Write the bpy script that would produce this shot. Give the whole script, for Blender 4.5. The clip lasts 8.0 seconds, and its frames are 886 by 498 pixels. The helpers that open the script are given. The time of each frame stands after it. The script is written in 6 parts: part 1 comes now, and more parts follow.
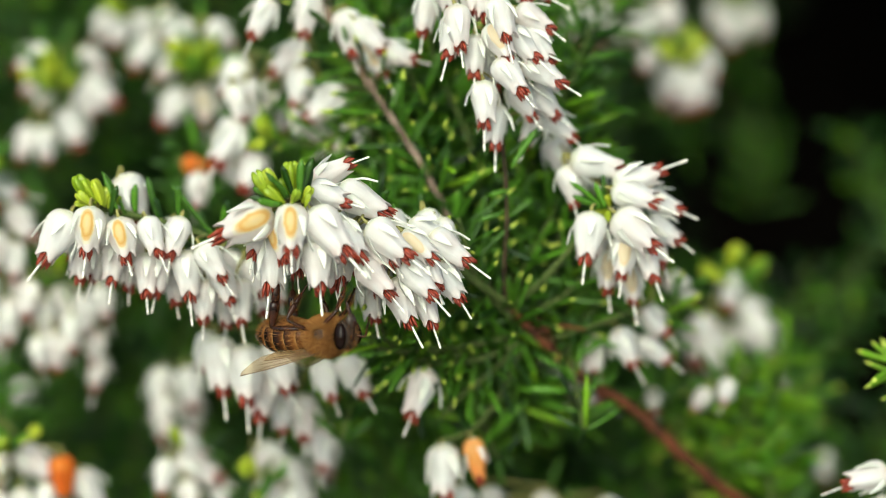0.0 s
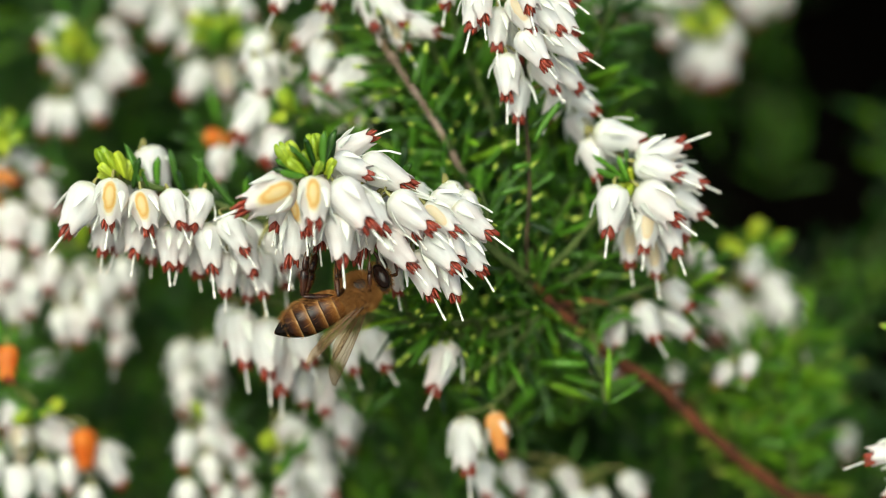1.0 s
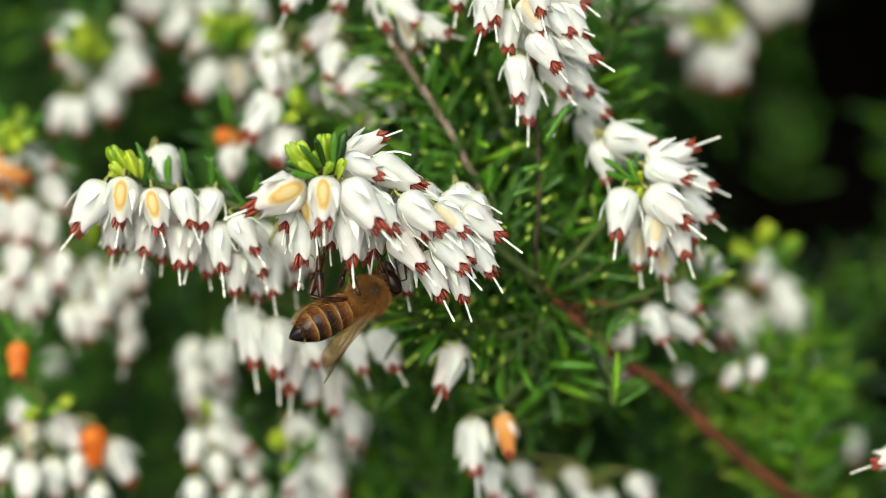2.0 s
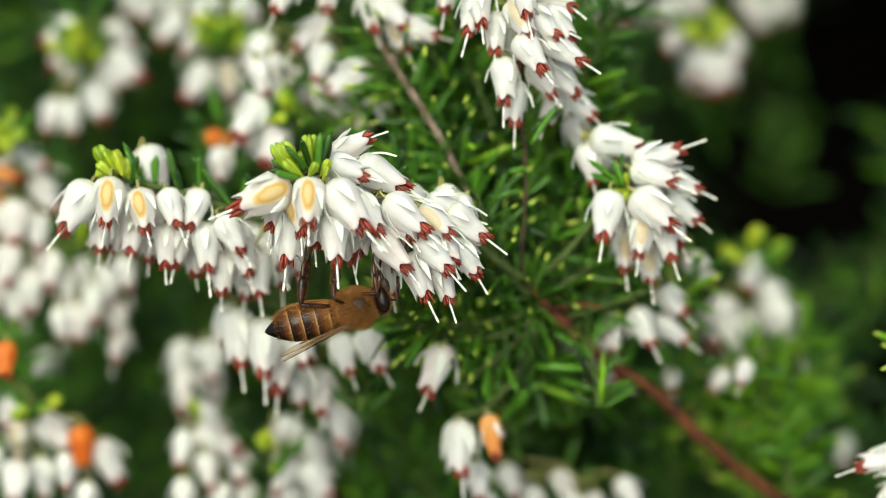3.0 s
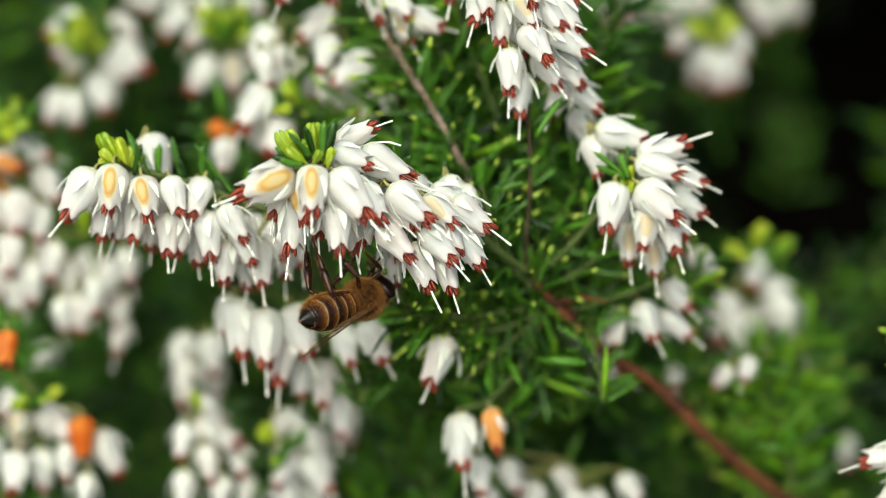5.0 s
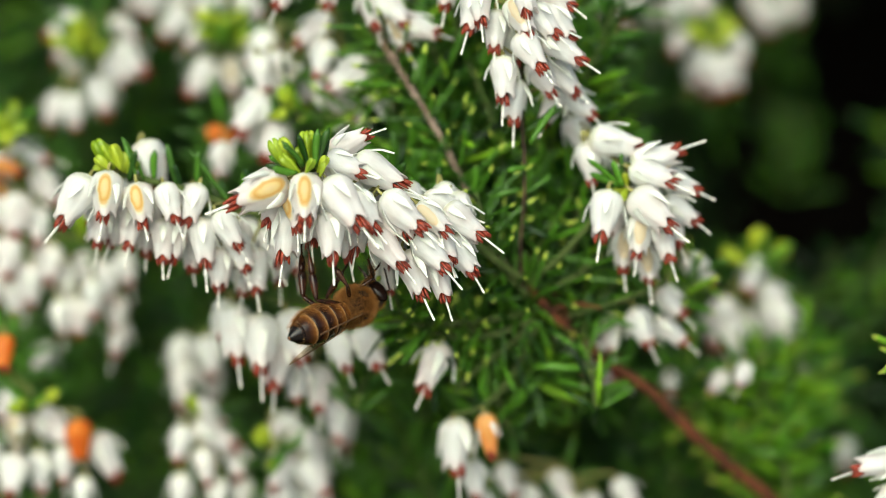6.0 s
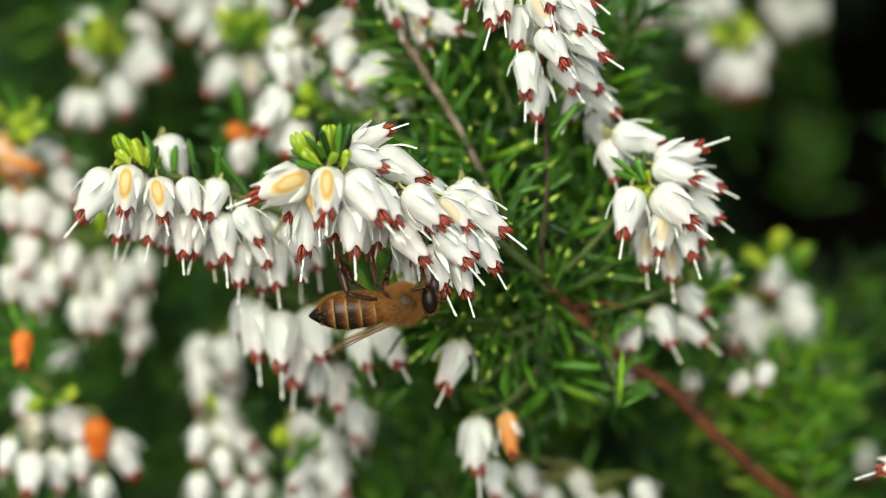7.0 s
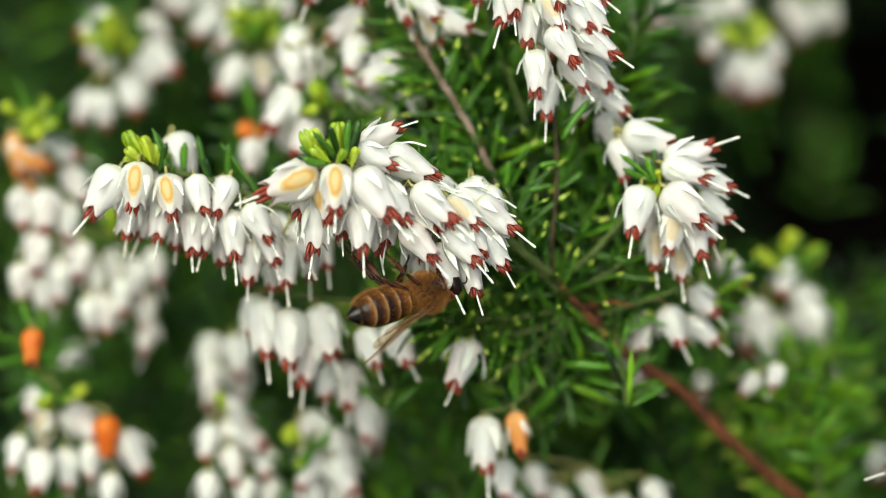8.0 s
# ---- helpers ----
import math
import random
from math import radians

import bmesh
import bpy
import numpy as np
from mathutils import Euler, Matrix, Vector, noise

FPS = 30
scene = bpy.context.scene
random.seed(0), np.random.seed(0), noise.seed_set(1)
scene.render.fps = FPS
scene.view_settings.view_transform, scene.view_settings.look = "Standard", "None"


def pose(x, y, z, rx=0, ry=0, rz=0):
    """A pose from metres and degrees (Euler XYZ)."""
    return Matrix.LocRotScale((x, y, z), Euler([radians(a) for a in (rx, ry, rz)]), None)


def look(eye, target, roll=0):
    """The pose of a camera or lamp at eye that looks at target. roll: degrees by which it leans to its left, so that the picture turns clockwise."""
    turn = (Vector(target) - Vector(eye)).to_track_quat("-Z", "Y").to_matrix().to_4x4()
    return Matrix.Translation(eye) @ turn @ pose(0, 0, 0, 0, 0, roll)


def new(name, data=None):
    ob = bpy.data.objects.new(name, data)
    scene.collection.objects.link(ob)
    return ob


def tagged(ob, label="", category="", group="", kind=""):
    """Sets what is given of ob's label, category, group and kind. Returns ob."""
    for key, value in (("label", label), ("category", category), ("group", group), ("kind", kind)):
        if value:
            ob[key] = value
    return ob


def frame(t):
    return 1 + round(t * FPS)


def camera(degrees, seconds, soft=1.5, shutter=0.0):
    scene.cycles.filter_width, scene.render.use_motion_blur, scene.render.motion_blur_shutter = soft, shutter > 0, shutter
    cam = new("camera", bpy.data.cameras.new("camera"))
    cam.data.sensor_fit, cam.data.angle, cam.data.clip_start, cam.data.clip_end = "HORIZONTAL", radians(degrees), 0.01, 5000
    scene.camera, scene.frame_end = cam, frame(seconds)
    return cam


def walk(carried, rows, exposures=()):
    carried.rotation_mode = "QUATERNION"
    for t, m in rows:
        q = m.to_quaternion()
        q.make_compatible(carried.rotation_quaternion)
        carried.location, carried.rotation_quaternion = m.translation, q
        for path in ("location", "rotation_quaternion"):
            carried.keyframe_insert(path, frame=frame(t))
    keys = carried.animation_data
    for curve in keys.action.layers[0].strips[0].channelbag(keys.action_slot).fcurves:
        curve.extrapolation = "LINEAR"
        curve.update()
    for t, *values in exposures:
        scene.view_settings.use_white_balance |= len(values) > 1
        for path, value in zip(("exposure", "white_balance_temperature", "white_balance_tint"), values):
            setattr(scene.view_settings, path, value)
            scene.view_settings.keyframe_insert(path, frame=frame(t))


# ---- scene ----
cam = camera(20.0, 8.0, soft=0.6, shutter=0.3)
cam.data.dof.use_dof = True
cam.data.dof.focus_distance = 0.2715
cam.data.dof.aperture_fstop = 8.6
walk(cam, [
    (0.0, pose(0.00069, -0.26601, 0.39830, 80.336, 0.041, -0.384)),
    (0.5, pose(0.00100, -0.26600, 0.39659, 80.318, 0.033, -0.155)),
    (1.0, pose(0.00000, -0.26590, 0.39689, 80.000, -0.000, -0.000)),
    (1.5, pose(-0.00077, -0.26621, 0.39718, 79.987, -0.244, 0.115)),
    (3.0, pose(0.00382, -0.26719, 0.39688, 80.103, -0.653, 0.797)),
    (3.5, pose(0.00353, -0.26729, 0.39549, 80.319, -0.854, 0.779)),
    (4.0, pose(0.00357, -0.26632, 0.39460, 80.356, -0.942, 1.127)),
    (4.5, pose(0.00261, -0.26646, 0.39210, 80.779, -1.136, 0.815)),
    (6.0, pose(0.00678, -0.26686, 0.39640, 80.143, -1.215, 1.450)),
    (6.5, pose(0.00670, -0.26649, 0.39588, 80.283, -1.319, 1.632)),
    (7.0, pose(0.00537, -0.26610, 0.39245, 80.823, -1.417, 1.681)),
    (7.5, pose(0.00625, -0.26575, 0.39215, 80.853, -1.488, 1.931)),
    (8.0, pose(0.00669, -0.26591, 0.39129, 81.006, -1.547, 2.182)),
], exposures=[(0.0, 0.37, 6490, -9), (8.0, 0.37, 6490, -9)])

# ---- world and light: a bright, softly overcast day ----
world = bpy.data.worlds.new("overcast_sky")
scene.world = world
world.use_nodes = True
sky = world.node_tree.nodes.new("ShaderNodeTexSky")
sky.sky_type = "NISHITA"
sky.sun_disc = False
sky.sun_elevation = radians(37)
sky.sun_rotation = radians(195)
sky.dust_density = 4.0
sky.air_density = 0.6
sky.ozone_density = 1.0
world.node_tree.nodes["Background"].inputs["Strength"].default_value = 0.15
world.node_tree.links.new(sky.outputs[0], world.node_tree.nodes["Background"].inputs["Color"])
sun_data = bpy.data.lights.new("sun", "SUN")
sun_data.energy = 2.0
sun_data.angle = radians(60)
sun_data.color = (1.0, 0.98, 0.93)
sun = new("sun", sun_data)
sun.matrix_world = look((-0.336, -1.256, 1.28), (0.0, 0.0, 0.3))

# ---- the camera's sight frame: x across, y away from the flowers in focus, z up, in millimetres; it tilts down 10 degrees with the view ----
VIEW_TILT = radians(10)
CF, SF = math.cos(VIEW_TILT), math.sin(VIEW_TILT)
HEIGHT = 0.35


def at(x, y, z):
    return Vector((x * 0.001, (y * CF + z * SF) * 0.001, HEIGHT + (z * CF - y * SF) * 0.001))


def turned(x, y, z):
    return Vector((x, y * CF + z * SF, z * CF - y * SF))


# ---- materials ----
def material(name, colour, rough=0.5, spec=0.4):
    m = bpy.data.materials.new(name)
    m.use_nodes = True
    b = m.node_tree.nodes["Principled BSDF"]
    b.inputs["Base Color"].default_value = (*colour, 1)
    b.inputs["Roughness"].default_value = rough
    b.inputs["Specular IOR Level"].default_value = spec
    return m


def node(m, kind, **values):
    n = m.node_tree.nodes.new(kind)
    for k, v in values.items():
        n.inputs[k].default_value = v
    return n


def link(m, a, b):
    m.node_tree.links.new(a, b)


def ramp(m, source, stops):
    n = m.node_tree.nodes.new("ShaderNodeValToRGB")
    e = n.color_ramp.elements
    while len(e) < len(stops):
        e.new(0.5)
    for el, (p, c) in zip(e, stops):
        el.position, el.color = p, (*c, 1)
    link(m, source, n.inputs[0])
    return n.outputs[0]


def mix(m, fac, a, b, blend="MIX"):
    n = m.node_tree.nodes.new("ShaderNodeMix")
    n.data_type, n.blend_type = "RGBA", blend
    for socket, value in ((n.inputs["Factor"], fac), (n.inputs["A"], a), (n.inputs["B"], b)):
        if isinstance(value, tuple):
            socket.default_value = (*value, 1)
        elif isinstance(value, (int, float)):
            socket.default_value = value
        else:
            link(m, value, socket)
    return n.outputs["Result"]


def calc(m, op, a, b=0.0):
    n = m.node_tree.nodes.new("ShaderNodeMath")
    n.operation = op
    for socket, value in zip(n.inputs, (a, b)):
        if isinstance(value, (int, float)):
            socket.default_value = value
        else:
            link(m, value, socket)
    return n.outputs[0]


def noise_of(m, scale, detail=3.0, vector=None):
    n = node(m, "ShaderNodeTexNoise", Scale=scale, Detail=detail)
    link(m, vector or m.node_tree.nodes.new("ShaderNodeTexCoord").outputs["Object"], n.inputs["Vector"])
    return n.outputs["Fac"]


def bumped(m, height, strength, distance):
    b = node(m, "ShaderNodeBump", Strength=strength, Distance=distance)
    link(m, height, b.inputs["Height"])
    link(m, b.outputs[0], m.node_tree.nodes["Principled BSDF"].inputs["Normal"])


def through_light(m, colour, share):
    """Lets part of the light pass, as thin petals and leaves do."""
    t = m.node_tree.nodes.new("ShaderNodeBsdfTranslucent")
    if isinstance(colour, tuple):
        t.inputs["Color"].default_value = (*colour, 1)
    else:
        link(m, colour, t.inputs["Color"])
    s = node(m, "ShaderNodeMixShader", Fac=share)
    link(m, m.node_tree.nodes["Principled BSDF"].outputs[0], s.inputs[1])
    link(m, t.outputs[0], s.inputs[2])
    link(m, s.outputs[0], m.node_tree.nodes["Material Output"].inputs["Surface"])


def petal_material(name, kind):
    m = material(name, (0.86, 0.84, 0.82), 0.42, 0.35)
    b = m.node_tree.nodes["Principled BSDF"]
    co = m.node_tree.nodes.new("ShaderNodeTexCoord").outputs["Object"]
    sp = m.node_tree.nodes.new("ShaderNodeSeparateXYZ")
    link(m, co, sp.inputs[0])
    info = m.node_tree.nodes.new("ShaderNodeObjectInfo").outputs["Random"]
    along = calc(m, "MULTIPLY", sp.outputs["Z"], 1 / 0.0052)
    # cream at the foot, white belly, faint blush at the mouth
    body = ramp(m, along, [(0.0, (0.78, 0.80, 0.62)), (0.16, (0.94, 0.93, 0.91)), (0.72, (0.94, 0.93, 0.92)), (1.0, (0.87, 0.80, 0.78))])
    blush = ramp(m, calc(m, "ADD", noise_of(m, 330.0, 2.0, co), calc(m, "MULTIPLY", info, 0.25)), [(0.55, (1, 1, 1)), (0.85, (0.95, 0.87, 0.86))])
    col = mix(m, 1.0, body, blush, "MULTIPLY")
    streak = node(m, "ShaderNodeTexNoise", Scale=1.0, Detail=3.0)
    stretch = node(m, "ShaderNodeMapping")
    stretch.inputs["Scale"].default_value = (2600.0, 2600.0, 160.0)
    link(m, co, stretch.inputs["Vector"])
    link(m, stretch.outputs[0], streak.inputs["Vector"])
    col = mix(m, 1.0, col, ramp(m, streak.outputs["Fac"], [(0.35, (0.93, 0.92, 0.92)), (0.6, (1, 1, 1))]), "MULTIPLY")
    if kind != "plain":
        # a scorched oval on one side of the bell
        u = calc(m, "MULTIPLY", sp.outputs["Y"], 1 / 0.00070)
        v = calc(m, "MULTIPLY", calc(m, "SUBTRACT", sp.outputs["Z"], 0.0024), 1 / 0.0019)
        d = calc(m, "SQRT", calc(m, "ADD", calc(m, "MULTIPLY", u, u), calc(m, "MULTIPLY", v, v)))
        d = calc(m, "ADD", d, calc(m, "MULTIPLY", calc(m, "SUBTRACT", noise_of(m, 900.0, 4.0, co), 0.5), 0.5))
        side = calc(m, "GREATER_THAN", sp.outputs["X"], 0.0)
        if kind == "scorched":
            rim = ramp(m, d, [(0.0, (0.89, 0.70, 0.38)), (0.45, (0.89, 0.67, 0.30)), (0.72, (0.80, 0.46, 0.12)), (0.92, (0.87, 0.68, 0.36)), (1.0, (0.9, 0.86, 0.74))])
        else:
            rim = ramp(m, d, [(0.0, (0.90, 0.74, 0.50)), (0.6, (0.89, 0.76, 0.55)), (0.9, (0.88, 0.70, 0.46)), (1.0, (0.9, 0.86, 0.78))])
        col = mix(m, calc(m, "MULTIPLY", side, calc(m, "LESS_THAN", d, 1.12)), col, rim)
    if kind == "withered":
        col = mix(m, 1.0, ramp(m, noise_of(m, 500.0, 4.0, co), [(0.3, (0.70, 0.13, 0.010)), (0.7, (0.86, 0.32, 0.045))]), (1.0, 1.0, 1.0), "MULTIPLY")
    if kind == "dry":
        dry = ramp(m, along, [(0.0, (0.88, 0.56, 0.22)), (0.5, (0.90, 0.40, 0.09)), (1.0, (0.66, 0.21, 0.04))])
        col = mix(m, noise_of(m, 420.0, 4.0, co), dry, (0.88, 0.45, 0.15))
    link(m, col, b.inputs["Base Color"])
    wave = node(m, "ShaderNodeTexWave", Scale=120.0, Distortion=2.0, Detail=2.0)
    link(m, co, wave.inputs["Vector"])
    bumped(m, calc(m, "ADD", streak.outputs["Fac"], calc(m, "ADD", wave.outputs["Fac"], noise_of(m, 700.0, 3.0, co))), 0.16, 0.0002)
    b.inputs["Sheen Weight"].default_value = 0.1
    through_light(m, col, 0.52)
    return m


M_PETAL = petal_material("petal_white", "plain")
M_SPOT = petal_material("petal_scorched", "scorched")
M_FADE = petal_material("petal_cream", "faded")
M_WITHER = petal_material("petal_withered", "withered")
M_PEACH = petal_material("petal_dry", "dry")

M_SEPAL = material("sepal_white", (0.89, 0.89, 0.83), 0.45)
link(M_SEPAL, ramp(M_SEPAL, noise_of(M_SEPAL, 250.0, 2.0), [(0.35, (0.88, 0.89, 0.80)), (0.65, (0.92, 0.91, 0.89))]), M_SEPAL.node_tree.nodes["Principled BSDF"].inputs["Base Color"])
through_light(M_SEPAL, (0.88, 0.88, 0.8), 0.35)

M_ANTHER = material("anther_red", (0.26, 0.035, 0.018), 0.45)
link(M_ANTHER, ramp(M_ANTHER, noise_of(M_ANTHER, 1800.0, 3.0), [(0.3, (0.12, 0.012, 0.006)), (0.7, (0.34, 0.042, 0.014))]), M_ANTHER.node_tree.nodes["Principled BSDF"].inputs["Base Color"])

M_STYLE = material("style_white", (0.90, 0.88, 0.83), 0.35)
through_light(M_STYLE, (0.85, 0.8, 0.72), 0.2)
M_STIGMA = material("stigma", (0.88, 0.82, 0.74), 0.45)


def leaf_material(name, dark, light, share=0.2, rough=0.38):
    m = material(name, light, rough, 0.5)
    g = m.node_tree.nodes.new("ShaderNodeNewGeometry").outputs["Random Per Island"]
    o = m.node_tree.nodes.new("ShaderNodeObjectInfo").outputs["Random"]
    r = calc(m, "FRACT", calc(m, "ADD", g, o))
    col = ramp(m, r, [(0.0, dark), (1.0, light)])
    col = mix(m, 1.0, col, ramp(m, noise_of(m, 700.0, 3.0), [(0.3, (0.75, 0.75, 0.75)), (0.7, (1.15, 1.15, 1.1))]), "MULTIPLY")
    link(m, col, m.node_tree.nodes["Principled BSDF"].inputs["Base Color"])
    bumped(m, noise_of(m, 1600.0, 2.0), 0.15, 0.0001)
    through_light(m, col, share)
    return m


M_LEAF = leaf_material("leaf_green", (0.010, 0.042, 0.004), (0.125, 0.31, 0.024), 0.28, 0.34)
M_LEAF_YOUNG = leaf_material("leaf_young", (0.09, 0.27, 0.012), (0.30, 0.53, 0.030), 0.42)
# darker copy of the leaf green, with the shrub's inner shade in its colour
M_LEAF_SHADED = leaf_material("leaf_deep", (0.003, 0.015, 0.002), (0.024, 0.095, 0.006), 0.22)
M_LEAF_TIP = material("leaf_tip", (0.42, 0.51, 0.07), 0.45)
M_LEAF_DEAD = leaf_material("leaf_dead", (0.40, 0.12, 0.012), (0.62, 0.30, 0.045), 0.4)
M_BUD = leaf_material("bud_green", (0.26, 0.40, 0.015), (0.56, 0.64, 0.05), 0.3)


def bark_material(name, a, b, scale):
    m = material(name, a, 0.75, 0.25)
    n = noise_of(m, scale, 5.0)
    link(m, ramp(m, n, [(0.3, a), (0.7, b)]), m.node_tree.nodes["Principled BSDF"].inputs["Base Color"])
    bumped(m, noise_of(m, scale * 2, 4.0), 0.6, 0.0004)
    return m


M_TWIG = bark_material("twig_bark", (0.070, 0.040, 0.024), (0.27, 0.20, 0.155), 500.0)
lichen = ramp(M_TWIG, noise_of(M_TWIG, 240.0, 3.0), [(0.56, (0, 0, 0)), (0.66, (1, 1, 1))])
twig_base = M_TWIG.node_tree.nodes["Principled BSDF"].inputs["Base Color"]
link(M_TWIG, mix(M_TWIG, calc(M_TWIG, "MULTIPLY", lichen, 0.7), twig_base.links[0].from_socket, (0.24, 0.17, 0.045)), twig_base)
M_BRANCH = bark_material("branch_bark", (0.036, 0.012, 0.006), (0.165, 0.050, 0.018), 420.0)
M_OLD_STEM = bark_material("old_stem", (0.030, 0.022, 0.012), (0.085, 0.052, 0.028), 500.0)
M_STALK = bark_material("stalk", (0.22, 0.20, 0.06), (0.36, 0.33, 0.12), 600.0)
# soil far darker than earth, so the hollows read as deep shade
M_SOIL_SHADED = bark_material("soil", (0.002, 0.0017, 0.0014), (0.007, 0.0055, 0.004), 60.0)
M_SOIL_SHADED.node_tree.nodes["Principled BSDF"].inputs["Specular IOR Level"].default_value = 0.0
# pale ground added out of view to bounce light under the bells
M_BOUNCE_GROUND = bark_material("gravel", (0.25, 0.245, 0.24), (0.40, 0.395, 0.385), 220.0)
M_GREEN_STEM = bark_material("green_stem", (0.05, 0.08, 0.015), (0.11, 0.14, 0.04), 500.0)


# ---- mesh helpers ----
def mesh_object(name, parts, materials, parent=None, smooth=True):
    """One mesh object from a list of (verts, faces, material index), in metres."""
    verts, faces, slots, off = [], [], [], 0
    for v, f, s in parts:
        verts.extend(v)
        faces.extend([tuple(i + off for i in q) for q in f])
        slots.extend([s] * len(f))
        off += len(v)
    me = bpy.data.meshes.new(name)
    me.from_pydata([tuple(v) for v in verts], [], faces)
    for m in materials:
        me.materials.append(m)
    me.polygons.foreach_set("material_index", slots)
    me.polygons.foreach_set("use_smooth", [smooth] * len(faces))
    me.update()
    ob = new(name, me)
    if parent is not None:
        ob.parent = parent
    return ob


def data_of(name, parts, materials):
    """A mesh to be shared, with no object of its own left in the scene."""
    ob = mesh_object(name, parts, materials)
    me = ob.data
    bpy.data.objects.remove(ob)
    return me


def part(name, me, parent, m=None, label=""):
    ob = new(name, me)
    ob.parent = parent
    if m is not None:
        ob.matrix_basis = m
    return tagged(ob, label=label)


def lathe(rings, seg, ripple=None):
    """rings: (z, r) along +z; ripple(k, a) gives (dz, factor)."""
    v, f = [], []
    for k, (z, r) in enumerate(rings):
        for j in range(seg):
            a = 2 * math.pi * j / seg
            dz, s = ripple(k, a) if ripple else (0, 1)
            v.append((r * s * math.cos(a), r * s * math.sin(a), z + dz))
    for k in range(len(rings) - 1):
        for j in range(seg):
            a, b = k * seg + j, k * seg + (j + 1) % seg
            f.append((a, b, b + seg, a + seg))
    f.append(tuple(reversed(range(seg))))
    f.append(tuple(range((len(rings) - 1) * seg, len(rings) * seg)))
    return v, f


def tube(points, radii, seg=6, flat=1.0):
    pts = [Vector(p) for p in points]
    v, f = [], []
    side = None
    for k, p in enumerate(pts):
        d = (pts[min(k + 1, len(pts) - 1)] - pts[max(k - 1, 0)]).normalized()
        if side is None:
            side = d.orthogonal().normalized()
        side = (side - d * side.dot(d)).normalized()
        up = d.cross(side)
        for j in range(seg):
            a = 2 * math.pi * j / seg
            v.append(p + side * (radii[k] * math.cos(a)) + up * (radii[k] * flat * math.sin(a)))
    for k in range(len(pts) - 1):
        for j in range(seg):
            a, b = k * seg + j, k * seg + (j + 1) % seg
            f.append((a, b, b + seg, a + seg))
    f.append(tuple(reversed(range(seg))))
    f.append(tuple(range((len(pts) - 1) * seg, len(pts) * seg)))
    return v, f


def spline(points, steps=6):
    """Catmull-Rom through the points."""
    p = [Vector(q) for q in points]
    p = [p[0] * 2 - p[1]] + p + [p[-1] * 2 - p[-2]]
    out = []
    for i in range(1, len(p) - 2):
        for s in range(steps):
            t = s / steps
            a, b, c, d = p[i - 1], p[i], p[i + 1], p[i + 2]
            out.append(0.5 * (2 * b + (c - a) * t + (2 * a - 5 * b + 4 * c - d) * t * t + (3 * b - a - 3 * c + d) * t * t * t))
    return out + [p[-2]]


def aimed(origin, direction, spin=0.0, scale=1.0, facing=None):
    """A pose whose +z runs along direction and whose +x turns towards facing."""
    z = Vector(direction).normalized()
    ref = Vector(facing) if facing is not None else Vector((0, -1, 0.05))
    x = (ref - z * ref.dot(z))
    x = x.normalized() if x.length > 1e-4 else z.orthogonal().normalized()
    y = z.cross(x)
    m = Matrix((x, y, z)).transposed().to_4x4()
    return Matrix.Translation(origin) @ m @ Matrix.Rotation(radians(spin), 4, "Z") @ Matrix.Scale(scale, 4)


MM = 0.001


# ---- the heather bell: corolla, sepals, anthers, style ----
def corolla_parts(variant, seg=24):
    rng = random.Random(variant)
    belly = 1.0 + rng.uniform(-0.07, 0.07)
    shape = [(0.0, 0.42), (0.10, 0.86), (0.38, 1.22), (0.85, 1.44), (1.45, 1.53), (2.2, 1.47), (3.0, 1.30), (3.8, 1.15), (4.35, 1.02), (4.7, 0.96), (5.0, 0.95), (5.15, 0.91),
             (4.8, 0.84), (4.4, 0.88), (3.6, 1.0)]
    skew = rng.uniform(-0.12, 0.12)

    def ripple(k, a):
        z = shape[k][0]
        lobe = math.cos(4 * a)
        crease = 1 + 0.075 * min(1, z / 1.2) * (abs(math.cos(2 * a)) ** 0.45 * 2 - 1) + 0.03 * math.sin(a * 3 + variant)
        dz = 0.0
        if 9 <= k <= 12:
            dz = (0.40 * lobe + 0.05 * math.sin(a + variant)) * (1.0 if k > 9 else 0.6)
            crease += 0.05 * lobe + 0.05 * math.sin(a * 2 + variant * 2)
        crease += 0.035 * noise.noise(Vector((math.cos(a) * 1.3 + variant * 7, math.sin(a) * 1.3, z * 0.8)))
        return dz * MM, crease * (1 + skew * math.cos(a) * (z / 5))

    v, f = lathe([(z * MM, r * (belly if z < 4.3 else 1) * MM) for z, r in shape], seg, ripple)
    bow = rng.uniform(-0.012, 0.012) / MM
    v = [(x + bow * z * z, y + 0.5 * bow * z * z, z) for x, y, z in v]
    return [(v, f, 0)]


def sepal_parts(variant):
    rng = random.Random(50 + variant)
    v, f, n = [], [], 6
    length, off = 3.7 + rng.uniform(-0.6, 0.5), rng.uniform(0.08, 0.62)
    for layer in (0.0, 0.09):
        for k in range(n + 1):
            t = k / n
            w = 0.44 * math.sin(math.pi * (0.16 + 0.84 * t) ** 0.8) ** 0.8 if t < 1 else 0.02
            r = 0.55 + 1.28 * math.sin(min(1.0, t * 1.35) * math.pi / 2) + off * t * t + layer
            z = -0.05 + length * t - 0.15 * off * t
            for s in (-1, 0, 1):
                v.append(((r - 0.10 * abs(s)) * MM, s * w * MM, z * MM))
    m = 3 * (n + 1)
    for k in range(n):
        for s in range(2):
            a = 3 * k + s
            f.append((a, a + 3, a + 4, a + 1))
            f.append((m + a, m + a + 1, m + a + 4, m + a + 3))
        for a in (3 * k, 3 * k + 2):
            f.append((a, a + 3, m + a + 3, m + a))
    return [(v, f, 0)]


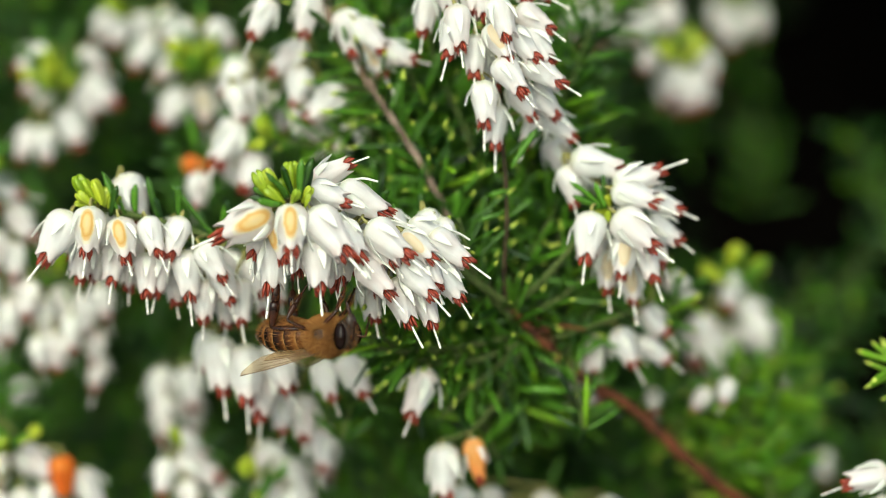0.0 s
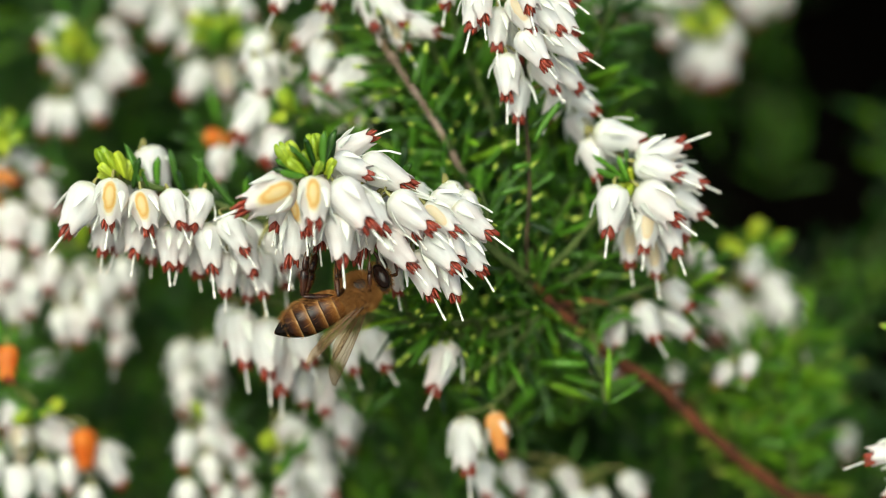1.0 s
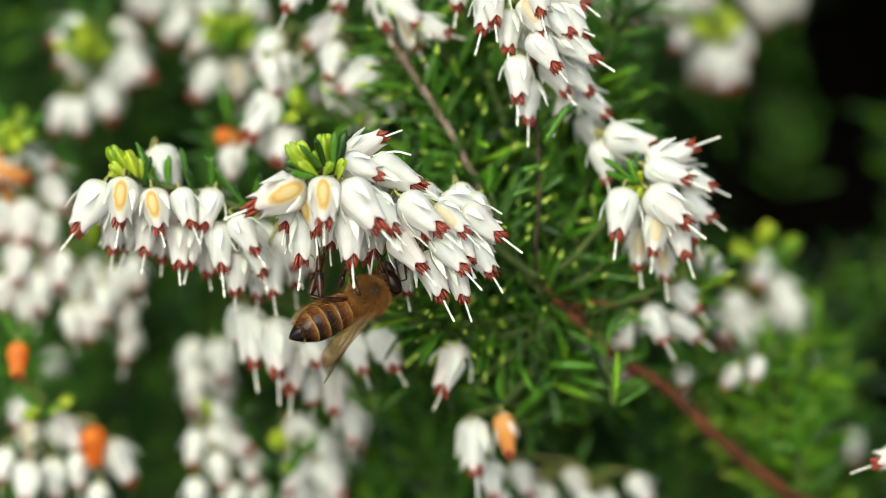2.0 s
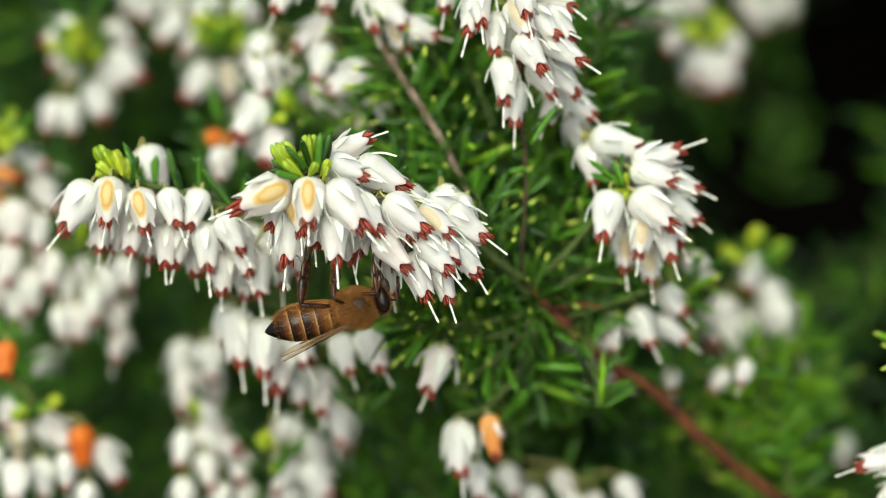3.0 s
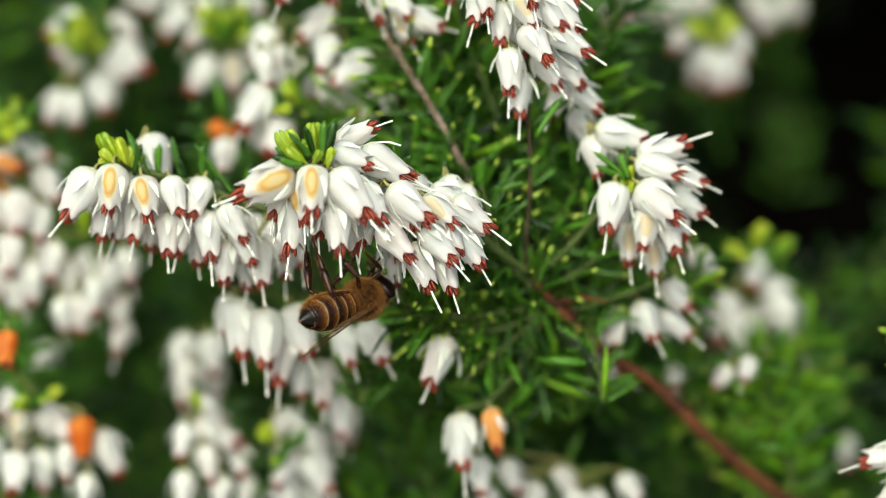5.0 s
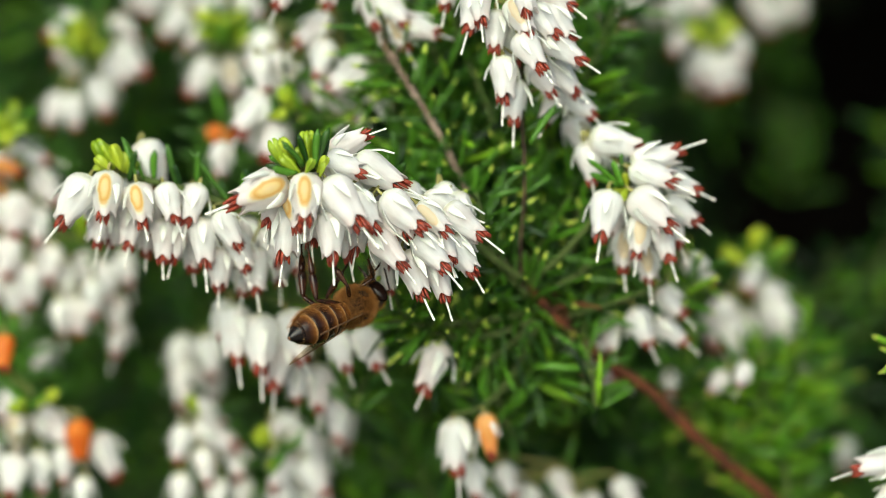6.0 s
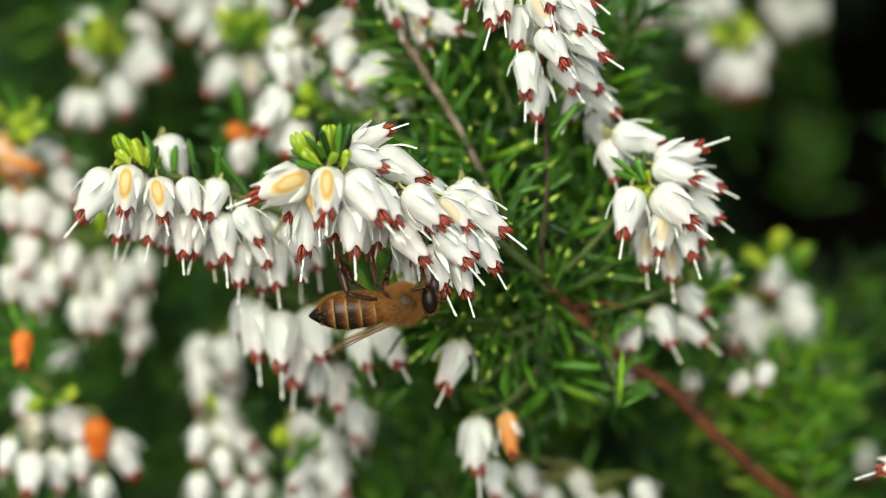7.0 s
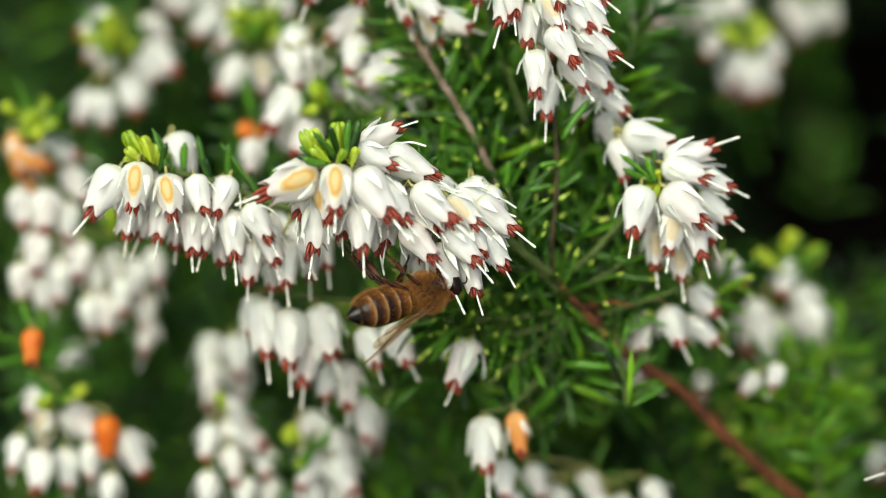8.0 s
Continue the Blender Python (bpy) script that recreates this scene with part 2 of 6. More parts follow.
def anther_parts(variant, count=8):
    rng = random.Random(90 + variant)
    out = []
    for i in range(count):
        a = 2 * math.pi * (i + rng.uniform(-0.2, 0.2)) / count
        r0, r1 = 0.42, 0.52 + rng.uniform(-0.16, 0.2)
        z0, z1 = 4.4, 6.1 + rng.uniform(-0.35, 0.3)
        pts = [(r0 * math.cos(a) * MM, r0 * math.sin(a) * MM, z0 * MM)]
        for t in (0.45, 0.7, 1.0):
            r = r0 + (r1 - r0) * t
            b = a + rng.uniform(-0.08, 0.08)
            pts.append((r * math.cos(b) * MM, r * math.sin(b) * MM, (z0 + (z1 - z0) * t) * MM))
        v, f = tube(pts, [0.11 * MM, 0.18 * MM, 0.20 * MM, 0.06 * MM], 6, 0.75)
        out.append((v, f, 0))
    return out


def style_parts(variant, slim=1.0):
    rng = random.Random(140 + variant)
    bx, by = rng.uniform(-0.35, 0.35), rng.uniform(-0.35, 0.35)
    length = 8.45 + rng.uniform(-0.6, 0.5)
    pts = []
    for k in range(7):
        t = k / 6
        pts.append((bx * t * t * MM, by * t * t * MM, (3.5 + (length - 3.5) * t) * MM))
    v, f = tube(pts[:6], [0.135 * slim * MM] * 3 + [0.12 * slim * MM] * 3, 7)
    ends = [Vector(pts[5]).lerp(Vector(pts[6]), k) for k in (0.0, 0.72, 0.9, 1.0)]
    w, g = tube(ends, [0.12 * slim * MM, 0.125 * slim * MM, 0.11 * slim * MM, 0.05 * slim * MM], 7)
    return [(v, f, 0), (w, g, 1)]


VARIANTS = 5
COROLLA = {}
for kind, mat in (("p", M_PETAL), ("s", M_SPOT), ("f", M_FADE), ("o", M_WITHER), ("w", M_PEACH)):
    COROLLA[kind] = [data_of("flower", corolla_parts(i), [mat]) for i in range(VARIANTS)]
SEPAL = [data_of("sepal", sepal_parts(i), [M_SEPAL]) for i in range(VARIANTS)]
STAMENS = [data_of("stamen_tuft", anther_parts(i), [M_ANTHER]) for i in range(VARIANTS)]
ANTHER = [data_of("anther", [anther_parts(i)[k]], [M_ANTHER]) for i in range(VARIANTS) for k in range(8)]
STYLE = [data_of("style", style_parts(i), [M_STYLE, M_STIGMA]) for i in range(VARIANTS)]
STYLE_SLIM = [data_of("style", style_parts(i, 0.8), [M_STYLE, M_STIGMA]) for i in range(VARIANTS)]
CALYX = []
for i in range(VARIANTS):
    pieces = []
    for k in range(4):
        v, f, s = sepal_parts((i + k) % VARIANTS)[0]
        turn = Matrix.Rotation(k * math.pi / 2, 3, "Z")
        pieces.append(([turn @ Vector(p) for p in v], f, s))
    CALYX.append(data_of("calyx", pieces, [M_SEPAL]))


def needle_parts(length, width, rings=6, seg=6, bow=0.12, tip=True):
    pts, rad = [], []
    for k in range(rings + 1):
        t = k / rings
        pts.append((bow * length * (t * t - t * 0.3) * MM, 0, length * t * MM))
        rad.append(width / 2 * (0.45 + 0.55 * math.sin(math.pi * min(1, t * 1.6 + 0.05) / 2)) * (1 if t < 0.75 else math.sqrt(max(0.03, 1 - ((t - 0.75) / 0.25) ** 2))) * MM)
    v, f = tube(pts, rad, seg, 0.62)
    if not tip:
        return [(v, f, 0)]
    cut = (rings - 1) * seg
    return [(v, f[:cut] + [f[-2]], 0), ([v[i] for i in range(len(v))], f[cut:-2] + [f[-1]], 1)]


LEAF = [data_of("leaf", needle_parts(6.0 + 0.5 * i, 0.82, bow=0.05 + 0.05 * i, tip=False), [M_LEAF]) for i in range(4)]
LEAF_TIPPED = [data_of("leaf", needle_parts(6.3 + 0.5 * i, 0.66, bow=0.06 * i), [M_LEAF, M_LEAF_TIP]) for i in range(4)]
LEAF_DEAD = data_of("leaf", needle_parts(5.4, 1.5, bow=0.2, tip=False), [M_LEAF_DEAD])
LEAF_YOUNG = [data_of("leaf", needle_parts(4.6 + 0.5 * i, 0.8, bow=0.08 * i), [M_LEAF_YOUNG, M_LEAF_TIP]) for i in range(4)]


def bud_parts(variant):
    """A young four-lobed bud, like a closed tulip."""
    rng = random.Random(200 + variant)
    shape = [(0.0, 0.16), (0.3, 0.26), (0.8, 0.36), (1.3, 0.50), (1.75, 0.60), (2.15, 0.62), (2.5, 0.54), (2.75, 0.40), (2.85, 0.22), (2.65, 0.08)]

    def ripple(k, a):
        z = shape[k][0]
        lobe = abs(math.cos(2 * a)) ** 0.6
        return (0.55 * (lobe - 0.5) * MM if k >= 5 else 0.0), 1 + 0.75 * (lobe - 0.6) * min(1, z / 1.2) + rng.uniform(-0.02, 0.02)

    v, f = lathe([(z * MM, r * MM) for z, r in shape], 16, ripple)
    return [(v, f, 0)]


BUD = [data_of("bud", bud_parts(i), [M_BUD]) for i in range(4)]


# ---- sprigs ----
def bells(sprig, rows, fine=True):
    """Hang bells on a sprig. A row: foot x, y, z in mm in the sight frame, fitted to the camera's view, way dx, dy, dz,
    size, kind, spin.
    """
    rng = random.Random(len(rows) + len(sprig.name))
    for x, y, z, dx, dy, dz, size, kind, spin in rows:
        i = rng.randrange(VARIANTS)
        turn = spin if kind in "sf" else rng.uniform(0, 360)
        fl = part("flower", COROLLA[kind.replace("n", "p")][i], sprig, aimed(at(x, y, z), turned(dx, dy, dz), turn, size) @ Matrix.Diagonal((0.88, 0.88, 1.0, 1.0) if kind == "w" else (1.15, 1.15, 1.0, 1.0) if fine else (1.14, 1.14, 1.0, 1.0)),
                  {"s": "white bell with a scorched orange oval", "f": "white bell with a cream stain", "o": "withered orange bell", "w": "dry peach-coloured bell"}.get(kind, ""))
        if fine:
            base = 45 + rng.uniform(-10, 10)
            for k in range(4):
                part("sepal", SEPAL[rng.randrange(VARIANTS)], fl, Matrix.Rotation(radians(base + 90 * k), 4, "Z"))
        elif kind != "o":
            part("calyx", CALYX[i], fl, Matrix.Rotation(radians(rng.uniform(0, 90)), 4, "Z"))
        if fine or kind != "o" or rng.random() < 0.7:
            base = rng.uniform(0, 6.28)
            ring = rng.randrange(VARIANTS)
            if fine:
                for k in range(8):
                    part("anther", ANTHER[ring * 8 + k], fl, Matrix.Rotation(base, 4, "Z"), "dark red anther")
            else:
                part("stamen_tuft", STAMENS[ring], fl, Matrix.Rotation(base, 4, "Z"), "dark red anthers")
            if kind not in "own":
                part("style", (STYLE if fine else STYLE_SLIM)[rng.randrange(VARIANTS)], fl, Matrix.Rotation(rng.uniform(0, 6.28), 4, "Z"), "white style")


def stem_of(sprig, points, r0, r1, rows=(), mat=None, pedicel=0.16):
    """The stem, with a fine stalk to each bell."""
    pts = spline([at(*p) for p in points], 6)
    n = len(pts)
    out = [(*tube(pts, [(r0 + (r1 - r0) * k / (n - 1)) * MM * (1 + 0.12 * math.sin(k * 1.9)) for k in range(n)], 8), 0)]
    for x, y, z, dx, dy, dz, *_ in rows:
        foot, way = at(x, y, z), turned(dx, dy, dz).normalized()
        near = min(pts, key=lambda p: (p - foot).length + 0.4 * max(0, p.z - foot.z))
        mid = foot - way * min(0.0010, (near - foot).length * 0.3)
        mesh_object("pedicel", [(*tube(spline([near, mid, foot + way * 0.0002], 3), [pedicel * 1.2 * MM] + [pedicel * MM] * 4 + [pedicel * 1.6 * MM] * 2, 5), 0)], [M_STALK], sprig)
    mesh_object("stem", out, [mat or M_TWIG], sprig)
    return pts


def sprig_thing(label, group="heather sprigs"):
    return tagged(new("heather_sprig"), label, "heather sprig", group)


def leaves_at(sprig, rows, pool):
    """A row: foot x, y, z in mm, way dx, dy, dz, size."""
    rng = random.Random(len(rows) * 7)
    for x, y, z, dx, dy, dz, size in rows:
        part("leaf", pool[rng.randrange(len(pool))], sprig, aimed(at(x, y, z), turned(dx, dy, dz), rng.uniform(-40, 40)) @ Matrix.Diagonal((1.1, 1.1, size, 1.0)))


def buds_at(sprig, rows):
    rng = random.Random(len(rows) * 3)
    for x, y, z, dx, dy, dz, size in rows:
        part("bud", BUD[rng.randrange(4)], sprig, aimed(at(x, y, z), turned(dx, dy, dz), rng.uniform(0, 90), size), "yellow-green flower bud")


def whorls(pts, spacing, rng, length=5.5, lean=0.9, start=0.0, count=4):
    """Feet and ways of needles in whorls along a line of points."""
    out, carry, turn = [], start * spacing, 0.0
    for a, b in zip(pts, pts[1:]):
        seg = (b - a).length
        while carry < seg:
            d = (b - a).normalized()
            s = d.orthogonal().normalized()
            u = d.cross(s)
            turn += 0.8
            for k in range(count):
                ang = turn + 2 * math.pi * k / count + rng.uniform(-0.3, 0.3)
                rad = s * math.cos(ang) + u * math.sin(ang)
                out.append((a + d * carry + rad * 0.0004, (d * (1.1 - lean + rng.uniform(-0.2, 0.3)) + rad * (lean + rng.uniform(-0.2, 0.2)) + Vector((0, 0, rng.uniform(0, 0.25)))).normalized(), length * rng.uniform(0.75, 1.15)))
            carry += spacing * rng.uniform(0.85, 1.2)
        carry -= seg
    return out


# ---- sprigs farther back ----
def far_needles(sp, root, tip, seed, spacing=0.003):
    rng = random.Random(seed)
    out = []
    for p, d, ln in whorls(spline([at(*root), at(*tip)], 8), spacing, rng, 1.0, 0.75):
        m = aimed(p, d, rng.uniform(0, 360), ln)
        out.append(([m @ q for q in NEEDLE_LOW[0]], NEEDLE_LOW[1], 0))
    tagged(mesh_object("needles", out, [M_LEAF], sp), "green needle leaves", kind="stuff")


low = needle_parts(5.6, 0.95, rings=3, seg=4, bow=0.1, tip=False)[0]
NEEDLE_LOW = ([Vector(q) for q in low[0]], low[1], 0)

def sprig_main():
    sp = sprig_thing("heather sprig of white bells with a honey bee beneath")
    rows = []
    rows += [
        (-11.56, 3.00, 10.25, 0.887, -0.100, 0.451, 0.82, 'p', 0),
        (-11.85, 0.00, 9.56, 0.876, -0.300, -0.378, 0.82, 'p', 0),
        (-8.81, 2.00, 9.60, 0.871, -0.100, -0.481, 1.07, 'p', 0),
        (-16.02, -2.00, 7.00, -0.834, -0.350, -0.427, 1.16, 's', 0),
        (-13.64, -4.00, 7.60, 0.013, -0.250, -0.968, 0.94, 's', 0),
        (-15.12, -1.00, 6.23, 0.116, -0.200, -0.973, 0.83, 's', 40),
        (-17.13, 1.00, 6.67, -0.207, -0.200, -0.958, 0.82, 'p', 0),
        (-16.52, 3.00, 6.37, -0.224, -0.100, -0.970, 0.82, 'p', 0),
        (-15.97, 1.00, 4.21, -0.048, -0.100, -0.994, 1.01, 'p', 0),
        (-11.47, -2.50, 7.06, 0.588, -0.300, -0.751, 1.16, 'p', 0)]
    rows += [
        (-11.21, -2.00, 3.80, 0.102, -0.150, -0.983, 0.94, 'p', 0),
        (-8.71, -1.00, 5.81, 0.509, -0.300, -0.807, 0.86, 'p', 0),
        (-6.50, 1.00, 4.74, 0.470, -0.200, -0.860, 0.82, 'p', 0),
        (-5.44, -1.00, 5.63, 0.742, -0.250, -0.622, 1.01, 'p', 0),
        (-5.00, 1.00, 4.96, 0.506, -0.300, -0.809, 0.82, 'p', 0),
        (-7.83, 3.00, 3.96, -0.172, -0.100, -0.980, 0.82, 'p', 0),
        (-6.44, 0.00, 1.64, 0.643, -0.250, -0.724, 0.91, 'p', 0),
        (-1.31, 4.00, 5.67, 0.922, -0.100, -0.375, 0.82, 'p', 0),
        (1.11, 3.00, 4.60, 0.791, -0.150, -0.593, 0.93, 'p', 0),
        (-1.80, 1.00, 4.76, 0.706, -0.300, -0.642, 0.82, 'f', 0)]
    rows += [
        (0.12, 2.50, 2.76, 0.385, -0.250, -0.888, 0.83, 'p', 0),
        (-1.95, 1.00, 1.52, 0.643, -0.250, -0.724, 0.91, 'p', 0),
        (1.73, 4.00, 1.42, 0.535, -0.150, -0.831, 0.87, 'p', 0),
        (-3.06, 2.00, -0.31, 0.374, -0.150, -0.915, 0.95, 'p', 0),
        (-0.25, 3.50, -0.92, 0.332, -0.100, -0.938, 0.85, 'p', 0),
        (-5.92, 8.00, -0.35, 0.193, 0.000, -0.981, 0.82, 'p', 0),
        (-13.39, 3.00, 4.75, 0.000, -0.100, -0.995, 0.82, 'p', 0),
        (-9.88, 4.00, 3.18, 0.126, -0.100, -0.987, 0.82, 'p', 0),
        (-5.05, 6.00, 3.09, 0.263, 0.000, -0.965, 0.82, 'p', 0),
        (1.68, 7.00, 6.29, 0.410, 0.000, -0.912, 0.82, 'p', 0)]
    rows += [
        (-11.28, 5.00, 7.42, -0.175, 0.200, -0.964, 0.82, 'p', 0),
        (-8.03, 7.00, 7.68, 0.529, 0.300, -0.794, 0.82, 'p', 0),
        (-3.67, 8.00, 7.07, 0.529, 0.300, -0.794, 0.82, 'p', 0),
        (-1.86, 6.00, 3.95, 0.316, 0.000, -0.949, 0.82, 'p', 0),
        (-12.89, 3.00, 6.58, 0.090, -0.100, -0.991, 0.82, 'p', 0),
        (-9.60, 2.00, 7.36, 0.192, -0.200, -0.961, 0.82, 'p', 0),
        (-14.96, 5.00, 5.61, -0.213, 0.000, -0.977, 0.82, 'p', 0),
        (-8.11, 5.00, 4.96, 0.229, -0.100, -0.968, 0.82, 'p', 0),
        (-4.29, 4.00, 6.03, 0.310, -0.200, -0.930, 0.82, 'p', 0),
        (-5.37, 7.00, 2.58, 0.110, 0.000, -0.994, 0.82, 'p', 0)]
    rows += [
        (-1.05, 7.00, 2.21, 0.196, 0.000, -0.981, 0.82, 'p', 0),
        (0.43, 8.00, 7.36, 0.323, -0.100, -0.941, 0.82, 'p', 0),
        (-13.60, 2.00, 8.70, 0.572, -0.300, -0.763, 0.82, 'p', 0)]
    stem_of(sp, [(9.8, 18.0, -3.2), (6.1, 13.0, -0.6), (1.0, 7.0, 3.5), (-5.2, 3.0, 6.5), (-10.0, 1.0, 8.6), (-14.3, 0.0, 8.2)], 0.5, 0.4, rows, M_GREEN_STEM)
    bells(sp, rows, fine=True)
    leaves_at(sp, [
        (-14.12, -4.00, 8.32, -0.527, -0.100, 0.844, 0.51),
        (-13.85, -4.50, 8.42, -0.553, -0.200, 0.809, 0.42),
        (-13.45, -3.00, 8.47, -0.371, 0.000, 0.928, 0.48),
        (-12.71, -3.50, 8.45, -0.028, -0.100, 0.995, 0.63),
        (-12.61, -3.00, 8.47, 0.173, 0.100, 0.980, 0.62),
        (-12.30, -2.00, 8.74, 0.329, 0.000, 0.944, 0.44),
        (-14.84, -4.00, 7.84, -0.976, -0.100, 0.195, 0.55),
        (-14.57, -4.50, 7.70, -0.979, -0.200, 0.044, 0.40),
        (-15.61, -3.00, 8.47, -0.907, -0.100, 0.408, 0.40),
        (-15.43, -2.00, 8.74, -0.729, -0.100, 0.677, 0.35),
        (-5.83, 6.00, 6.89, 0.287, 0.000, 0.958, 0.48),
        (-4.92, 7.00, 6.60, 0.237, 0.000, 0.971, 0.43),
        (-2.76, 9.00, 6.02, -0.054, 0.000, 0.999, 0.35),
        (0.13, 13.00, 5.79, -0.100, 0.000, 0.995, 0.57),
        (-7.73, 7.00, 8.16, 0.223, 0.000, 0.975, 0.33),
        (-21.09, 15.00, 6.15, -0.429, 0.000, 0.903, 0.42),
        (-21.61, 16.00, 6.50, 0.196, 0.000, 0.981, 0.20)], LEAF)
    buds_at(sp, [
        (-15.85, -3.00, 8.17, -0.483, -0.100, 0.870, 1.15),
        (-14.95, -3.00, 8.47, -0.501, -0.200, 0.842, 1.11),
        (-14.30, -4.00, 7.72, -0.728, -0.200, 0.655, 0.91),
        (-13.50, -2.00, 8.20, -0.083, -0.100, 0.992, 1.35),
        (-13.19, -1.00, 8.53, -0.080, 0.000, 0.997, 1.12),
        (-12.83, -1.00, 8.23, 0.182, -0.100, 0.978, 0.98),
        (-13.59, -5.00, 7.69, 0.439, -0.400, 0.805, 0.60),
        (-12.55, -3.00, 7.87, 0.504, -0.200, 0.840, 0.66),
        (-12.20, -4.00, 7.36, 0.247, -0.200, 0.948, 0.54),
        (-14.22, -2.00, 8.50, -0.256, -0.100, 0.961, 0.70)])
    return sp


sprig_main()


def sprig_left():
    sp = sprig_thing("drooping sprig of white bells with green bud tip")
    rows = []
    rows += [
        (-38.50, 7.00, 7.04, -0.487, -0.150, -0.861, 1.10, 'p', 0),
        (-36.19, 5.50, 7.62, -0.065, -0.200, -0.978, 0.95, 's', 0),
        (-33.15, 6.00, 6.39, 0.215, -0.250, -0.944, 0.87, 's', 0),
        (-30.26, 7.00, 6.43, 0.360, -0.300, -0.883, 0.82, 'p', 0),
        (-26.48, 8.00, 6.52, -0.252, -0.250, -0.935, 0.82, 'p', 0),
        (-37.52, 10.00, 4.07, -0.079, -0.100, -0.992, 0.82, 'p', 0),
        (-33.69, 9.00, 3.80, -0.108, -0.200, -0.974, 0.82, 'p', 0),
        (-30.37, 9.00, 2.57, -0.015, -0.150, -0.989, 0.84, 'p', 0),
        (-28.72, 10.00, 3.21, -0.134, -0.150, -0.980, 0.94, 'p', 0),
        (-26.23, 9.00, 2.82, 0.119, -0.150, -0.981, 0.95, 'p', 0)]
    rows += [
        (-24.26, 8.00, 3.44, 0.547, -0.250, -0.799, 0.85, 'p', 0),
        (-22.62, 10.00, 1.25, 0.342, -0.200, -0.918, 0.82, 'p', 0),
        (-24.14, 11.00, -0.32, -0.030, -0.100, -0.995, 0.85, 'p', 0),
        (-20.55, 12.00, -0.32, 0.085, -0.100, -0.991, 0.90, 'p', 0),
        (-33.54, 13.00, 11.41, 0.355, -0.100, -0.930, 1.10, 'p', 0),
        (-35.40, 12.00, 3.95, -0.322, 0.000, -0.947, 0.82, 'p', 0),
        (-32.55, 13.00, 3.20, -0.073, 0.000, -0.997, 0.82, 'p', 0),
        (-27.96, 13.00, 1.60, 0.083, 0.000, -0.997, 0.82, 'p', 0),
        (-19.66, 14.00, 1.94, 0.370, -0.100, -0.924, 0.82, 'p', 0),
        (-27.82, 12.00, 6.50, -0.238, 0.200, -0.951, 0.82, 'p', 0)]
    rows += [
        (-23.34, 14.00, 2.23, 0.100, 0.000, -0.995, 0.82, 'p', 0),
        (-38.14, 12.00, 6.62, -0.196, 0.000, -0.981, 0.82, 'p', 0),
        (-35.42, 11.00, 6.97, 0.099, -0.100, -0.990, 0.82, 'p', 0),
        (-32.02, 12.00, 5.39, 0.090, -0.100, -0.991, 0.82, 'p', 0),
        (-25.45, 13.00, 3.19, 0.091, 0.000, -0.996, 0.82, 'p', 0),
        (-21.78, 14.00, 3.16, 0.110, -0.100, -0.989, 0.82, 'p', 0),
        (-22.13, 16.00, -0.98, 0.000, 0.000, -1.000, 0.82, 'p', 0),
        (-18.35, 17.00, 0.28, 0.083, 0.000, -0.997, 0.82, 'p', 0),
        (-17.12, 18.00, 1.45, 0.243, 0.000, -0.970, 0.82, 'p', 0)]
    stem_of(sp, [(9.8, 20.0, -3.3), (3.6, 18.0, -1.9), (-5.4, 16.0, 1.4), (-14.4, 15.0, 2.6), (-21.8, 12.0, 3.9), (-28.6, 10.0, 6.0), (-35.7, 9.0, 7.7)], 0.45, 0.4, rows, M_GREEN_STEM)
    bells(sp, rows, fine=True)
    leaves_at(sp, [
        (-33.39, 8.00, 6.94, -0.350, 0.000, 0.937, 0.75),
        (-32.75, 9.00, 6.97, -0.447, 0.000, 0.894, 0.71),
        (-31.74, 10.00, 6.99, -0.139, 0.000, 0.990, 0.47),
        (-29.32, 11.00, 6.38, -0.283, 0.000, 0.959, 0.77),
        (-28.82, 11.00, 6.07, -0.335, 0.000, 0.942, 0.45),
        (-26.92, 11.00, 5.75, -0.092, 0.000, 0.996, 0.62),
        (-23.00, 11.00, 4.06, -0.600, 0.000, 0.801, 1.25),
        (-22.77, 12.00, 4.19, -0.676, 0.000, 0.737, 0.77),
        (-22.77, 16.00, 5.21, 0.217, 0.000, 0.976, 0.44),
        (-34.26, 8.00, 6.63, 0.080, 0.000, 0.997, 0.47)], LEAF)
    buds_at(sp, [
        (-36.38, 7.00, 8.04, -0.445, -0.100, 0.890, 1.14),
        (-35.76, 7.00, 8.04, -0.509, -0.100, 0.855, 1.00),
        (-35.01, 7.00, 7.85, -0.391, 0.000, 0.920, 1.00),
        (-34.95, 8.00, 7.69, 0.000, 0.000, 1.000, 0.76),
        (-35.94, 6.00, 7.64, -0.721, -0.200, 0.663, 0.80),
        (-34.64, 8.00, 7.57, 0.371, 0.000, 0.928, 0.50),
        (-36.69, 7.00, 7.66, -0.924, -0.100, 0.370, 0.50),
        (-34.14, 9.00, 7.47, 0.414, 0.000, 0.910, 0.56)])
    return sp


sprig_left()


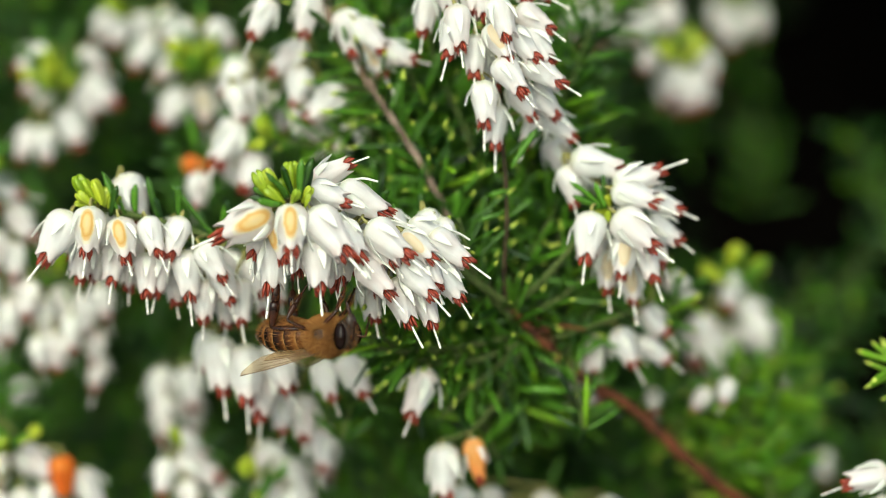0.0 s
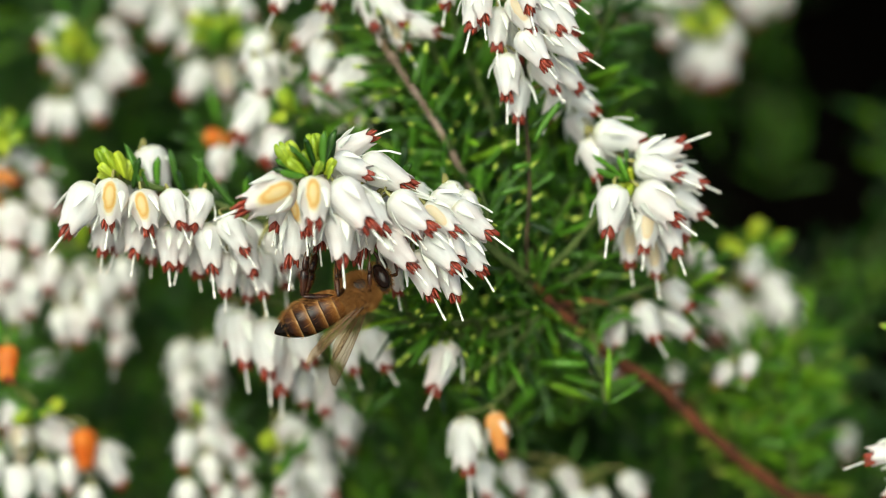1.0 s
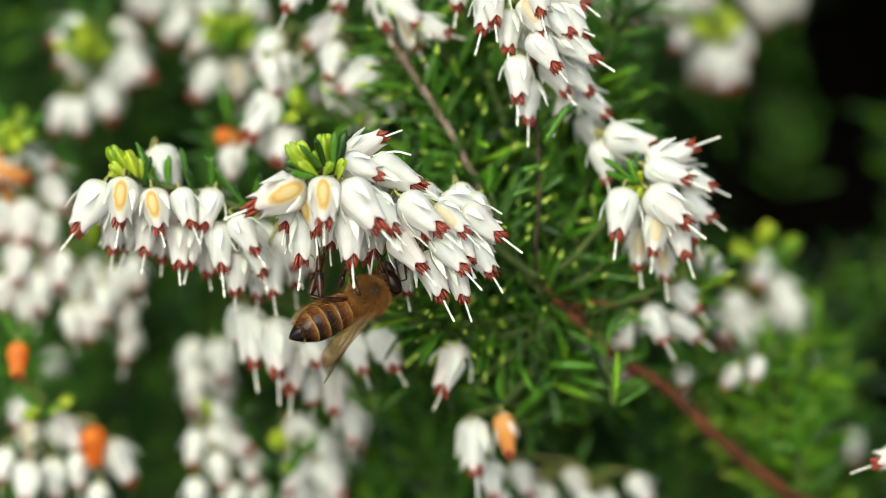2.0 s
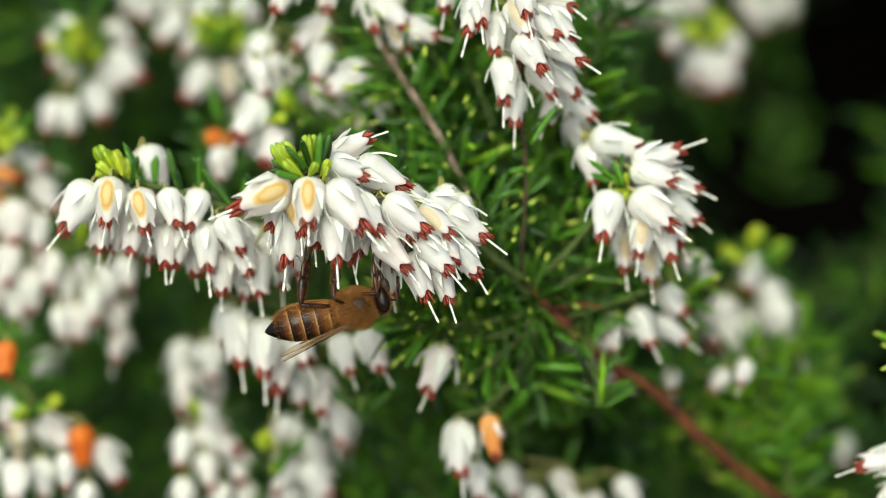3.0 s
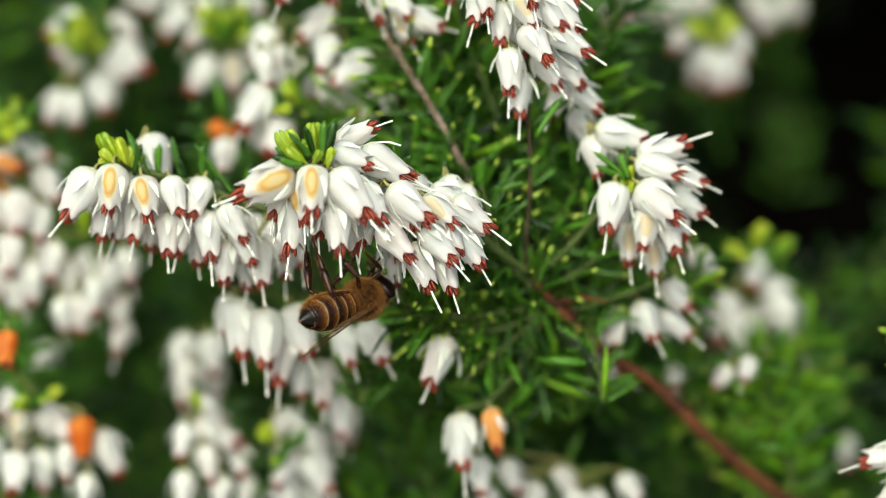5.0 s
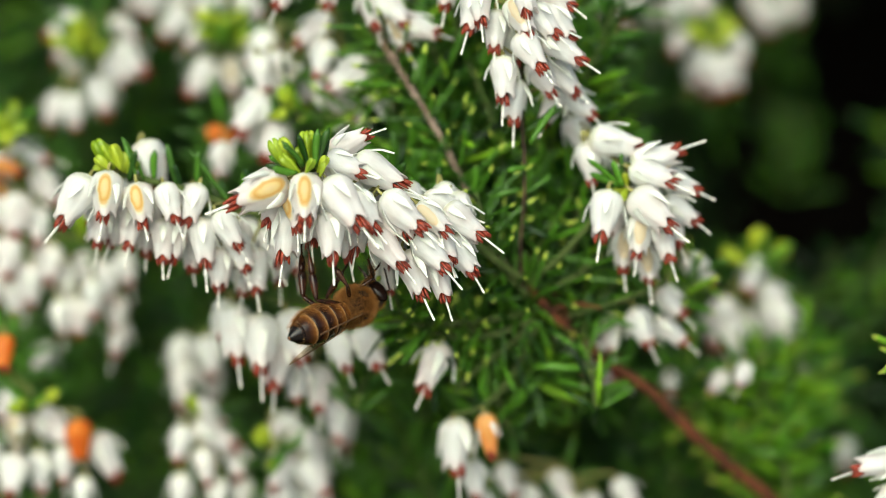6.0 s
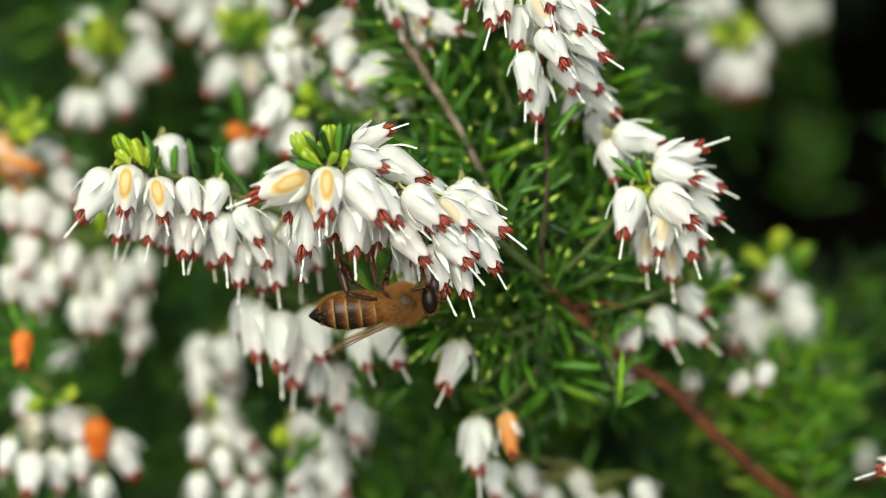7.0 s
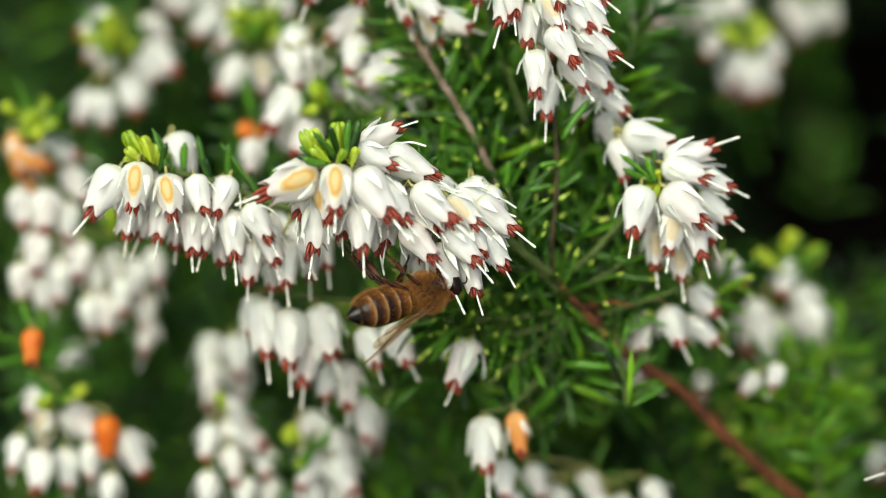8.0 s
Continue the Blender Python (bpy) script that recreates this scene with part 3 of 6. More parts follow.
def sprig_top():
    sp = sprig_thing("tall upright heather sprig crowded with white bells")
    rows = []
    rows += [
        (3.97, 6.00, 29.86, 0.099, -0.100, -0.990, 0.88, 'p', 0),
        (4.11, 7.00, 28.84, -0.231, -0.100, -0.968, 0.86, 'p', 0),
        (6.14, 8.00, 26.69, -0.033, -0.150, -0.988, 0.82, 'p', 0),
        (8.29, 5.00, 30.37, 0.242, -0.250, -0.938, 0.87, 'p', 0),
        (7.70, 6.00, 27.62, 0.450, -0.300, -0.841, 0.83, 'f', 0),
        (8.69, 6.00, 23.90, 0.526, -0.300, -0.796, 0.87, 'p', 0),
        (7.00, 8.00, 21.57, 0.014, -0.150, -0.989, 0.89, 'p', 0),
        (8.44, 10.00, 19.21, -0.014, -0.100, -0.995, 0.87, 'p', 0),
        (10.04, 7.00, 27.20, 0.621, -0.300, -0.724, 0.82, 'p', 0),
        (11.75, 8.00, 27.57, 0.565, -0.150, -0.811, 0.86, 'p', 0)]
    rows += [
        (11.48, 7.50, 23.90, 0.822, -0.200, -0.534, 0.91, 'p', 0),
        (10.29, 10.00, 21.50, 0.484, -0.200, -0.852, 0.82, 'p', 0),
        (12.30, 11.00, 21.18, 0.654, -0.150, -0.742, 0.82, 'p', 0),
        (10.71, 8.00, 29.55, 0.834, -0.200, -0.514, 0.82, 'p', 0),
        (13.67, 14.00, 18.87, -0.404, -0.100, -0.909, 0.82, 'p', 0),
        (13.88, 14.00, 18.42, 0.758, -0.100, -0.644, 0.82, 'p', 0),
        (2.10, 9.00, 33.80, 0.315, -0.100, -0.944, 0.82, 'p', 0),
        (6.62, 9.00, 32.89, 0.161, -0.200, -0.966, 0.82, 'p', 0),
        (9.16, 9.00, 33.95, 0.612, -0.200, -0.765, 0.82, 'p', 0),
        (10.35, 10.00, 33.22, 0.870, -0.100, -0.483, 0.82, 'p', 0)]
    rows += [
        (9.72, 12.00, 25.01, 0.196, 0.000, -0.981, 0.82, 'p', 0),
        (7.28, 11.00, 25.53, 0.243, 0.000, -0.970, 0.82, 'p', 0),
        (5.36, 9.00, 33.52, 0.161, -0.200, -0.966, 0.82, 'p', 0),
        (1.02, 13.00, 31.89, -0.151, -0.100, -0.983, 0.84, 'p', 0)]
    stem_of(sp, [(10.1, 19.0, -5.1), (9.5, 16.0, 0.1), (9.8, 14.0, 7.7), (9.3, 13.0, 15.3), (8.9, 11.0, 22.8), (8.3, 11.0, 31.7), (7.4, 14.0, 44.8)], 0.2, 0.26, rows, M_OLD_STEM)
    bells(sp, rows, fine=True)
    leaves_at(sp, [
        (9.93, 13.00, 9.61, -0.965, -0.100, -0.241, 0.39),
        (10.18, 11.00, 12.07, 0.496, 0.000, 0.868, 0.76),
        (9.61, 13.00, 13.43, 0.774, 0.000, 0.633, 0.68),
        (9.45, 14.00, 7.09, -0.961, 0.000, -0.277, 0.52),
        (9.71, 16.00, 6.50, 0.809, 0.000, 0.588, 0.65),
        (9.07, 16.00, 16.79, -0.976, 0.000, -0.217, 0.44),
        (9.42, 17.00, 3.29, 0.878, 0.000, -0.479, 0.60),
        (9.42, 17.00, 2.65, -0.981, 0.000, 0.196, 0.49)], LEAF)
    return sp


sprig_top()


def sprig_right():
    sp = sprig_thing("short heather sprig with white and cream bells")
    rows = []
    rows += [
        (17.06, 13.00, 13.30, 0.956, -0.100, -0.275, 1.06, 'p', 0),
        (16.55, 14.00, 12.50, 0.185, -0.100, -0.978, 0.82, 'p', 0),
        (19.14, 10.00, 6.99, -0.153, -0.200, -0.968, 0.99, 'p', 0),
        (21.82, 12.00, 9.96, 0.932, -0.100, 0.349, 0.98, 'f', 90),
        (21.61, 11.00, 9.67, 0.897, -0.300, -0.326, 0.93, 'p', 0),
        (25.12, 14.00, 9.08, 0.915, -0.100, -0.392, 0.82, 'p', 0),
        (21.91, 10.00, 6.86, 0.703, -0.300, -0.645, 1.07, 'f', 180),
        (25.40, 14.00, 6.24, 0.846, -0.100, -0.524, 0.82, 'p', 0),
        (22.88, 11.00, 4.36, -0.090, -0.200, -0.976, 0.84, 'f', 0),
        (24.94, 12.00, 3.84, 0.291, -0.200, -0.936, 0.82, 'p', 0)]
    rows += [
        (21.22, 16.00, 2.79, 0.017, -0.100, -0.995, 0.82, 'f', 0),
        (23.63, 16.00, 1.40, 0.136, -0.100, -0.986, 0.82, 'f', 0),
        (20.17, 16.00, 6.61, 0.038, 0.000, -0.999, 0.82, 'p', 0),
        (25.67, 15.00, 5.34, 0.399, -0.100, -0.912, 0.82, 'p', 0),
        (18.78, 17.00, 13.30, 0.526, 0.200, -0.827, 0.86, 'p', 0),
        (23.42, 17.00, 8.31, 0.364, 0.200, -0.910, 0.82, 'p', 0),
        (14.86, 20.00, 15.80, 0.447, 0.000, -0.894, 0.82, 'p', 0)]
    stem_of(sp, [(10.2, 20.0, -3.8), (14.0, 19.0, -0.6), (17.8, 17.0, 3.9), (20.8, 14.0, 7.1), (22.0, 14.0, 9.0)], 0.4, 0.35, rows, M_GREEN_STEM)
    bells(sp, rows, fine=True)
    leaves_at(sp, [
        (20.68, 12.00, 8.31, -0.029, 0.000, 1.000, 0.66),
        (20.29, 11.00, 7.77, -0.740, -0.200, 0.642, 0.68),
        (20.48, 11.00, 7.52, -0.930, -0.100, 0.353, 0.59),
        (20.73, 11.00, 7.52, -0.390, 0.000, 0.921, 0.53),
        (20.75, 13.00, 7.19, -0.999, 0.000, -0.044, 0.43),
        (21.33, 14.00, 8.37, 0.169, 0.000, 0.986, 0.34)], LEAF)
    buds_at(sp, [
        (21.18, 12.00, 7.36, -0.957, -0.200, -0.208, 0.56),
        (21.31, 12.00, 7.67, -0.238, -0.200, 0.951, 0.49),
        (21.36, 11.00, 7.52, -0.453, -0.200, -0.869, 0.62)])
    return sp


sprig_right()


def sprig_right_low():
    sp = sprig_thing("small sprig of soft white heather bells")
    rows = []
    rows += [
        (25.77, 24.00, -3.56, 0.669, -0.150, -0.728, 0.80, 'p', 0),
        (23.01, 24.00, -6.28, 0.402, -0.200, -0.893, 0.84, 'p', 0),
        (25.57, 26.00, -7.39, 0.796, -0.100, -0.597, 0.82, 'p', 0),
        (20.44, 27.00, -7.01, 0.090, -0.100, -0.991, 0.84, 'p', 0),
        (29.62, 32.00, 0.07, 0.640, -0.100, -0.762, 0.84, 'p', 0)]
    stem_of(sp, [(14.2, 23.0, -7.8), (18.1, 22.0, -6.5), (22.6, 20.0, -4.8), (26.6, 21.0, -3.2)], 0.24, 0.2, rows, M_GREEN_STEM)
    bells(sp, rows, fine=False)
    return sp


sprig_right_low()


def sprig_low():
    sp = sprig_thing("low sprig of hanging white heather bells")
    rows = []
    rows += [
        (-23.39, 19.00, -6.93, 0.099, -0.100, -0.990, 1.16, 'p', 0),
        (-20.40, 19.00, -7.99, 0.066, -0.150, -0.986, 1.16, 'p', 0),
        (-17.22, 20.00, -7.50, 0.316, -0.150, -0.937, 1.11, 'p', 0),
        (-18.30, 22.00, -9.93, -0.050, -0.100, -0.994, 1.16, 'p', 0),
        (-11.78, 21.00, -9.75, 0.356, -0.100, -0.929, 0.85, 'p', 0),
        (-8.90, 21.00, -9.10, 0.467, -0.100, -0.879, 0.95, 'p', 0),
        (-16.25, 26.00, -13.70, 0.017, -0.100, -0.995, 0.82, 'p', 0),
        (-14.21, 28.00, -14.01, 0.083, -0.100, -0.992, 0.97, 'p', 0),
        (-11.84, 36.00, -18.38, -0.058, -0.100, -0.993, 0.94, 'p', 0),
        (-24.80, 25.00, -6.51, -0.164, 0.000, -0.986, 0.82, 'p', 0)]
    stem_of(sp, [(8.9, 22.0, -7.8), (1.1, 23.0, -7.8), (-6.9, 23.0, -7.5), (-14.7, 22.0, -6.8), (-23.8, 21.0, -5.8)], 0.3, 0.3, rows, M_GREEN_STEM)
    bells(sp, rows, fine=False)
    return sp


sprig_low()


def sprig_lone():
    sp = sprig_thing("single white heather bell on a thin stalk")
    rows = []
    rows += [
        (0.84, 17.00, -10.65, -0.322, -0.100, -0.941, 1.04, 'p', 0)]
    stem_of(sp, [(11.6, 22.0, -7.8), (6.3, 21.0, -9.8), (1.0, 18.0, -10.3)], 0.4, 0.3, rows, M_GREEN_STEM)
    bells(sp, rows, fine=False)
    return sp


sprig_lone()


def sprig_drop():
    sp = sprig_thing("white bells beside one withered orange bell")
    rows = []
    rows += [
        (2.50, 22.00, -19.64, 0.071, -0.100, -0.992, 1.11, 'p', 0),
        (5.89, 21.00, -18.91, 0.206, -0.100, -0.973, 0.89, 'w', 0),
        (4.42, 28.00, -24.87, 0.195, -0.100, -0.976, 0.82, 'p', 0)]
    stem_of(sp, [(11.6, 23.0, -8.5), (9.0, 24.0, -14.5), (5.7, 23.0, -18.1), (2.0, 23.0, -19.4)], 0.4, 0.3, rows, M_GREEN_STEM)
    bells(sp, rows, fine=False)
    return sp


sprig_drop()


def sprig_top_left():
    sp = sprig_thing("white heather bells on top of grey twig")
    rows = []
    rows += [
        (-8.74, 20.00, 30.72, 0.195, -0.100, -0.976, 0.94, 'p', 0),
        (-7.51, 18.00, 29.21, 0.647, -0.200, -0.736, 0.88, 'p', 0),
        (-4.90, 19.00, 26.21, 0.942, -0.100, -0.320, 0.82, 'p', 0),
        (-6.64, 21.00, 27.03, 0.519, -0.200, -0.831, 0.82, 'f', 0),
        (-12.65, 20.00, 32.68, -0.145, -0.100, -0.984, 0.90, 'p', 0),
        (-17.22, 20.00, 32.02, -0.445, -0.100, -0.890, 0.88, 'p', 0)]
    stem_of(sp, [(-5.5, 20.0, 21.6), (-8.1, 21.0, 25.6), (-10.4, 20.0, 29.4), (-12.7, 22.0, 36.8)], 0.55, 0.5, rows)
    bells(sp, rows, fine=False)
    return sp


sprig_top_left()


def sprig_mid_left():
    sp = sprig_thing("pale white heather bells among green needles")
    rows = []
    rows += [
        (-13.63, 27.00, 27.45, -0.718, -0.100, -0.689, 0.93, 'p', 0),
        (-13.87, 26.00, 24.55, -0.221, -0.100, -0.970, 0.82, 'p', 0),
        (-8.92, 26.00, 22.04, -0.777, -0.100, -0.622, 1.03, 'p', 0),
        (-14.82, 30.00, 20.64, 0.648, -0.100, -0.755, 1.16, 'p', 0),
        (-6.32, 29.00, 17.55, -0.864, 0.000, -0.504, 0.93, 'p', 0),
        (-21.39, 36.00, 19.47, -0.512, -0.100, -0.853, 1.16, 'p', 0),
        (-18.29, 38.00, 18.08, -0.777, -0.100, -0.622, 0.89, 'p', 0),
        (-21.89, 40.00, 26.56, -0.445, -0.100, -0.890, 0.94, 'p', 0),
        (-23.92, 39.00, 14.69, 0.512, -0.100, -0.853, 0.82, 'p', 0),
        (-18.17, 36.00, 22.09, 0.383, -0.100, -0.918, 0.90, 'p', 0)]
    stem_of(sp, [(-5.5, 21.0, 21.3), (-9.6, 27.0, 22.8), (-15.2, 32.0, 25.2), (-21.1, 38.0, 27.8)], 0.35, 0.3, rows, M_GREEN_STEM)
    bells(sp, rows, fine=False)
    return sp


sprig_mid_left()


def sprig_corner():
    sp = sprig_thing("white heather bells at a side shoot")
    rows = []
    rows += [
        (52.51, 12.00, -22.01, -0.941, -0.100, -0.322, 0.92, 'p', 0),
        (53.21, 13.00, -25.52, -0.762, -0.100, -0.640, 0.84, 'f', 0),
        (54.88, 15.00, -22.35, -0.315, -0.100, -0.944, 0.82, 'p', 0)]
    stem_of(sp, [(60.6, 24.0, -30.4), (56.9, 19.0, -24.6), (53.3, 15.0, -22.0)], 0.6, 0.4, rows)
    bells(sp, rows, fine=False)
    return sp


sprig_corner()



def far_sprig_a():
    sp = sprig_thing("far sprig of white bells round a yellow-green tip", "background heather sprigs")
    rows = []
    rows += [
        (-48.80, 58.60, 29.57, -0.782, -0.258, -0.567, 0.90, 'n', 0),
        (-49.44, 59.81, 27.04, -0.560, -0.233, -0.795, 0.76, 'n', 0),
        (-44.87, 59.73, 29.37, 0.803, 0.087, -0.590, 0.76, 'n', 0),
        (-43.69, 57.02, 25.52, 0.740, -0.325, -0.589, 1.02, 'n', 0),
        (-46.23, 58.11, 21.72, 0.286, -0.305, -0.908, 1.02, 'n', 0),
        (-50.46, 54.87, 19.26, -0.272, -0.111, -0.956, 0.83, 'n', 0),
        (-48.83, 55.69, 19.19, 0.102, -0.145, -0.984, 0.83, 'n', 0),
        (-48.21, 57.62, 25.41, -0.354, 0.094, -0.931, 0.77, 'n', 0),
        (-44.93, 55.52, 23.84, 0.671, -0.026, -0.741, 0.76, 'n', 0)]
    stem_of(sp, [(-52.1, 97.2, 14.6), (-49.1, 79.2, 21.7), (-47.1, 57.2, 28.7)], 0.35, 0.3, rows, M_GREEN_STEM)
    bells(sp, rows, fine=False)
    buds_at(sp, [
        (-45.75, 51.47, 23.53, 0.465, -0.647, 0.604, 0.95),
        (-48.68, 51.79, 23.72, -0.455, 0.182, 0.872, 1.03),
        (-45.61, 50.79, 25.50, -0.557, 0.166, 0.814, 1.33),
        (-45.82, 50.07, 24.30, -0.631, -0.772, 0.077, 1.03),
        (-46.75, 49.18, 25.50, -0.262, -0.496, 0.828, 1.12),
        (-47.67, 50.62, 25.60, -0.970, 0.240, 0.031, 1.23),
        (-45.98, 49.23, 25.92, -0.695, -0.719, 0.029, 0.92),
        (-48.10, 52.04, 23.67, 0.395, 0.125, 0.910, 1.05)])
    leaves_at(sp, [
        (-47.52, 51.75, 24.85, -0.627, -0.001, 0.838, 0.85),
        (-48.47, 53.01, 22.80, -0.255, -0.111, 0.934, 0.67),
        (-45.81, 51.81, 23.46, -0.293, -0.458, 0.263, 0.59),
        (-46.52, 53.16, 23.01, -0.722, 0.189, 0.627, 0.68),
        (-47.87, 51.96, 25.00, -0.071, -0.263, 0.245, 0.87),
        (-48.48, 51.65, 25.04, -0.591, -0.015, 0.960, 0.77),
        (-46.22, 50.49, 23.83, -0.561, 0.076, 0.436, 0.70),
        (-45.58, 52.73, 25.45, -0.074, -0.209, 0.784, 0.71),
        (-47.71, 51.38, 22.96, -0.197, 0.191, 0.968, 0.77),
        (-47.08, 51.19, 22.79, -0.364, 0.026, 0.894, 0.67),
        (-46.22, 52.50, 24.61, 0.262, 0.008, 0.491, 0.79),
        (-47.74, 51.63, 24.83, 0.305, -0.365, 0.956, 0.77),
        (-46.84, 50.21, 24.16, -0.399, -0.063, 0.570, 0.84),
        (-46.64, 52.57, 23.57, 0.231, -0.010, 0.863, 0.67)], LEAF)
    far_needles(sp, (-52.1, 97.2, 14.6), (-47.1, 57.2, 28.7), 700)


far_sprig_a()


def far_sprig_b():
    sp = sprig_thing("far sprig of white and cream bells with green tip", "background heather sprigs")
    rows = []
    rows += [
        (-30.49, 52.27, 28.52, -0.703, -0.018, -0.711, 0.82, 'p', 0),
        (-30.53, 53.36, 23.87, -0.534, -0.112, -0.838, 0.95, 'n', 0),
        (-28.18, 53.96, 24.33, 0.098, -0.068, -0.993, 0.86, 'f', 0),
        (-26.15, 51.04, 28.11, 0.761, -0.261, -0.594, 0.97, 'p', 0),
        (-24.65, 51.93, 24.17, 0.769, -0.142, -0.623, 1.02, 'p', 0),
        (-27.01, 50.54, 32.17, 0.700, -0.149, -0.698, 0.76, 'p', 0),
        (-29.32, 50.94, 32.20, -0.671, -0.262, -0.694, 0.76, 'p', 0),
        (-25.99, 54.49, 27.00, 0.366, -0.051, -0.929, 0.76, 'p', 0)]
    stem_of(sp, [(-32.1, 92.4, 14.7), (-28.9, 74.4, 22.2), (-28.1, 52.4, 29.7)], 0.35, 0.3, rows, M_GREEN_STEM)
    bells(sp, rows, fine=False)
    buds_at(sp, [
        (-29.42, 47.78, 27.92, -0.119, -0.956, 0.267, 1.19),
        (-28.79, 48.23, 27.10, -0.777, -0.235, 0.585, 1.32),
        (-26.81, 46.92, 27.31, 0.308, 0.005, 0.951, 0.91),
        (-28.56, 47.18, 26.02, 0.125, -0.623, 0.772, 1.13),
        (-29.34, 47.36, 26.05, -0.815, -0.531, 0.232, 0.99),
        (-26.95, 47.47, 24.91, 0.463, -0.815, 0.347, 1.30),
        (-27.73, 46.29, 26.30, -0.146, -0.553, 0.821, 0.93),
        (-28.36, 47.61, 26.38, 0.564, -0.407, 0.718, 1.30)])
    leaves_at(sp, [
        (-27.61, 49.04, 25.81, 0.530, 0.037, 0.613, 0.71),
        (-27.50, 47.60, 24.72, 0.394, -0.387, 0.590, 0.82),
        (-29.10, 46.44, 24.84, 0.143, -0.311, 0.405, 0.70),
        (-26.84, 47.14, 25.70, 0.607, -0.110, 0.414, 0.71),
        (-28.18, 46.80, 25.60, -0.311, 0.044, 0.459, 0.77),
        (-26.71, 49.14, 25.59, 0.165, -0.344, 0.519, 0.72),
        (-27.24, 49.18, 25.34, -0.790, -0.241, 0.246, 0.55),
        (-27.30, 46.71, 26.62, -0.221, 0.151, 0.883, 0.56),
        (-29.04, 49.22, 26.31, -0.125, 0.026, 0.851, 0.72),
        (-28.21, 46.67, 25.55, -0.568, -0.100, 0.685, 0.59),
        (-27.73, 46.67, 24.78, 0.233, -0.230, 0.920, 0.77),
        (-27.51, 46.76, 26.96, -0.666, -0.106, 0.929, 0.86),
        (-26.94, 47.73, 26.55, 0.466, -0.490, 0.955, 0.86),
        (-28.30, 48.71, 25.81, -0.358, -0.030, 0.251, 0.83)], LEAF)
    far_needles(sp, (-32.1, 92.4, 14.7), (-28.1, 52.4, 29.7), 701)


far_sprig_b()


def far_sprig_b2():
    sp = sprig_thing("blurred white bells far behind", "background heather sprigs")
    rows = []
    rows += [
        (-35.72, 64.19, 31.61, -0.476, -0.193, -0.858, 0.89, 'n', 0),
        (-39.48, 63.66, 34.37, -0.268, -0.141, -0.953, 0.76, 'n', 0),
        (-37.54, 65.44, 35.03, 0.233, 0.074, -0.970, 0.76, 'n', 0),
        (-41.87, 66.24, 35.26, -0.334, 0.083, -0.939, 0.76, 'n', 0),
        (-34.09, 65.88, 35.58, 0.116, 0.069, -0.991, 0.76, 'n', 0)]
    stem_of(sp, [(-38.5, 96.3, 24.7), (-38.7, 83.3, 28.9), (-37.5, 66.3, 33.2)], 0.35, 0.3, rows, M_GREEN_STEM)
    bells(sp, rows, fine=False)
    buds_at(sp, [
        (-38.81, 61.53, 33.70, -0.577, -0.553, 0.601, 1.47)])
    far_needles(sp, (-38.5, 96.3, 24.7), (-37.5, 66.3, 33.2), 702)


far_sprig_b2()


def far_sprig_c():
    sp = sprig_thing("drooping white bells beside bright green needles", "background heather sprigs")
    rows = []
    rows += [
        (-21.47, 28.27, 18.07, -0.446, -0.217, -0.868, 1.02, 'p', 0),
        (-19.05, 29.04, 14.53, -0.382, -0.350, -0.856, 0.92, 'n', 0),
        (-20.87, 31.34, 23.28, 0.515, -0.107, -0.851, 0.84, 'n', 0),
        (-21.44, 30.46, 20.82, 0.462, 0.013, -0.887, 0.88, 'p', 0),
        (-22.28, 28.01, 22.65, 0.259, -0.005, -0.966, 0.80, 'p', 0)]
    stem_of(sp, [(-16.0, 42.6, 19.0), (-18.6, 38.5, 18.9), (-19.0, 30.5, 18.8)], 0.35, 0.3, rows, M_GREEN_STEM)
    bells(sp, rows, fine=False)
    buds_at(sp, [
        (-20.56, 25.33, 15.18, 0.828, -0.542, 0.146, 0.90),
        (-17.46, 24.72, 15.99, -0.473, -0.335, 0.815, 1.08),
        (-19.04, 26.48, 17.05, 0.194, -0.976, 0.096, 1.18)])
    leaves_at(sp, [
        (-19.06, 26.11, 16.07, 0.126, -0.017, 0.905, 0.57),
        (-19.46, 28.17, 13.63, 0.423, -0.522, 0.752, 0.70),
        (-17.68, 28.06, 14.74, -0.484, -0.480, 0.623, 0.64),
        (-20.31, 28.24, 14.75, 0.322, -0.424, 0.395, 0.48),
        (-19.50, 26.33, 14.50, -0.197, 0.067, 0.913, 0.54)], LEAF)
    far_needles(sp, (-16.0, 42.6, 19.0), (-19.0, 30.5, 18.8), 703)


far_sprig_c()


def far_sprig_d():
    sp = sprig_thing("white bell beside a dry orange flower", "background heather sprigs")
    rows = []
    rows += [
        (-29.22, 37.69, 13.87, 0.972, 0.038, -0.230, 0.62, 'o', 0),
        (-26.96, 35.52, 12.48, -0.053, -0.126, -0.991, 0.76, 'p', 0)]
    stem_of(sp, [(-29.2, 63.5, 7.4), (-28.4, 53.0, 10.9), (-27.4, 38.5, 14.4)], 0.35, 0.3, rows, M_GREEN_STEM)
    bells(sp, rows, fine=False)
    far_needles(sp, (-29.2, 63.5, 7.4), (-27.4, 38.5, 14.4), 704)


far_sprig_d()


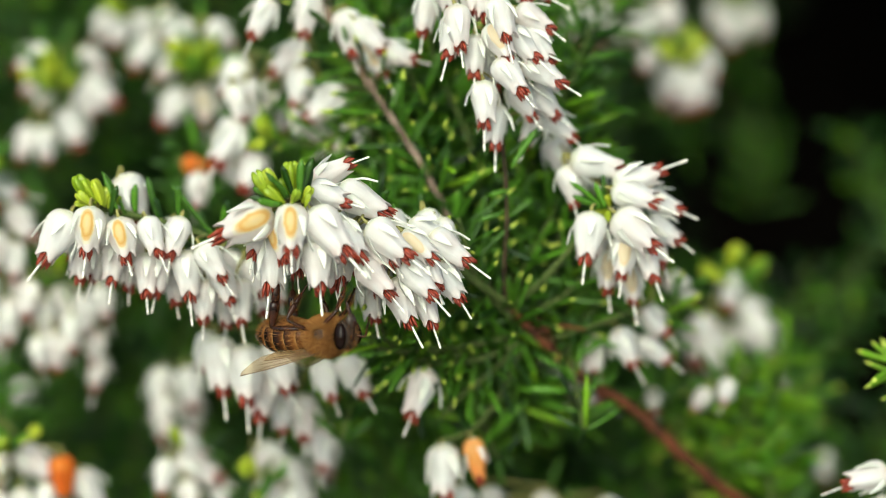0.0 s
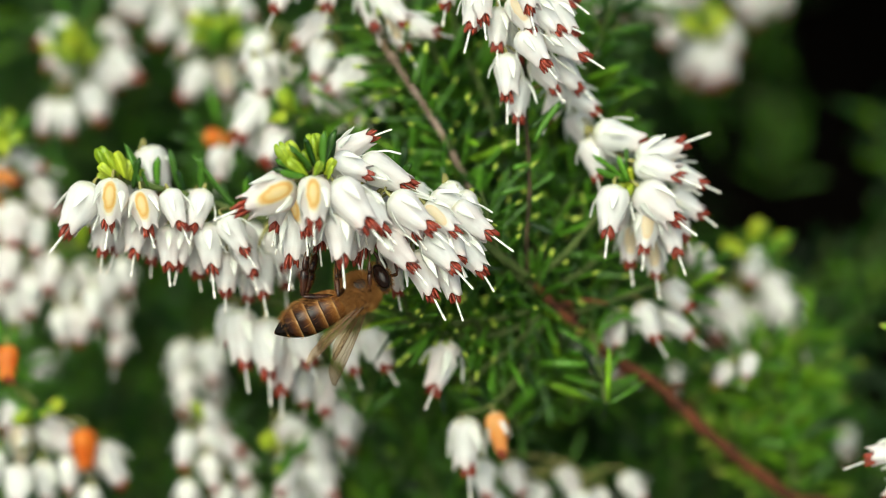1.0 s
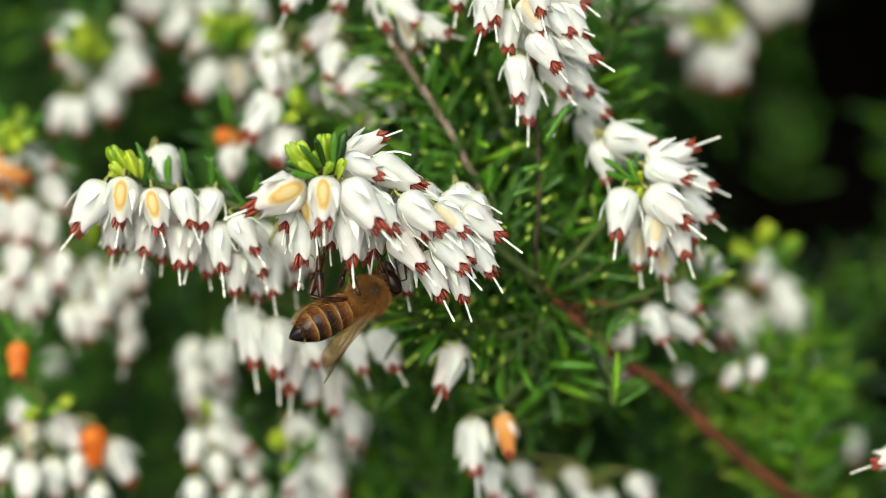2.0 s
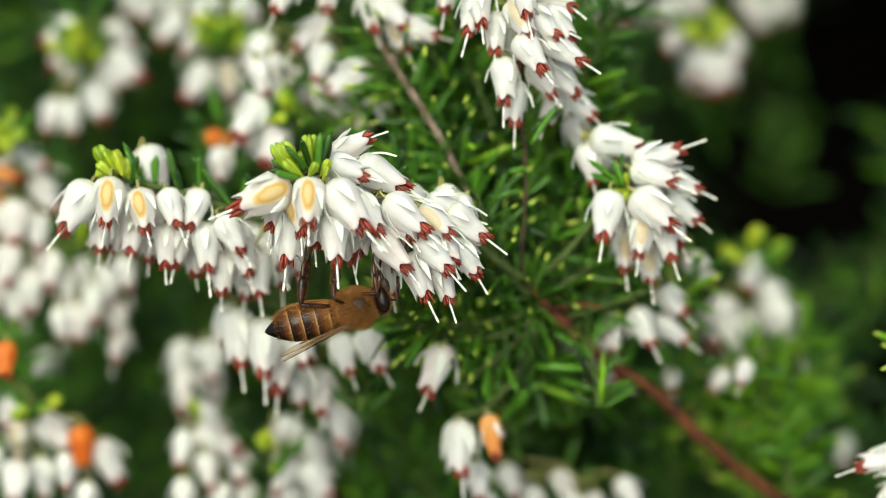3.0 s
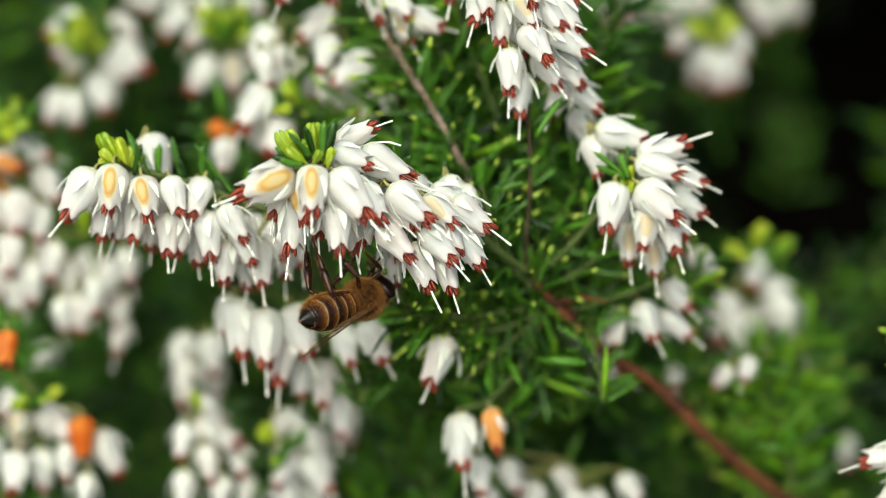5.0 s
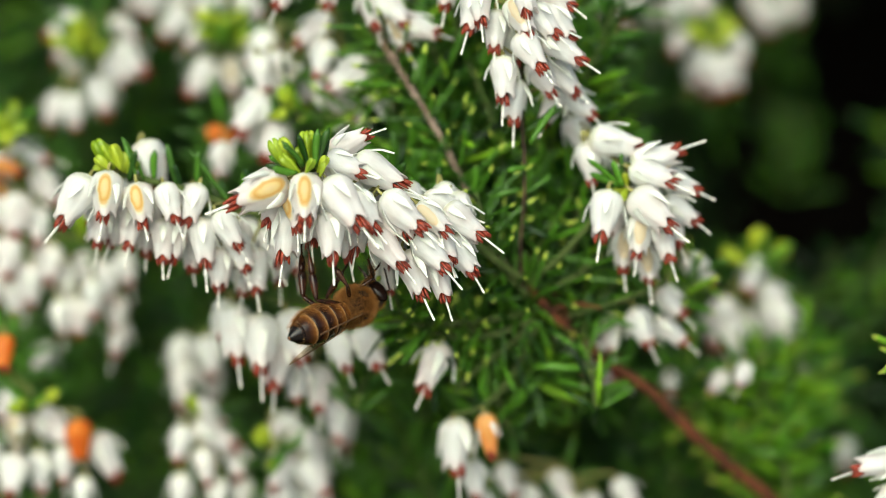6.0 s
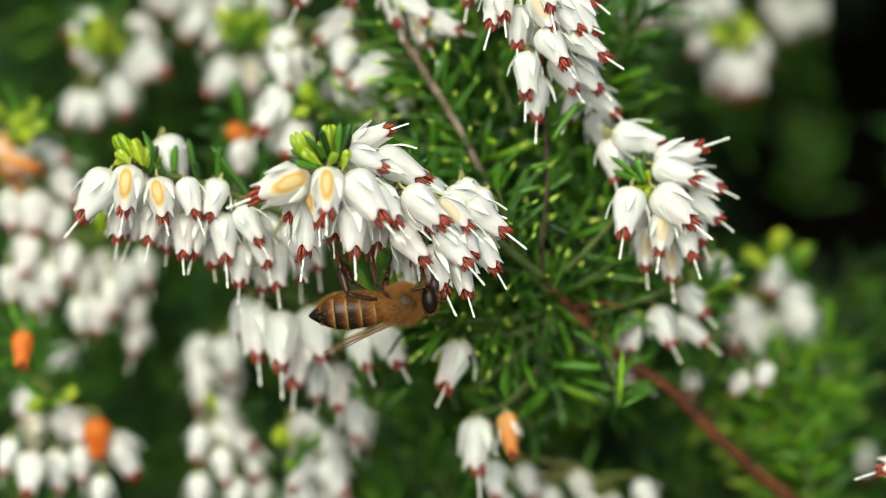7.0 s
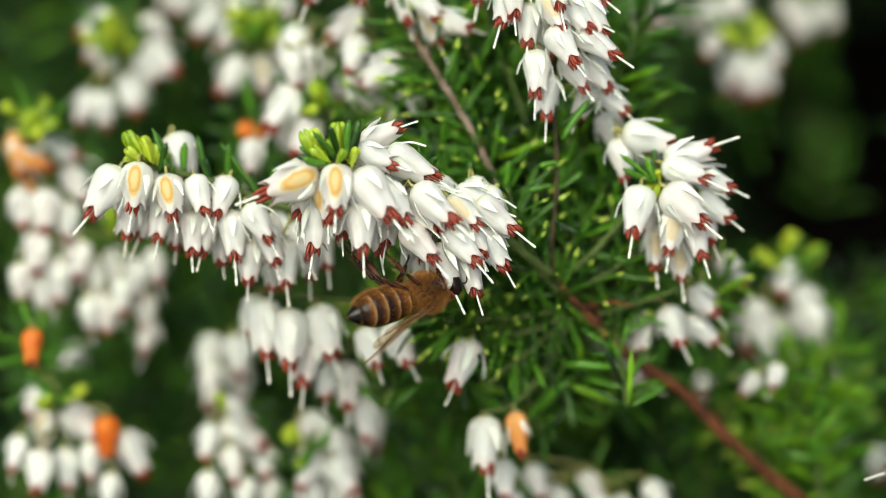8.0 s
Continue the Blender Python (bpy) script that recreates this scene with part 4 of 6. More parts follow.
def far_sprig_e():
    sp = sprig_thing("sprig of white and cream bells with green tips", "background heather sprigs")
    rows = []
    rows += [
        (-54.69, 42.66, 11.16, 0.976, 0.007, -0.219, 0.92, 'p', 0),
        (-51.50, 44.18, 8.58, 0.629, -0.194, -0.753, 0.93, 'p', 0),
        (-57.31, 40.14, 10.06, 0.934, -0.134, -0.332, 0.95, 'w', 0),
        (-52.96, 40.74, 5.57, 0.016, -0.329, -0.944, 1.02, 'n', 0),
        (-53.70, 39.53, 0.11, 0.016, -0.287, -0.958, 0.90, 'p', 0),
        (-51.42, 41.59, -2.65, -0.010, -0.028, -1.000, 1.00, 'p', 0),
        (-50.62, 42.01, 4.14, 0.017, -0.209, -0.978, 0.83, 'p', 0),
        (-56.34, 40.00, 5.54, 0.176, -0.246, -0.953, 0.85, 'p', 0),
        (-50.10, 45.11, 0.79, -0.114, -0.176, -0.978, 0.84, 'p', 0),
        (-55.69, 39.28, -3.56, 0.100, 0.040, -0.994, 0.81, 'n', 0)]
    rows += [
        (-53.55, 41.11, -4.94, 0.100, -0.065, -0.993, 0.82, 'p', 0),
        (-56.90, 44.58, 8.47, 0.462, -0.041, -0.886, 0.95, 'w', 0),
        (-57.65, 41.44, 12.66, 0.217, -0.096, -0.975, 1.0, 'w', 0)]
    stem_of(sp, [(-58.9, 67.3, -15.9), (-56.5, 56.7, -1.1), (-54.6, 42.2, 13.8)], 0.35, 0.3, rows, M_GREEN_STEM)
    bells(sp, rows, fine=False)
    buds_at(sp, [
        (-56.04, 37.93, 14.36, -0.613, -0.642, 0.460, 1.02),
        (-54.65, 38.63, 13.65, 0.318, 0.328, 0.890, 1.28),
        (-55.05, 37.98, 11.58, 0.521, -0.831, 0.197, 1.40),
        (-53.21, 37.47, 12.73, -0.449, -0.579, 0.680, 1.09),
        (-55.86, 37.54, 11.78, 0.293, 0.026, 0.956, 1.24),
        (-55.13, 37.48, 11.17, 0.514, -0.708, 0.483, 1.04),
        (-54.81, 37.92, 12.64, 0.908, -0.195, 0.371, 1.26)])
    leaves_at(sp, [
        (-53.41, 38.73, 12.56, -0.700, -0.208, 0.569, 0.76),
        (-54.88, 38.93, 12.37, -0.016, -0.467, 0.553, 0.99),
        (-54.90, 37.28, 10.76, 0.057, -0.560, 0.274, 0.64),
        (-54.78, 40.15, 12.21, -0.066, -0.251, 0.601, 0.78),
        (-53.97, 39.87, 12.85, -0.123, -0.080, 0.928, 0.66),
        (-55.43, 39.03, 12.81, 0.228, -0.129, 0.864, 0.79),
        (-53.72, 40.06, 12.06, 0.574, -0.025, 0.911, 0.62),
        (-53.40, 39.47, 13.64, 0.770, -0.372, 0.736, 0.66),
        (-54.36, 39.93, 11.33, -0.240, -0.536, 0.356, 0.68),
        (-55.86, 40.17, 13.41, -0.058, -0.005, 0.756, 0.81),
        (-54.87, 39.17, 12.42, -0.375, -0.309, 0.702, 0.85),
        (-55.52, 39.00, 13.38, 0.594, -0.078, 0.256, 0.77)], LEAF)
    far_needles(sp, (-58.9, 67.3, -15.9), (-54.6, 42.2, 13.8), 705)


far_sprig_e()


def far_sprig_f():
    sp = sprig_thing("blush-white bell cluster behind the drooping sprig", "background heather sprigs")
    rows = []
    rows += [
        (-45.34, 46.90, -1.11, 0.099, -0.110, -0.989, 1.00, 'p', 0),
        (-47.28, 44.87, -2.72, -0.012, 0.017, -1.000, 0.96, 'p', 0),
        (-42.77, 45.17, -2.65, 0.170, -0.257, -0.951, 0.89, 'p', 0),
        (-45.66, 43.21, -6.94, 0.081, 0.059, -0.995, 0.85, 'n', 0),
        (-41.00, 45.60, -6.82, -0.066, 0.081, -0.995, 0.76, 'p', 0),
        (-40.42, 47.25, -10.14, -0.184, -0.194, -0.964, 0.76, 'p', 0),
        (-47.66, 42.31, -7.43, 0.131, 0.093, -0.987, 0.76, 'p', 0),
        (-43.43, 41.76, -4.77, 0.067, 0.014, -0.998, 0.81, 'p', 0),
        (-48.40, 41.50, -0.63, -0.098, -0.109, -0.989, 0.82, 'n', 0),
        (-40.62, 46.46, -1.18, 0.244, -0.134, -0.960, 0.78, 'p', 0)]
    stem_of(sp, [(-47.7, 69.4, -18.9), (-46.5, 58.9, -9.3), (-45.0, 44.4, 0.2)], 0.35, 0.3, rows, M_GREEN_STEM)
    bells(sp, rows, fine=False)
    buds_at(sp, [
        (-44.52, 39.85, 0.08, -0.061, -0.463, 0.884, 1.50)])
    far_needles(sp, (-47.7, 69.4, -18.9), (-45.0, 44.4, 0.2), 706)


far_sprig_f()


def far_sprig_g():
    sp = sprig_thing("dry orange bell low in the shrub", "background heather sprigs")
    rows = []
    rows += [
        (-51.22, 25.30, -11.34, 0.104, -0.200, -0.974, 0.76, 'o', 0)]
    stem_of(sp, [(-54.8, 49.4, -19.5), (-53.4, 41.4, -15.5), (-51.8, 29.3, -11.5)], 0.35, 0.3, rows, M_GREEN_STEM)
    bells(sp, rows, fine=False)
    far_needles(sp, (-54.8, 49.4, -19.5), (-51.8, 29.3, -11.5), 707)


far_sprig_g()


def far_sprig_g2():
    sp = sprig_thing("tiny white bell in shade", "background heather sprigs")
    rows = []
    rows += [
        (-51.69, 61.47, -13.87, -0.483, -0.208, -0.850, 0.76, 'n', 0)]
    stem_of(sp, [(-54.1, 80.4, -21.1), (-53.8, 72.4, -17.5), (-51.5, 60.4, -13.9)], 0.35, 0.3, rows, M_GREEN_STEM)
    bells(sp, rows, fine=False)
    far_needles(sp, (-54.1, 80.4, -21.1), (-51.5, 60.4, -13.9), 708)


far_sprig_g2()


def far_sprig_h():
    sp = sprig_thing("compact cluster of four white bells in shade", "background heather sprigs")
    rows = []
    rows += [
        (-33.12, 51.46, -11.93, -0.027, -0.323, -0.946, 1.05, 'p', 0),
        (-29.75, 49.12, -11.80, 0.141, -0.230, -0.963, 0.94, 'n', 0),
        (-32.31, 49.40, -15.60, -0.044, -0.208, -0.977, 0.97, 'p', 0),
        (-29.51, 52.28, -15.24, 0.086, 0.047, -0.995, 0.86, 'p', 0)]
    stem_of(sp, [(-33.7, 75.6, -26.7), (-34.1, 65.1, -19.1), (-31.4, 50.6, -11.5)], 0.35, 0.3, rows, M_GREEN_STEM)
    bells(sp, rows, fine=False)
    far_needles(sp, (-33.7, 75.6, -26.7), (-31.4, 50.6, -11.5), 709)


far_sprig_h()


def far_sprig_i():
    sp = sprig_thing("sprig with white, cream and one orange bell", "background heather sprigs")
    rows = []
    rows += [
        (-52.25, 36.79, -17.88, -0.264, 0.029, -0.964, 0.77, 'n', 0),
        (-52.04, 38.31, -21.20, 0.047, 0.092, -0.995, 0.90, 'f', 0),
        (-49.00, 36.51, -21.15, 0.752, -0.286, -0.594, 1.03, 'p', 0),
        (-43.60, 33.49, -21.72, 0.100, -0.008, -0.995, 0.92, 'o', 0),
        (-41.96, 36.76, -23.72, 0.480, -0.026, -0.877, 1.03, 'n', 0),
        (-51.14, 33.81, -26.13, -0.071, -0.286, -0.956, 0.92, 'n', 0),
        (-48.98, 37.24, -25.94, 0.107, -0.001, -0.994, 0.90, 'p', 0),
        (-45.54, 35.56, -25.12, 0.055, -0.004, -0.998, 0.77, 'p', 0),
        (-42.89, 35.06, -28.69, -0.019, 0.064, -0.998, 0.77, 'p', 0),
        (-53.99, 34.55, -24.48, -0.177, -0.156, -0.972, 0.77, 'p', 0)]
    stem_of(sp, [(-52.6, 55.5, -38.9), (-49.2, 47.5, -28.9), (-49.5, 35.4, -19.0)], 0.35, 0.3, rows, M_GREEN_STEM)
    bells(sp, rows, fine=False)
    buds_at(sp, [
        (-48.11, 31.35, -20.04, 0.741, 0.249, 0.624, 1.00),
        (-51.02, 29.83, -20.93, 0.694, -0.108, 0.712, 0.78),
        (-49.50, 32.07, -21.20, -0.569, -0.698, 0.435, 0.97)])
    leaves_at(sp, [
        (-49.32, 31.62, -20.47, -0.513, 0.159, 0.483, 0.69),
        (-50.05, 32.89, -21.03, 0.648, -0.331, 0.553, 0.63),
        (-48.26, 32.80, -20.56, -0.615, -0.206, 0.501, 0.94),
        (-48.20, 32.64, -21.12, -0.734, 0.115, 0.956, 0.66),
        (-49.48, 31.85, -19.05, -0.731, -0.551, 0.875, 0.83)], LEAF)
    far_needles(sp, (-52.6, 55.5, -38.9), (-49.5, 35.4, -19.0), 710)


far_sprig_i()


def far_sprig_j():
    sp = sprig_thing("low white bell cluster among green needles", "background heather sprigs")
    rows = []
    rows += [
        (-30.19, 40.13, -22.49, 0.884, -0.101, -0.457, 1.07, 'p', 0),
        (-30.76, 41.58, -19.69, 0.820, -0.016, -0.572, 0.80, 'p', 0),
        (-28.91, 37.73, -25.09, 0.216, -0.036, -0.976, 0.80, 'p', 0),
        (-31.23, 38.49, -22.48, -0.128, -0.235, -0.964, 0.80, 'n', 0),
        (-25.39, 42.45, -24.93, 0.185, -0.330, -0.926, 0.80, 'n', 0),
        (-24.00, 43.11, -29.05, -0.090, -0.263, -0.960, 0.81, 'n', 0),
        (-31.27, 37.83, -28.31, -0.069, -0.106, -0.992, 0.83, 'p', 0),
        (-26.90, 39.49, -28.83, -0.019, -0.001, -1.000, 0.80, 'p', 0)]
    stem_of(sp, [(-30.8, 65.7, -39.6), (-30.3, 55.2, -30.5), (-28.6, 40.7, -21.3)], 0.35, 0.3, rows, M_GREEN_STEM)
    bells(sp, rows, fine=False)
    buds_at(sp, [
        (-29.16, 35.43, -20.95, -0.311, -0.481, 0.820, 1.00)])
    far_needles(sp, (-30.8, 65.7, -39.6), (-28.6, 40.7, -21.3), 711)


far_sprig_j()


def far_sprig_k():
    sp = sprig_thing("low white bell cluster with green tips", "background heather sprigs")
    rows = []
    rows += [
        (-20.20, 41.51, -21.11, 0.627, -0.030, -0.778, 1.09, 'p', 0),
        (-17.16, 40.01, -22.95, 0.473, -0.198, -0.858, 1.19, 'p', 0),
        (-18.18, 35.95, -24.87, -0.299, -0.073, -0.951, 0.89, 'n', 0),
        (-16.32, 37.33, -25.92, 0.549, -0.126, -0.826, 0.94, 'p', 0),
        (-18.61, 40.88, -28.77, -0.060, -0.325, -0.944, 1.04, 'n', 0),
        (-15.50, 41.83, -29.58, 0.107, 0.072, -0.992, 0.89, 'p', 0),
        (-17.87, 41.03, -22.59, -0.200, 0.032, -0.979, 0.89, 'p', 0)]
    stem_of(sp, [(-21.6, 63.8, -39.2), (-21.0, 53.3, -32.2), (-20.6, 38.8, -25.3)], 0.35, 0.3, rows, M_GREEN_STEM)
    bells(sp, rows, fine=False)
    buds_at(sp, [
        (-19.95, 34.44, -24.24, -0.450, -0.252, 0.856, 0.90),
        (-21.22, 33.01, -24.30, -0.169, 0.799, 0.577, 0.96),
        (-19.61, 35.52, -27.81, -0.189, -0.693, 0.696, 0.80)])
    leaves_at(sp, [
        (-19.23, 34.89, -25.95, 0.588, -0.409, 0.645, 0.98),
        (-20.53, 34.84, -27.47, 0.458, -0.446, 0.683, 0.82),
        (-20.45, 34.15, -26.30, 0.666, -0.345, 0.466, 0.96),
        (-20.38, 34.58, -28.24, 0.405, -0.322, 0.574, 0.71),
        (-20.21, 35.95, -27.34, -0.680, 0.189, 0.928, 0.61),
        (-20.42, 35.82, -27.06, 0.371, 0.168, 0.672, 0.76)], LEAF)
    far_needles(sp, (-21.6, 63.8, -39.2), (-20.6, 38.8, -25.3), 712)


far_sprig_k()


def far_sprig_l():
    sp = sprig_thing("single blurred white bell in shade", "background heather sprigs")
    rows = []
    rows += [
        (-12.65, 51.83, -19.87, 0.137, 0.011, -0.990, 1.02, 'p', 0)]
    stem_of(sp, [(-14.0, 72.9, -29.3), (-14.6, 64.8, -24.6), (-12.8, 52.8, -19.9)], 0.35, 0.3, rows, M_GREEN_STEM)
    bells(sp, rows, fine=False)
    far_needles(sp, (-14.0, 72.9, -29.3), (-12.8, 52.8, -19.9), 713)


far_sprig_l()


def far_sprig_m():
    sp = sprig_thing("far sprig of white bells before a dark hollow", "background heather sprigs")
    rows = []
    rows += [
        (35.16, 70.78, 27.44, 0.017, -0.134, -0.991, 1.02, 'n', 0),
        (36.99, 69.16, 27.76, 0.265, -0.077, -0.961, 0.94, 'n', 0),
        (33.74, 72.04, 27.80, -0.083, -0.030, -0.996, 0.89, 'n', 0),
        (32.62, 66.92, 30.92, -0.649, -0.017, -0.760, 0.84, 'n', 0),
        (35.79, 67.65, 27.23, 0.169, -0.047, -0.985, 0.96, 'n', 0),
        (34.10, 67.67, 28.35, -0.016, 0.052, -0.999, 0.88, 'n', 0),
        (37.83, 68.05, 30.15, 0.421, -0.040, -0.906, 0.76, 'n', 0)]
    stem_of(sp, [(39.8, 109.2, 19.2), (37.7, 91.1, 24.8), (34.2, 69.1, 30.4)], 0.35, 0.3, rows, M_GREEN_STEM)
    bells(sp, rows, fine=False)
    buds_at(sp, [
        (34.41, 63.66, 28.06, -0.714, -0.387, 0.583, 1.37),
        (35.16, 64.29, 28.16, 0.675, -0.082, 0.733, 1.33),
        (33.55, 65.80, 30.96, 0.858, 0.283, 0.428, 1.27)])
    leaves_at(sp, [
        (34.88, 66.46, 28.56, -0.578, -0.099, 0.284, 0.88),
        (32.71, 65.41, 28.83, -0.608, -0.216, 0.600, 0.75),
        (35.38, 66.65, 30.06, -0.408, -0.579, 0.501, 0.65),
        (34.80, 64.84, 27.77, -0.346, -0.277, 0.788, 0.78),
        (33.59, 66.08, 27.52, -0.465, -0.050, 0.802, 0.64)], LEAF)
    far_needles(sp, (39.8, 109.2, 19.2), (34.2, 69.1, 30.4), 714)


far_sprig_m()


def far_sprig_n():
    sp = sprig_thing("far sprig of white bells in shade", "background heather sprigs")
    rows = []
    rows += [
        (25.19, 86.03, 38.00, -0.168, -0.245, -0.955, 1.01, 'n', 0),
        (28.51, 87.38, 37.40, 0.233, -0.017, -0.972, 0.86, 'n', 0),
        (31.59, 85.80, 37.92, 0.016, -0.307, -0.951, 1.01, 'n', 0),
        (22.03, 87.11, 38.07, -0.017, -0.158, -0.987, 0.91, 'n', 0),
        (34.54, 83.03, 38.46, 0.127, -0.085, -0.988, 0.83, 'n', 0),
        (26.99, 87.91, 35.94, -0.093, 0.054, -0.994, 0.76, 'n', 0)]
    stem_of(sp, [(31.4, 125.0, 28.0), (31.5, 107.0, 33.3), (28.3, 84.9, 38.6)], 0.35, 0.3, rows, M_GREEN_STEM)
    bells(sp, rows, fine=False)
    buds_at(sp, [
        (27.73, 81.79, 37.68, -0.413, -0.428, 0.804, 1.17)])
    far_needles(sp, (31.4, 125.0, 28.0), (28.3, 84.9, 38.6), 715)


far_sprig_n()


def far_sprig_o():
    sp = sprig_thing("dim far sprig of white bells", "background heather sprigs")
    rows = []
    rows += [
        (47.01, 108.28, 39.26, -0.071, -0.186, -0.980, 0.94, 'n', 0),
        (49.82, 107.04, 40.53, 0.205, 0.003, -0.979, 0.87, 'n', 0),
        (44.95, 108.87, 40.83, -0.142, -0.264, -0.954, 0.76, 'n', 0)]
    stem_of(sp, [(52.7, 147.3, 29.0), (48.8, 129.2, 35.6), (47.7, 107.1, 42.2)], 0.35, 0.3, rows, M_GREEN_STEM)
    bells(sp, rows, fine=False)
    buds_at(sp, [
        (47.72, 102.65, 40.51, -0.739, -0.399, 0.544, 1.03)])
    far_needles(sp, (52.7, 147.3, 29.0), (47.7, 107.1, 42.2), 716)


far_sprig_o()


def far_sprig_p():
    sp = sprig_thing("white bell cluster with bright green needles", "background heather sprigs")
    rows = []
    rows += [
        (39.68, 48.42, 0.06, -0.203, -0.349, -0.915, 0.87, 'n', 0),
        (36.24, 48.99, -5.18, -0.208, -0.193, -0.959, 1.13, 'n', 0),
        (39.44, 53.64, -6.45, 0.248, -0.004, -0.969, 1.17, 'n', 0),
        (41.79, 50.25, -5.28, 0.435, -0.171, -0.884, 1.17, 'p', 0),
        (38.72, 52.42, -7.81, 0.307, -0.316, -0.898, 1.17, 'p', 0),
        (36.53, 48.58, -7.76, 0.161, -0.297, -0.941, 1.09, 'p', 0),
        (40.58, 50.17, -3.39, 0.677, 0.014, -0.736, 0.97, 'p', 0),
        (35.38, 51.76, -6.40, -0.109, -0.322, -0.940, 1.02, 'p', 0)]
    stem_of(sp, [(41.9, 76.4, -17.6), (42.5, 65.8, -9.1), (39.4, 51.3, -0.5)], 0.35, 0.3, rows, M_GREEN_STEM)
    bells(sp, rows, fine=False)
    buds_at(sp, [
        (40.31, 48.16, -0.97, 0.705, -0.417, 0.574, 1.48),
        (38.84, 47.62, 0.50, 0.223, -0.608, 0.762, 1.33),
        (38.43, 45.43, -1.10, -0.820, 0.137, 0.555, 1.26)])
    leaves_at(sp, [
        (39.16, 48.26, -0.78, -0.308, -0.301, 0.666, 0.72),
        (39.72, 47.91, -2.22, 0.277, -0.177, 0.270, 1.00),
        (39.00, 47.57, -2.32, 0.687, 0.162, 0.610, 0.76),
        (38.23, 48.97, -3.01, 0.075, -0.321, 0.463, 0.74),
        (38.51, 46.39, -1.92, 0.473, -0.082, 0.361, 0.88),
        (38.09, 47.51, -1.04, 0.674, -0.232, 0.877, 0.80)], LEAF)
    far_needles(sp, (41.9, 76.4, -17.6), (39.4, 51.3, -0.5), 717)


far_sprig_p()


def far_sprig_q():
    sp = sprig_thing("tiny white bell beside the old branch", "background heather sprigs")
    rows = []
    rows += [
        (28.35, 39.59, -14.04, 0.220, 0.062, -0.973, 0.57, 'p', 0)]
    stem_of(sp, [(30.3, 57.3, -22.8), (31.0, 49.3, -18.6), (28.3, 37.2, -14.3)], 0.35, 0.3, rows, M_GREEN_STEM)
    bells(sp, rows, fine=False)
    far_needles(sp, (30.3, 57.3, -22.8), (28.3, 37.2, -14.3), 718)


far_sprig_q()


def far_sprig_q2():
    sp = sprig_thing("tiny white bells among green needles", "background heather sprigs")
    rows = []
    rows += [
        (37.44, 35.42, -12.78, -0.294, -0.349, -0.890, 0.57, 'p', 0),
        (35.33, 38.33, -14.01, -0.540, 0.059, -0.840, 0.57, 'n', 0)]
    stem_of(sp, [(38.4, 57.4, -22.7), (38.5, 49.4, -18.0), (37.0, 37.3, -13.4)], 0.35, 0.3, rows, M_GREEN_STEM)
    bells(sp, rows, fine=False)
    far_needles(sp, (38.4, 57.4, -22.7), (37.0, 37.3, -13.4), 719)


far_sprig_q2()


def far_sprig_r():
    sp = sprig_thing("pale drooping bells under the brown branch", "background heather sprigs")
    rows = []
    rows += [
        (17.16, 31.16, -12.08, 0.810, 0.004, -0.586, 0.91, 'p', 0),
        (14.87, 29.89, -8.86, 0.567, 0.081, -0.820, 0.76, 'p', 0),
        (18.60, 27.64, -9.84, -0.226, -0.038, -0.973, 0.76, 'p', 0)]
    stem_of(sp, [(17.2, 44.1, -19.3), (16.6, 38.6, -15.2), (17.1, 29.1, -11.1)], 0.35, 0.3, rows, M_GREEN_STEM)
    bells(sp, rows, fine=False)


far_sprig_r()


def far_sprig_s():
    sp = sprig_thing("blurred white bells on the floor of the shrub", "background heather sprigs")
    rows = []
    rows += [
        (8.00, 36.30, -25.92, 0.381, -0.170, -0.909, 0.76, 'n', 0),
        (12.05, 39.79, -28.95, -0.190, -0.244, -0.951, 0.76, 'n', 0),
        (14.22, 39.25, -26.90, 0.588, -0.126, -0.799, 0.76, 'n', 0),
        (19.43, 40.94, -29.69, -0.096, -0.344, -0.934, 0.76, 'p', 0),
        (22.23, 40.30, -27.82, 0.593, -0.254, -0.764, 0.76, 'p', 0),
        (5.55, 35.24, -29.38, 0.315, -0.322, -0.893, 0.76, 'p', 0),
        (17.22, 35.97, -29.60, -0.400, -0.169, -0.901, 0.76, 'n', 0),
        (10.32, 40.85, -28.65, 0.413, -0.064, -0.908, 0.76, 'p', 0)]
    stem_of(sp, [(16.6, 58.2, -37.9), (17.1, 50.2, -31.9), (15.6, 38.2, -26.0)], 0.35, 0.3, rows, M_GREEN_STEM)
    bells(sp, rows, fine=False)
    far_needles(sp, (16.6, 58.2, -37.9), (15.6, 38.2, -26.0), 721)


far_sprig_s()


def far_sprig_u():
    sp = sprig_thing("small pale bell low at the side", "background heather sprigs")
    rows = []
    rows += [
        (55.16, 75.79, -24.52, 0.054, -0.331, -0.942, 0.79, 'n', 0)]
    stem_of(sp, [(58.9, 94.7, -34.6), (57.5, 86.6, -29.4), (55.0, 74.6, -24.3)], 0.35, 0.3, rows, M_GREEN_STEM)
    bells(sp, rows, fine=False)
    far_needles(sp, (58.9, 94.7, -34.6), (55.0, 74.6, -24.3), 722)


far_sprig_u()



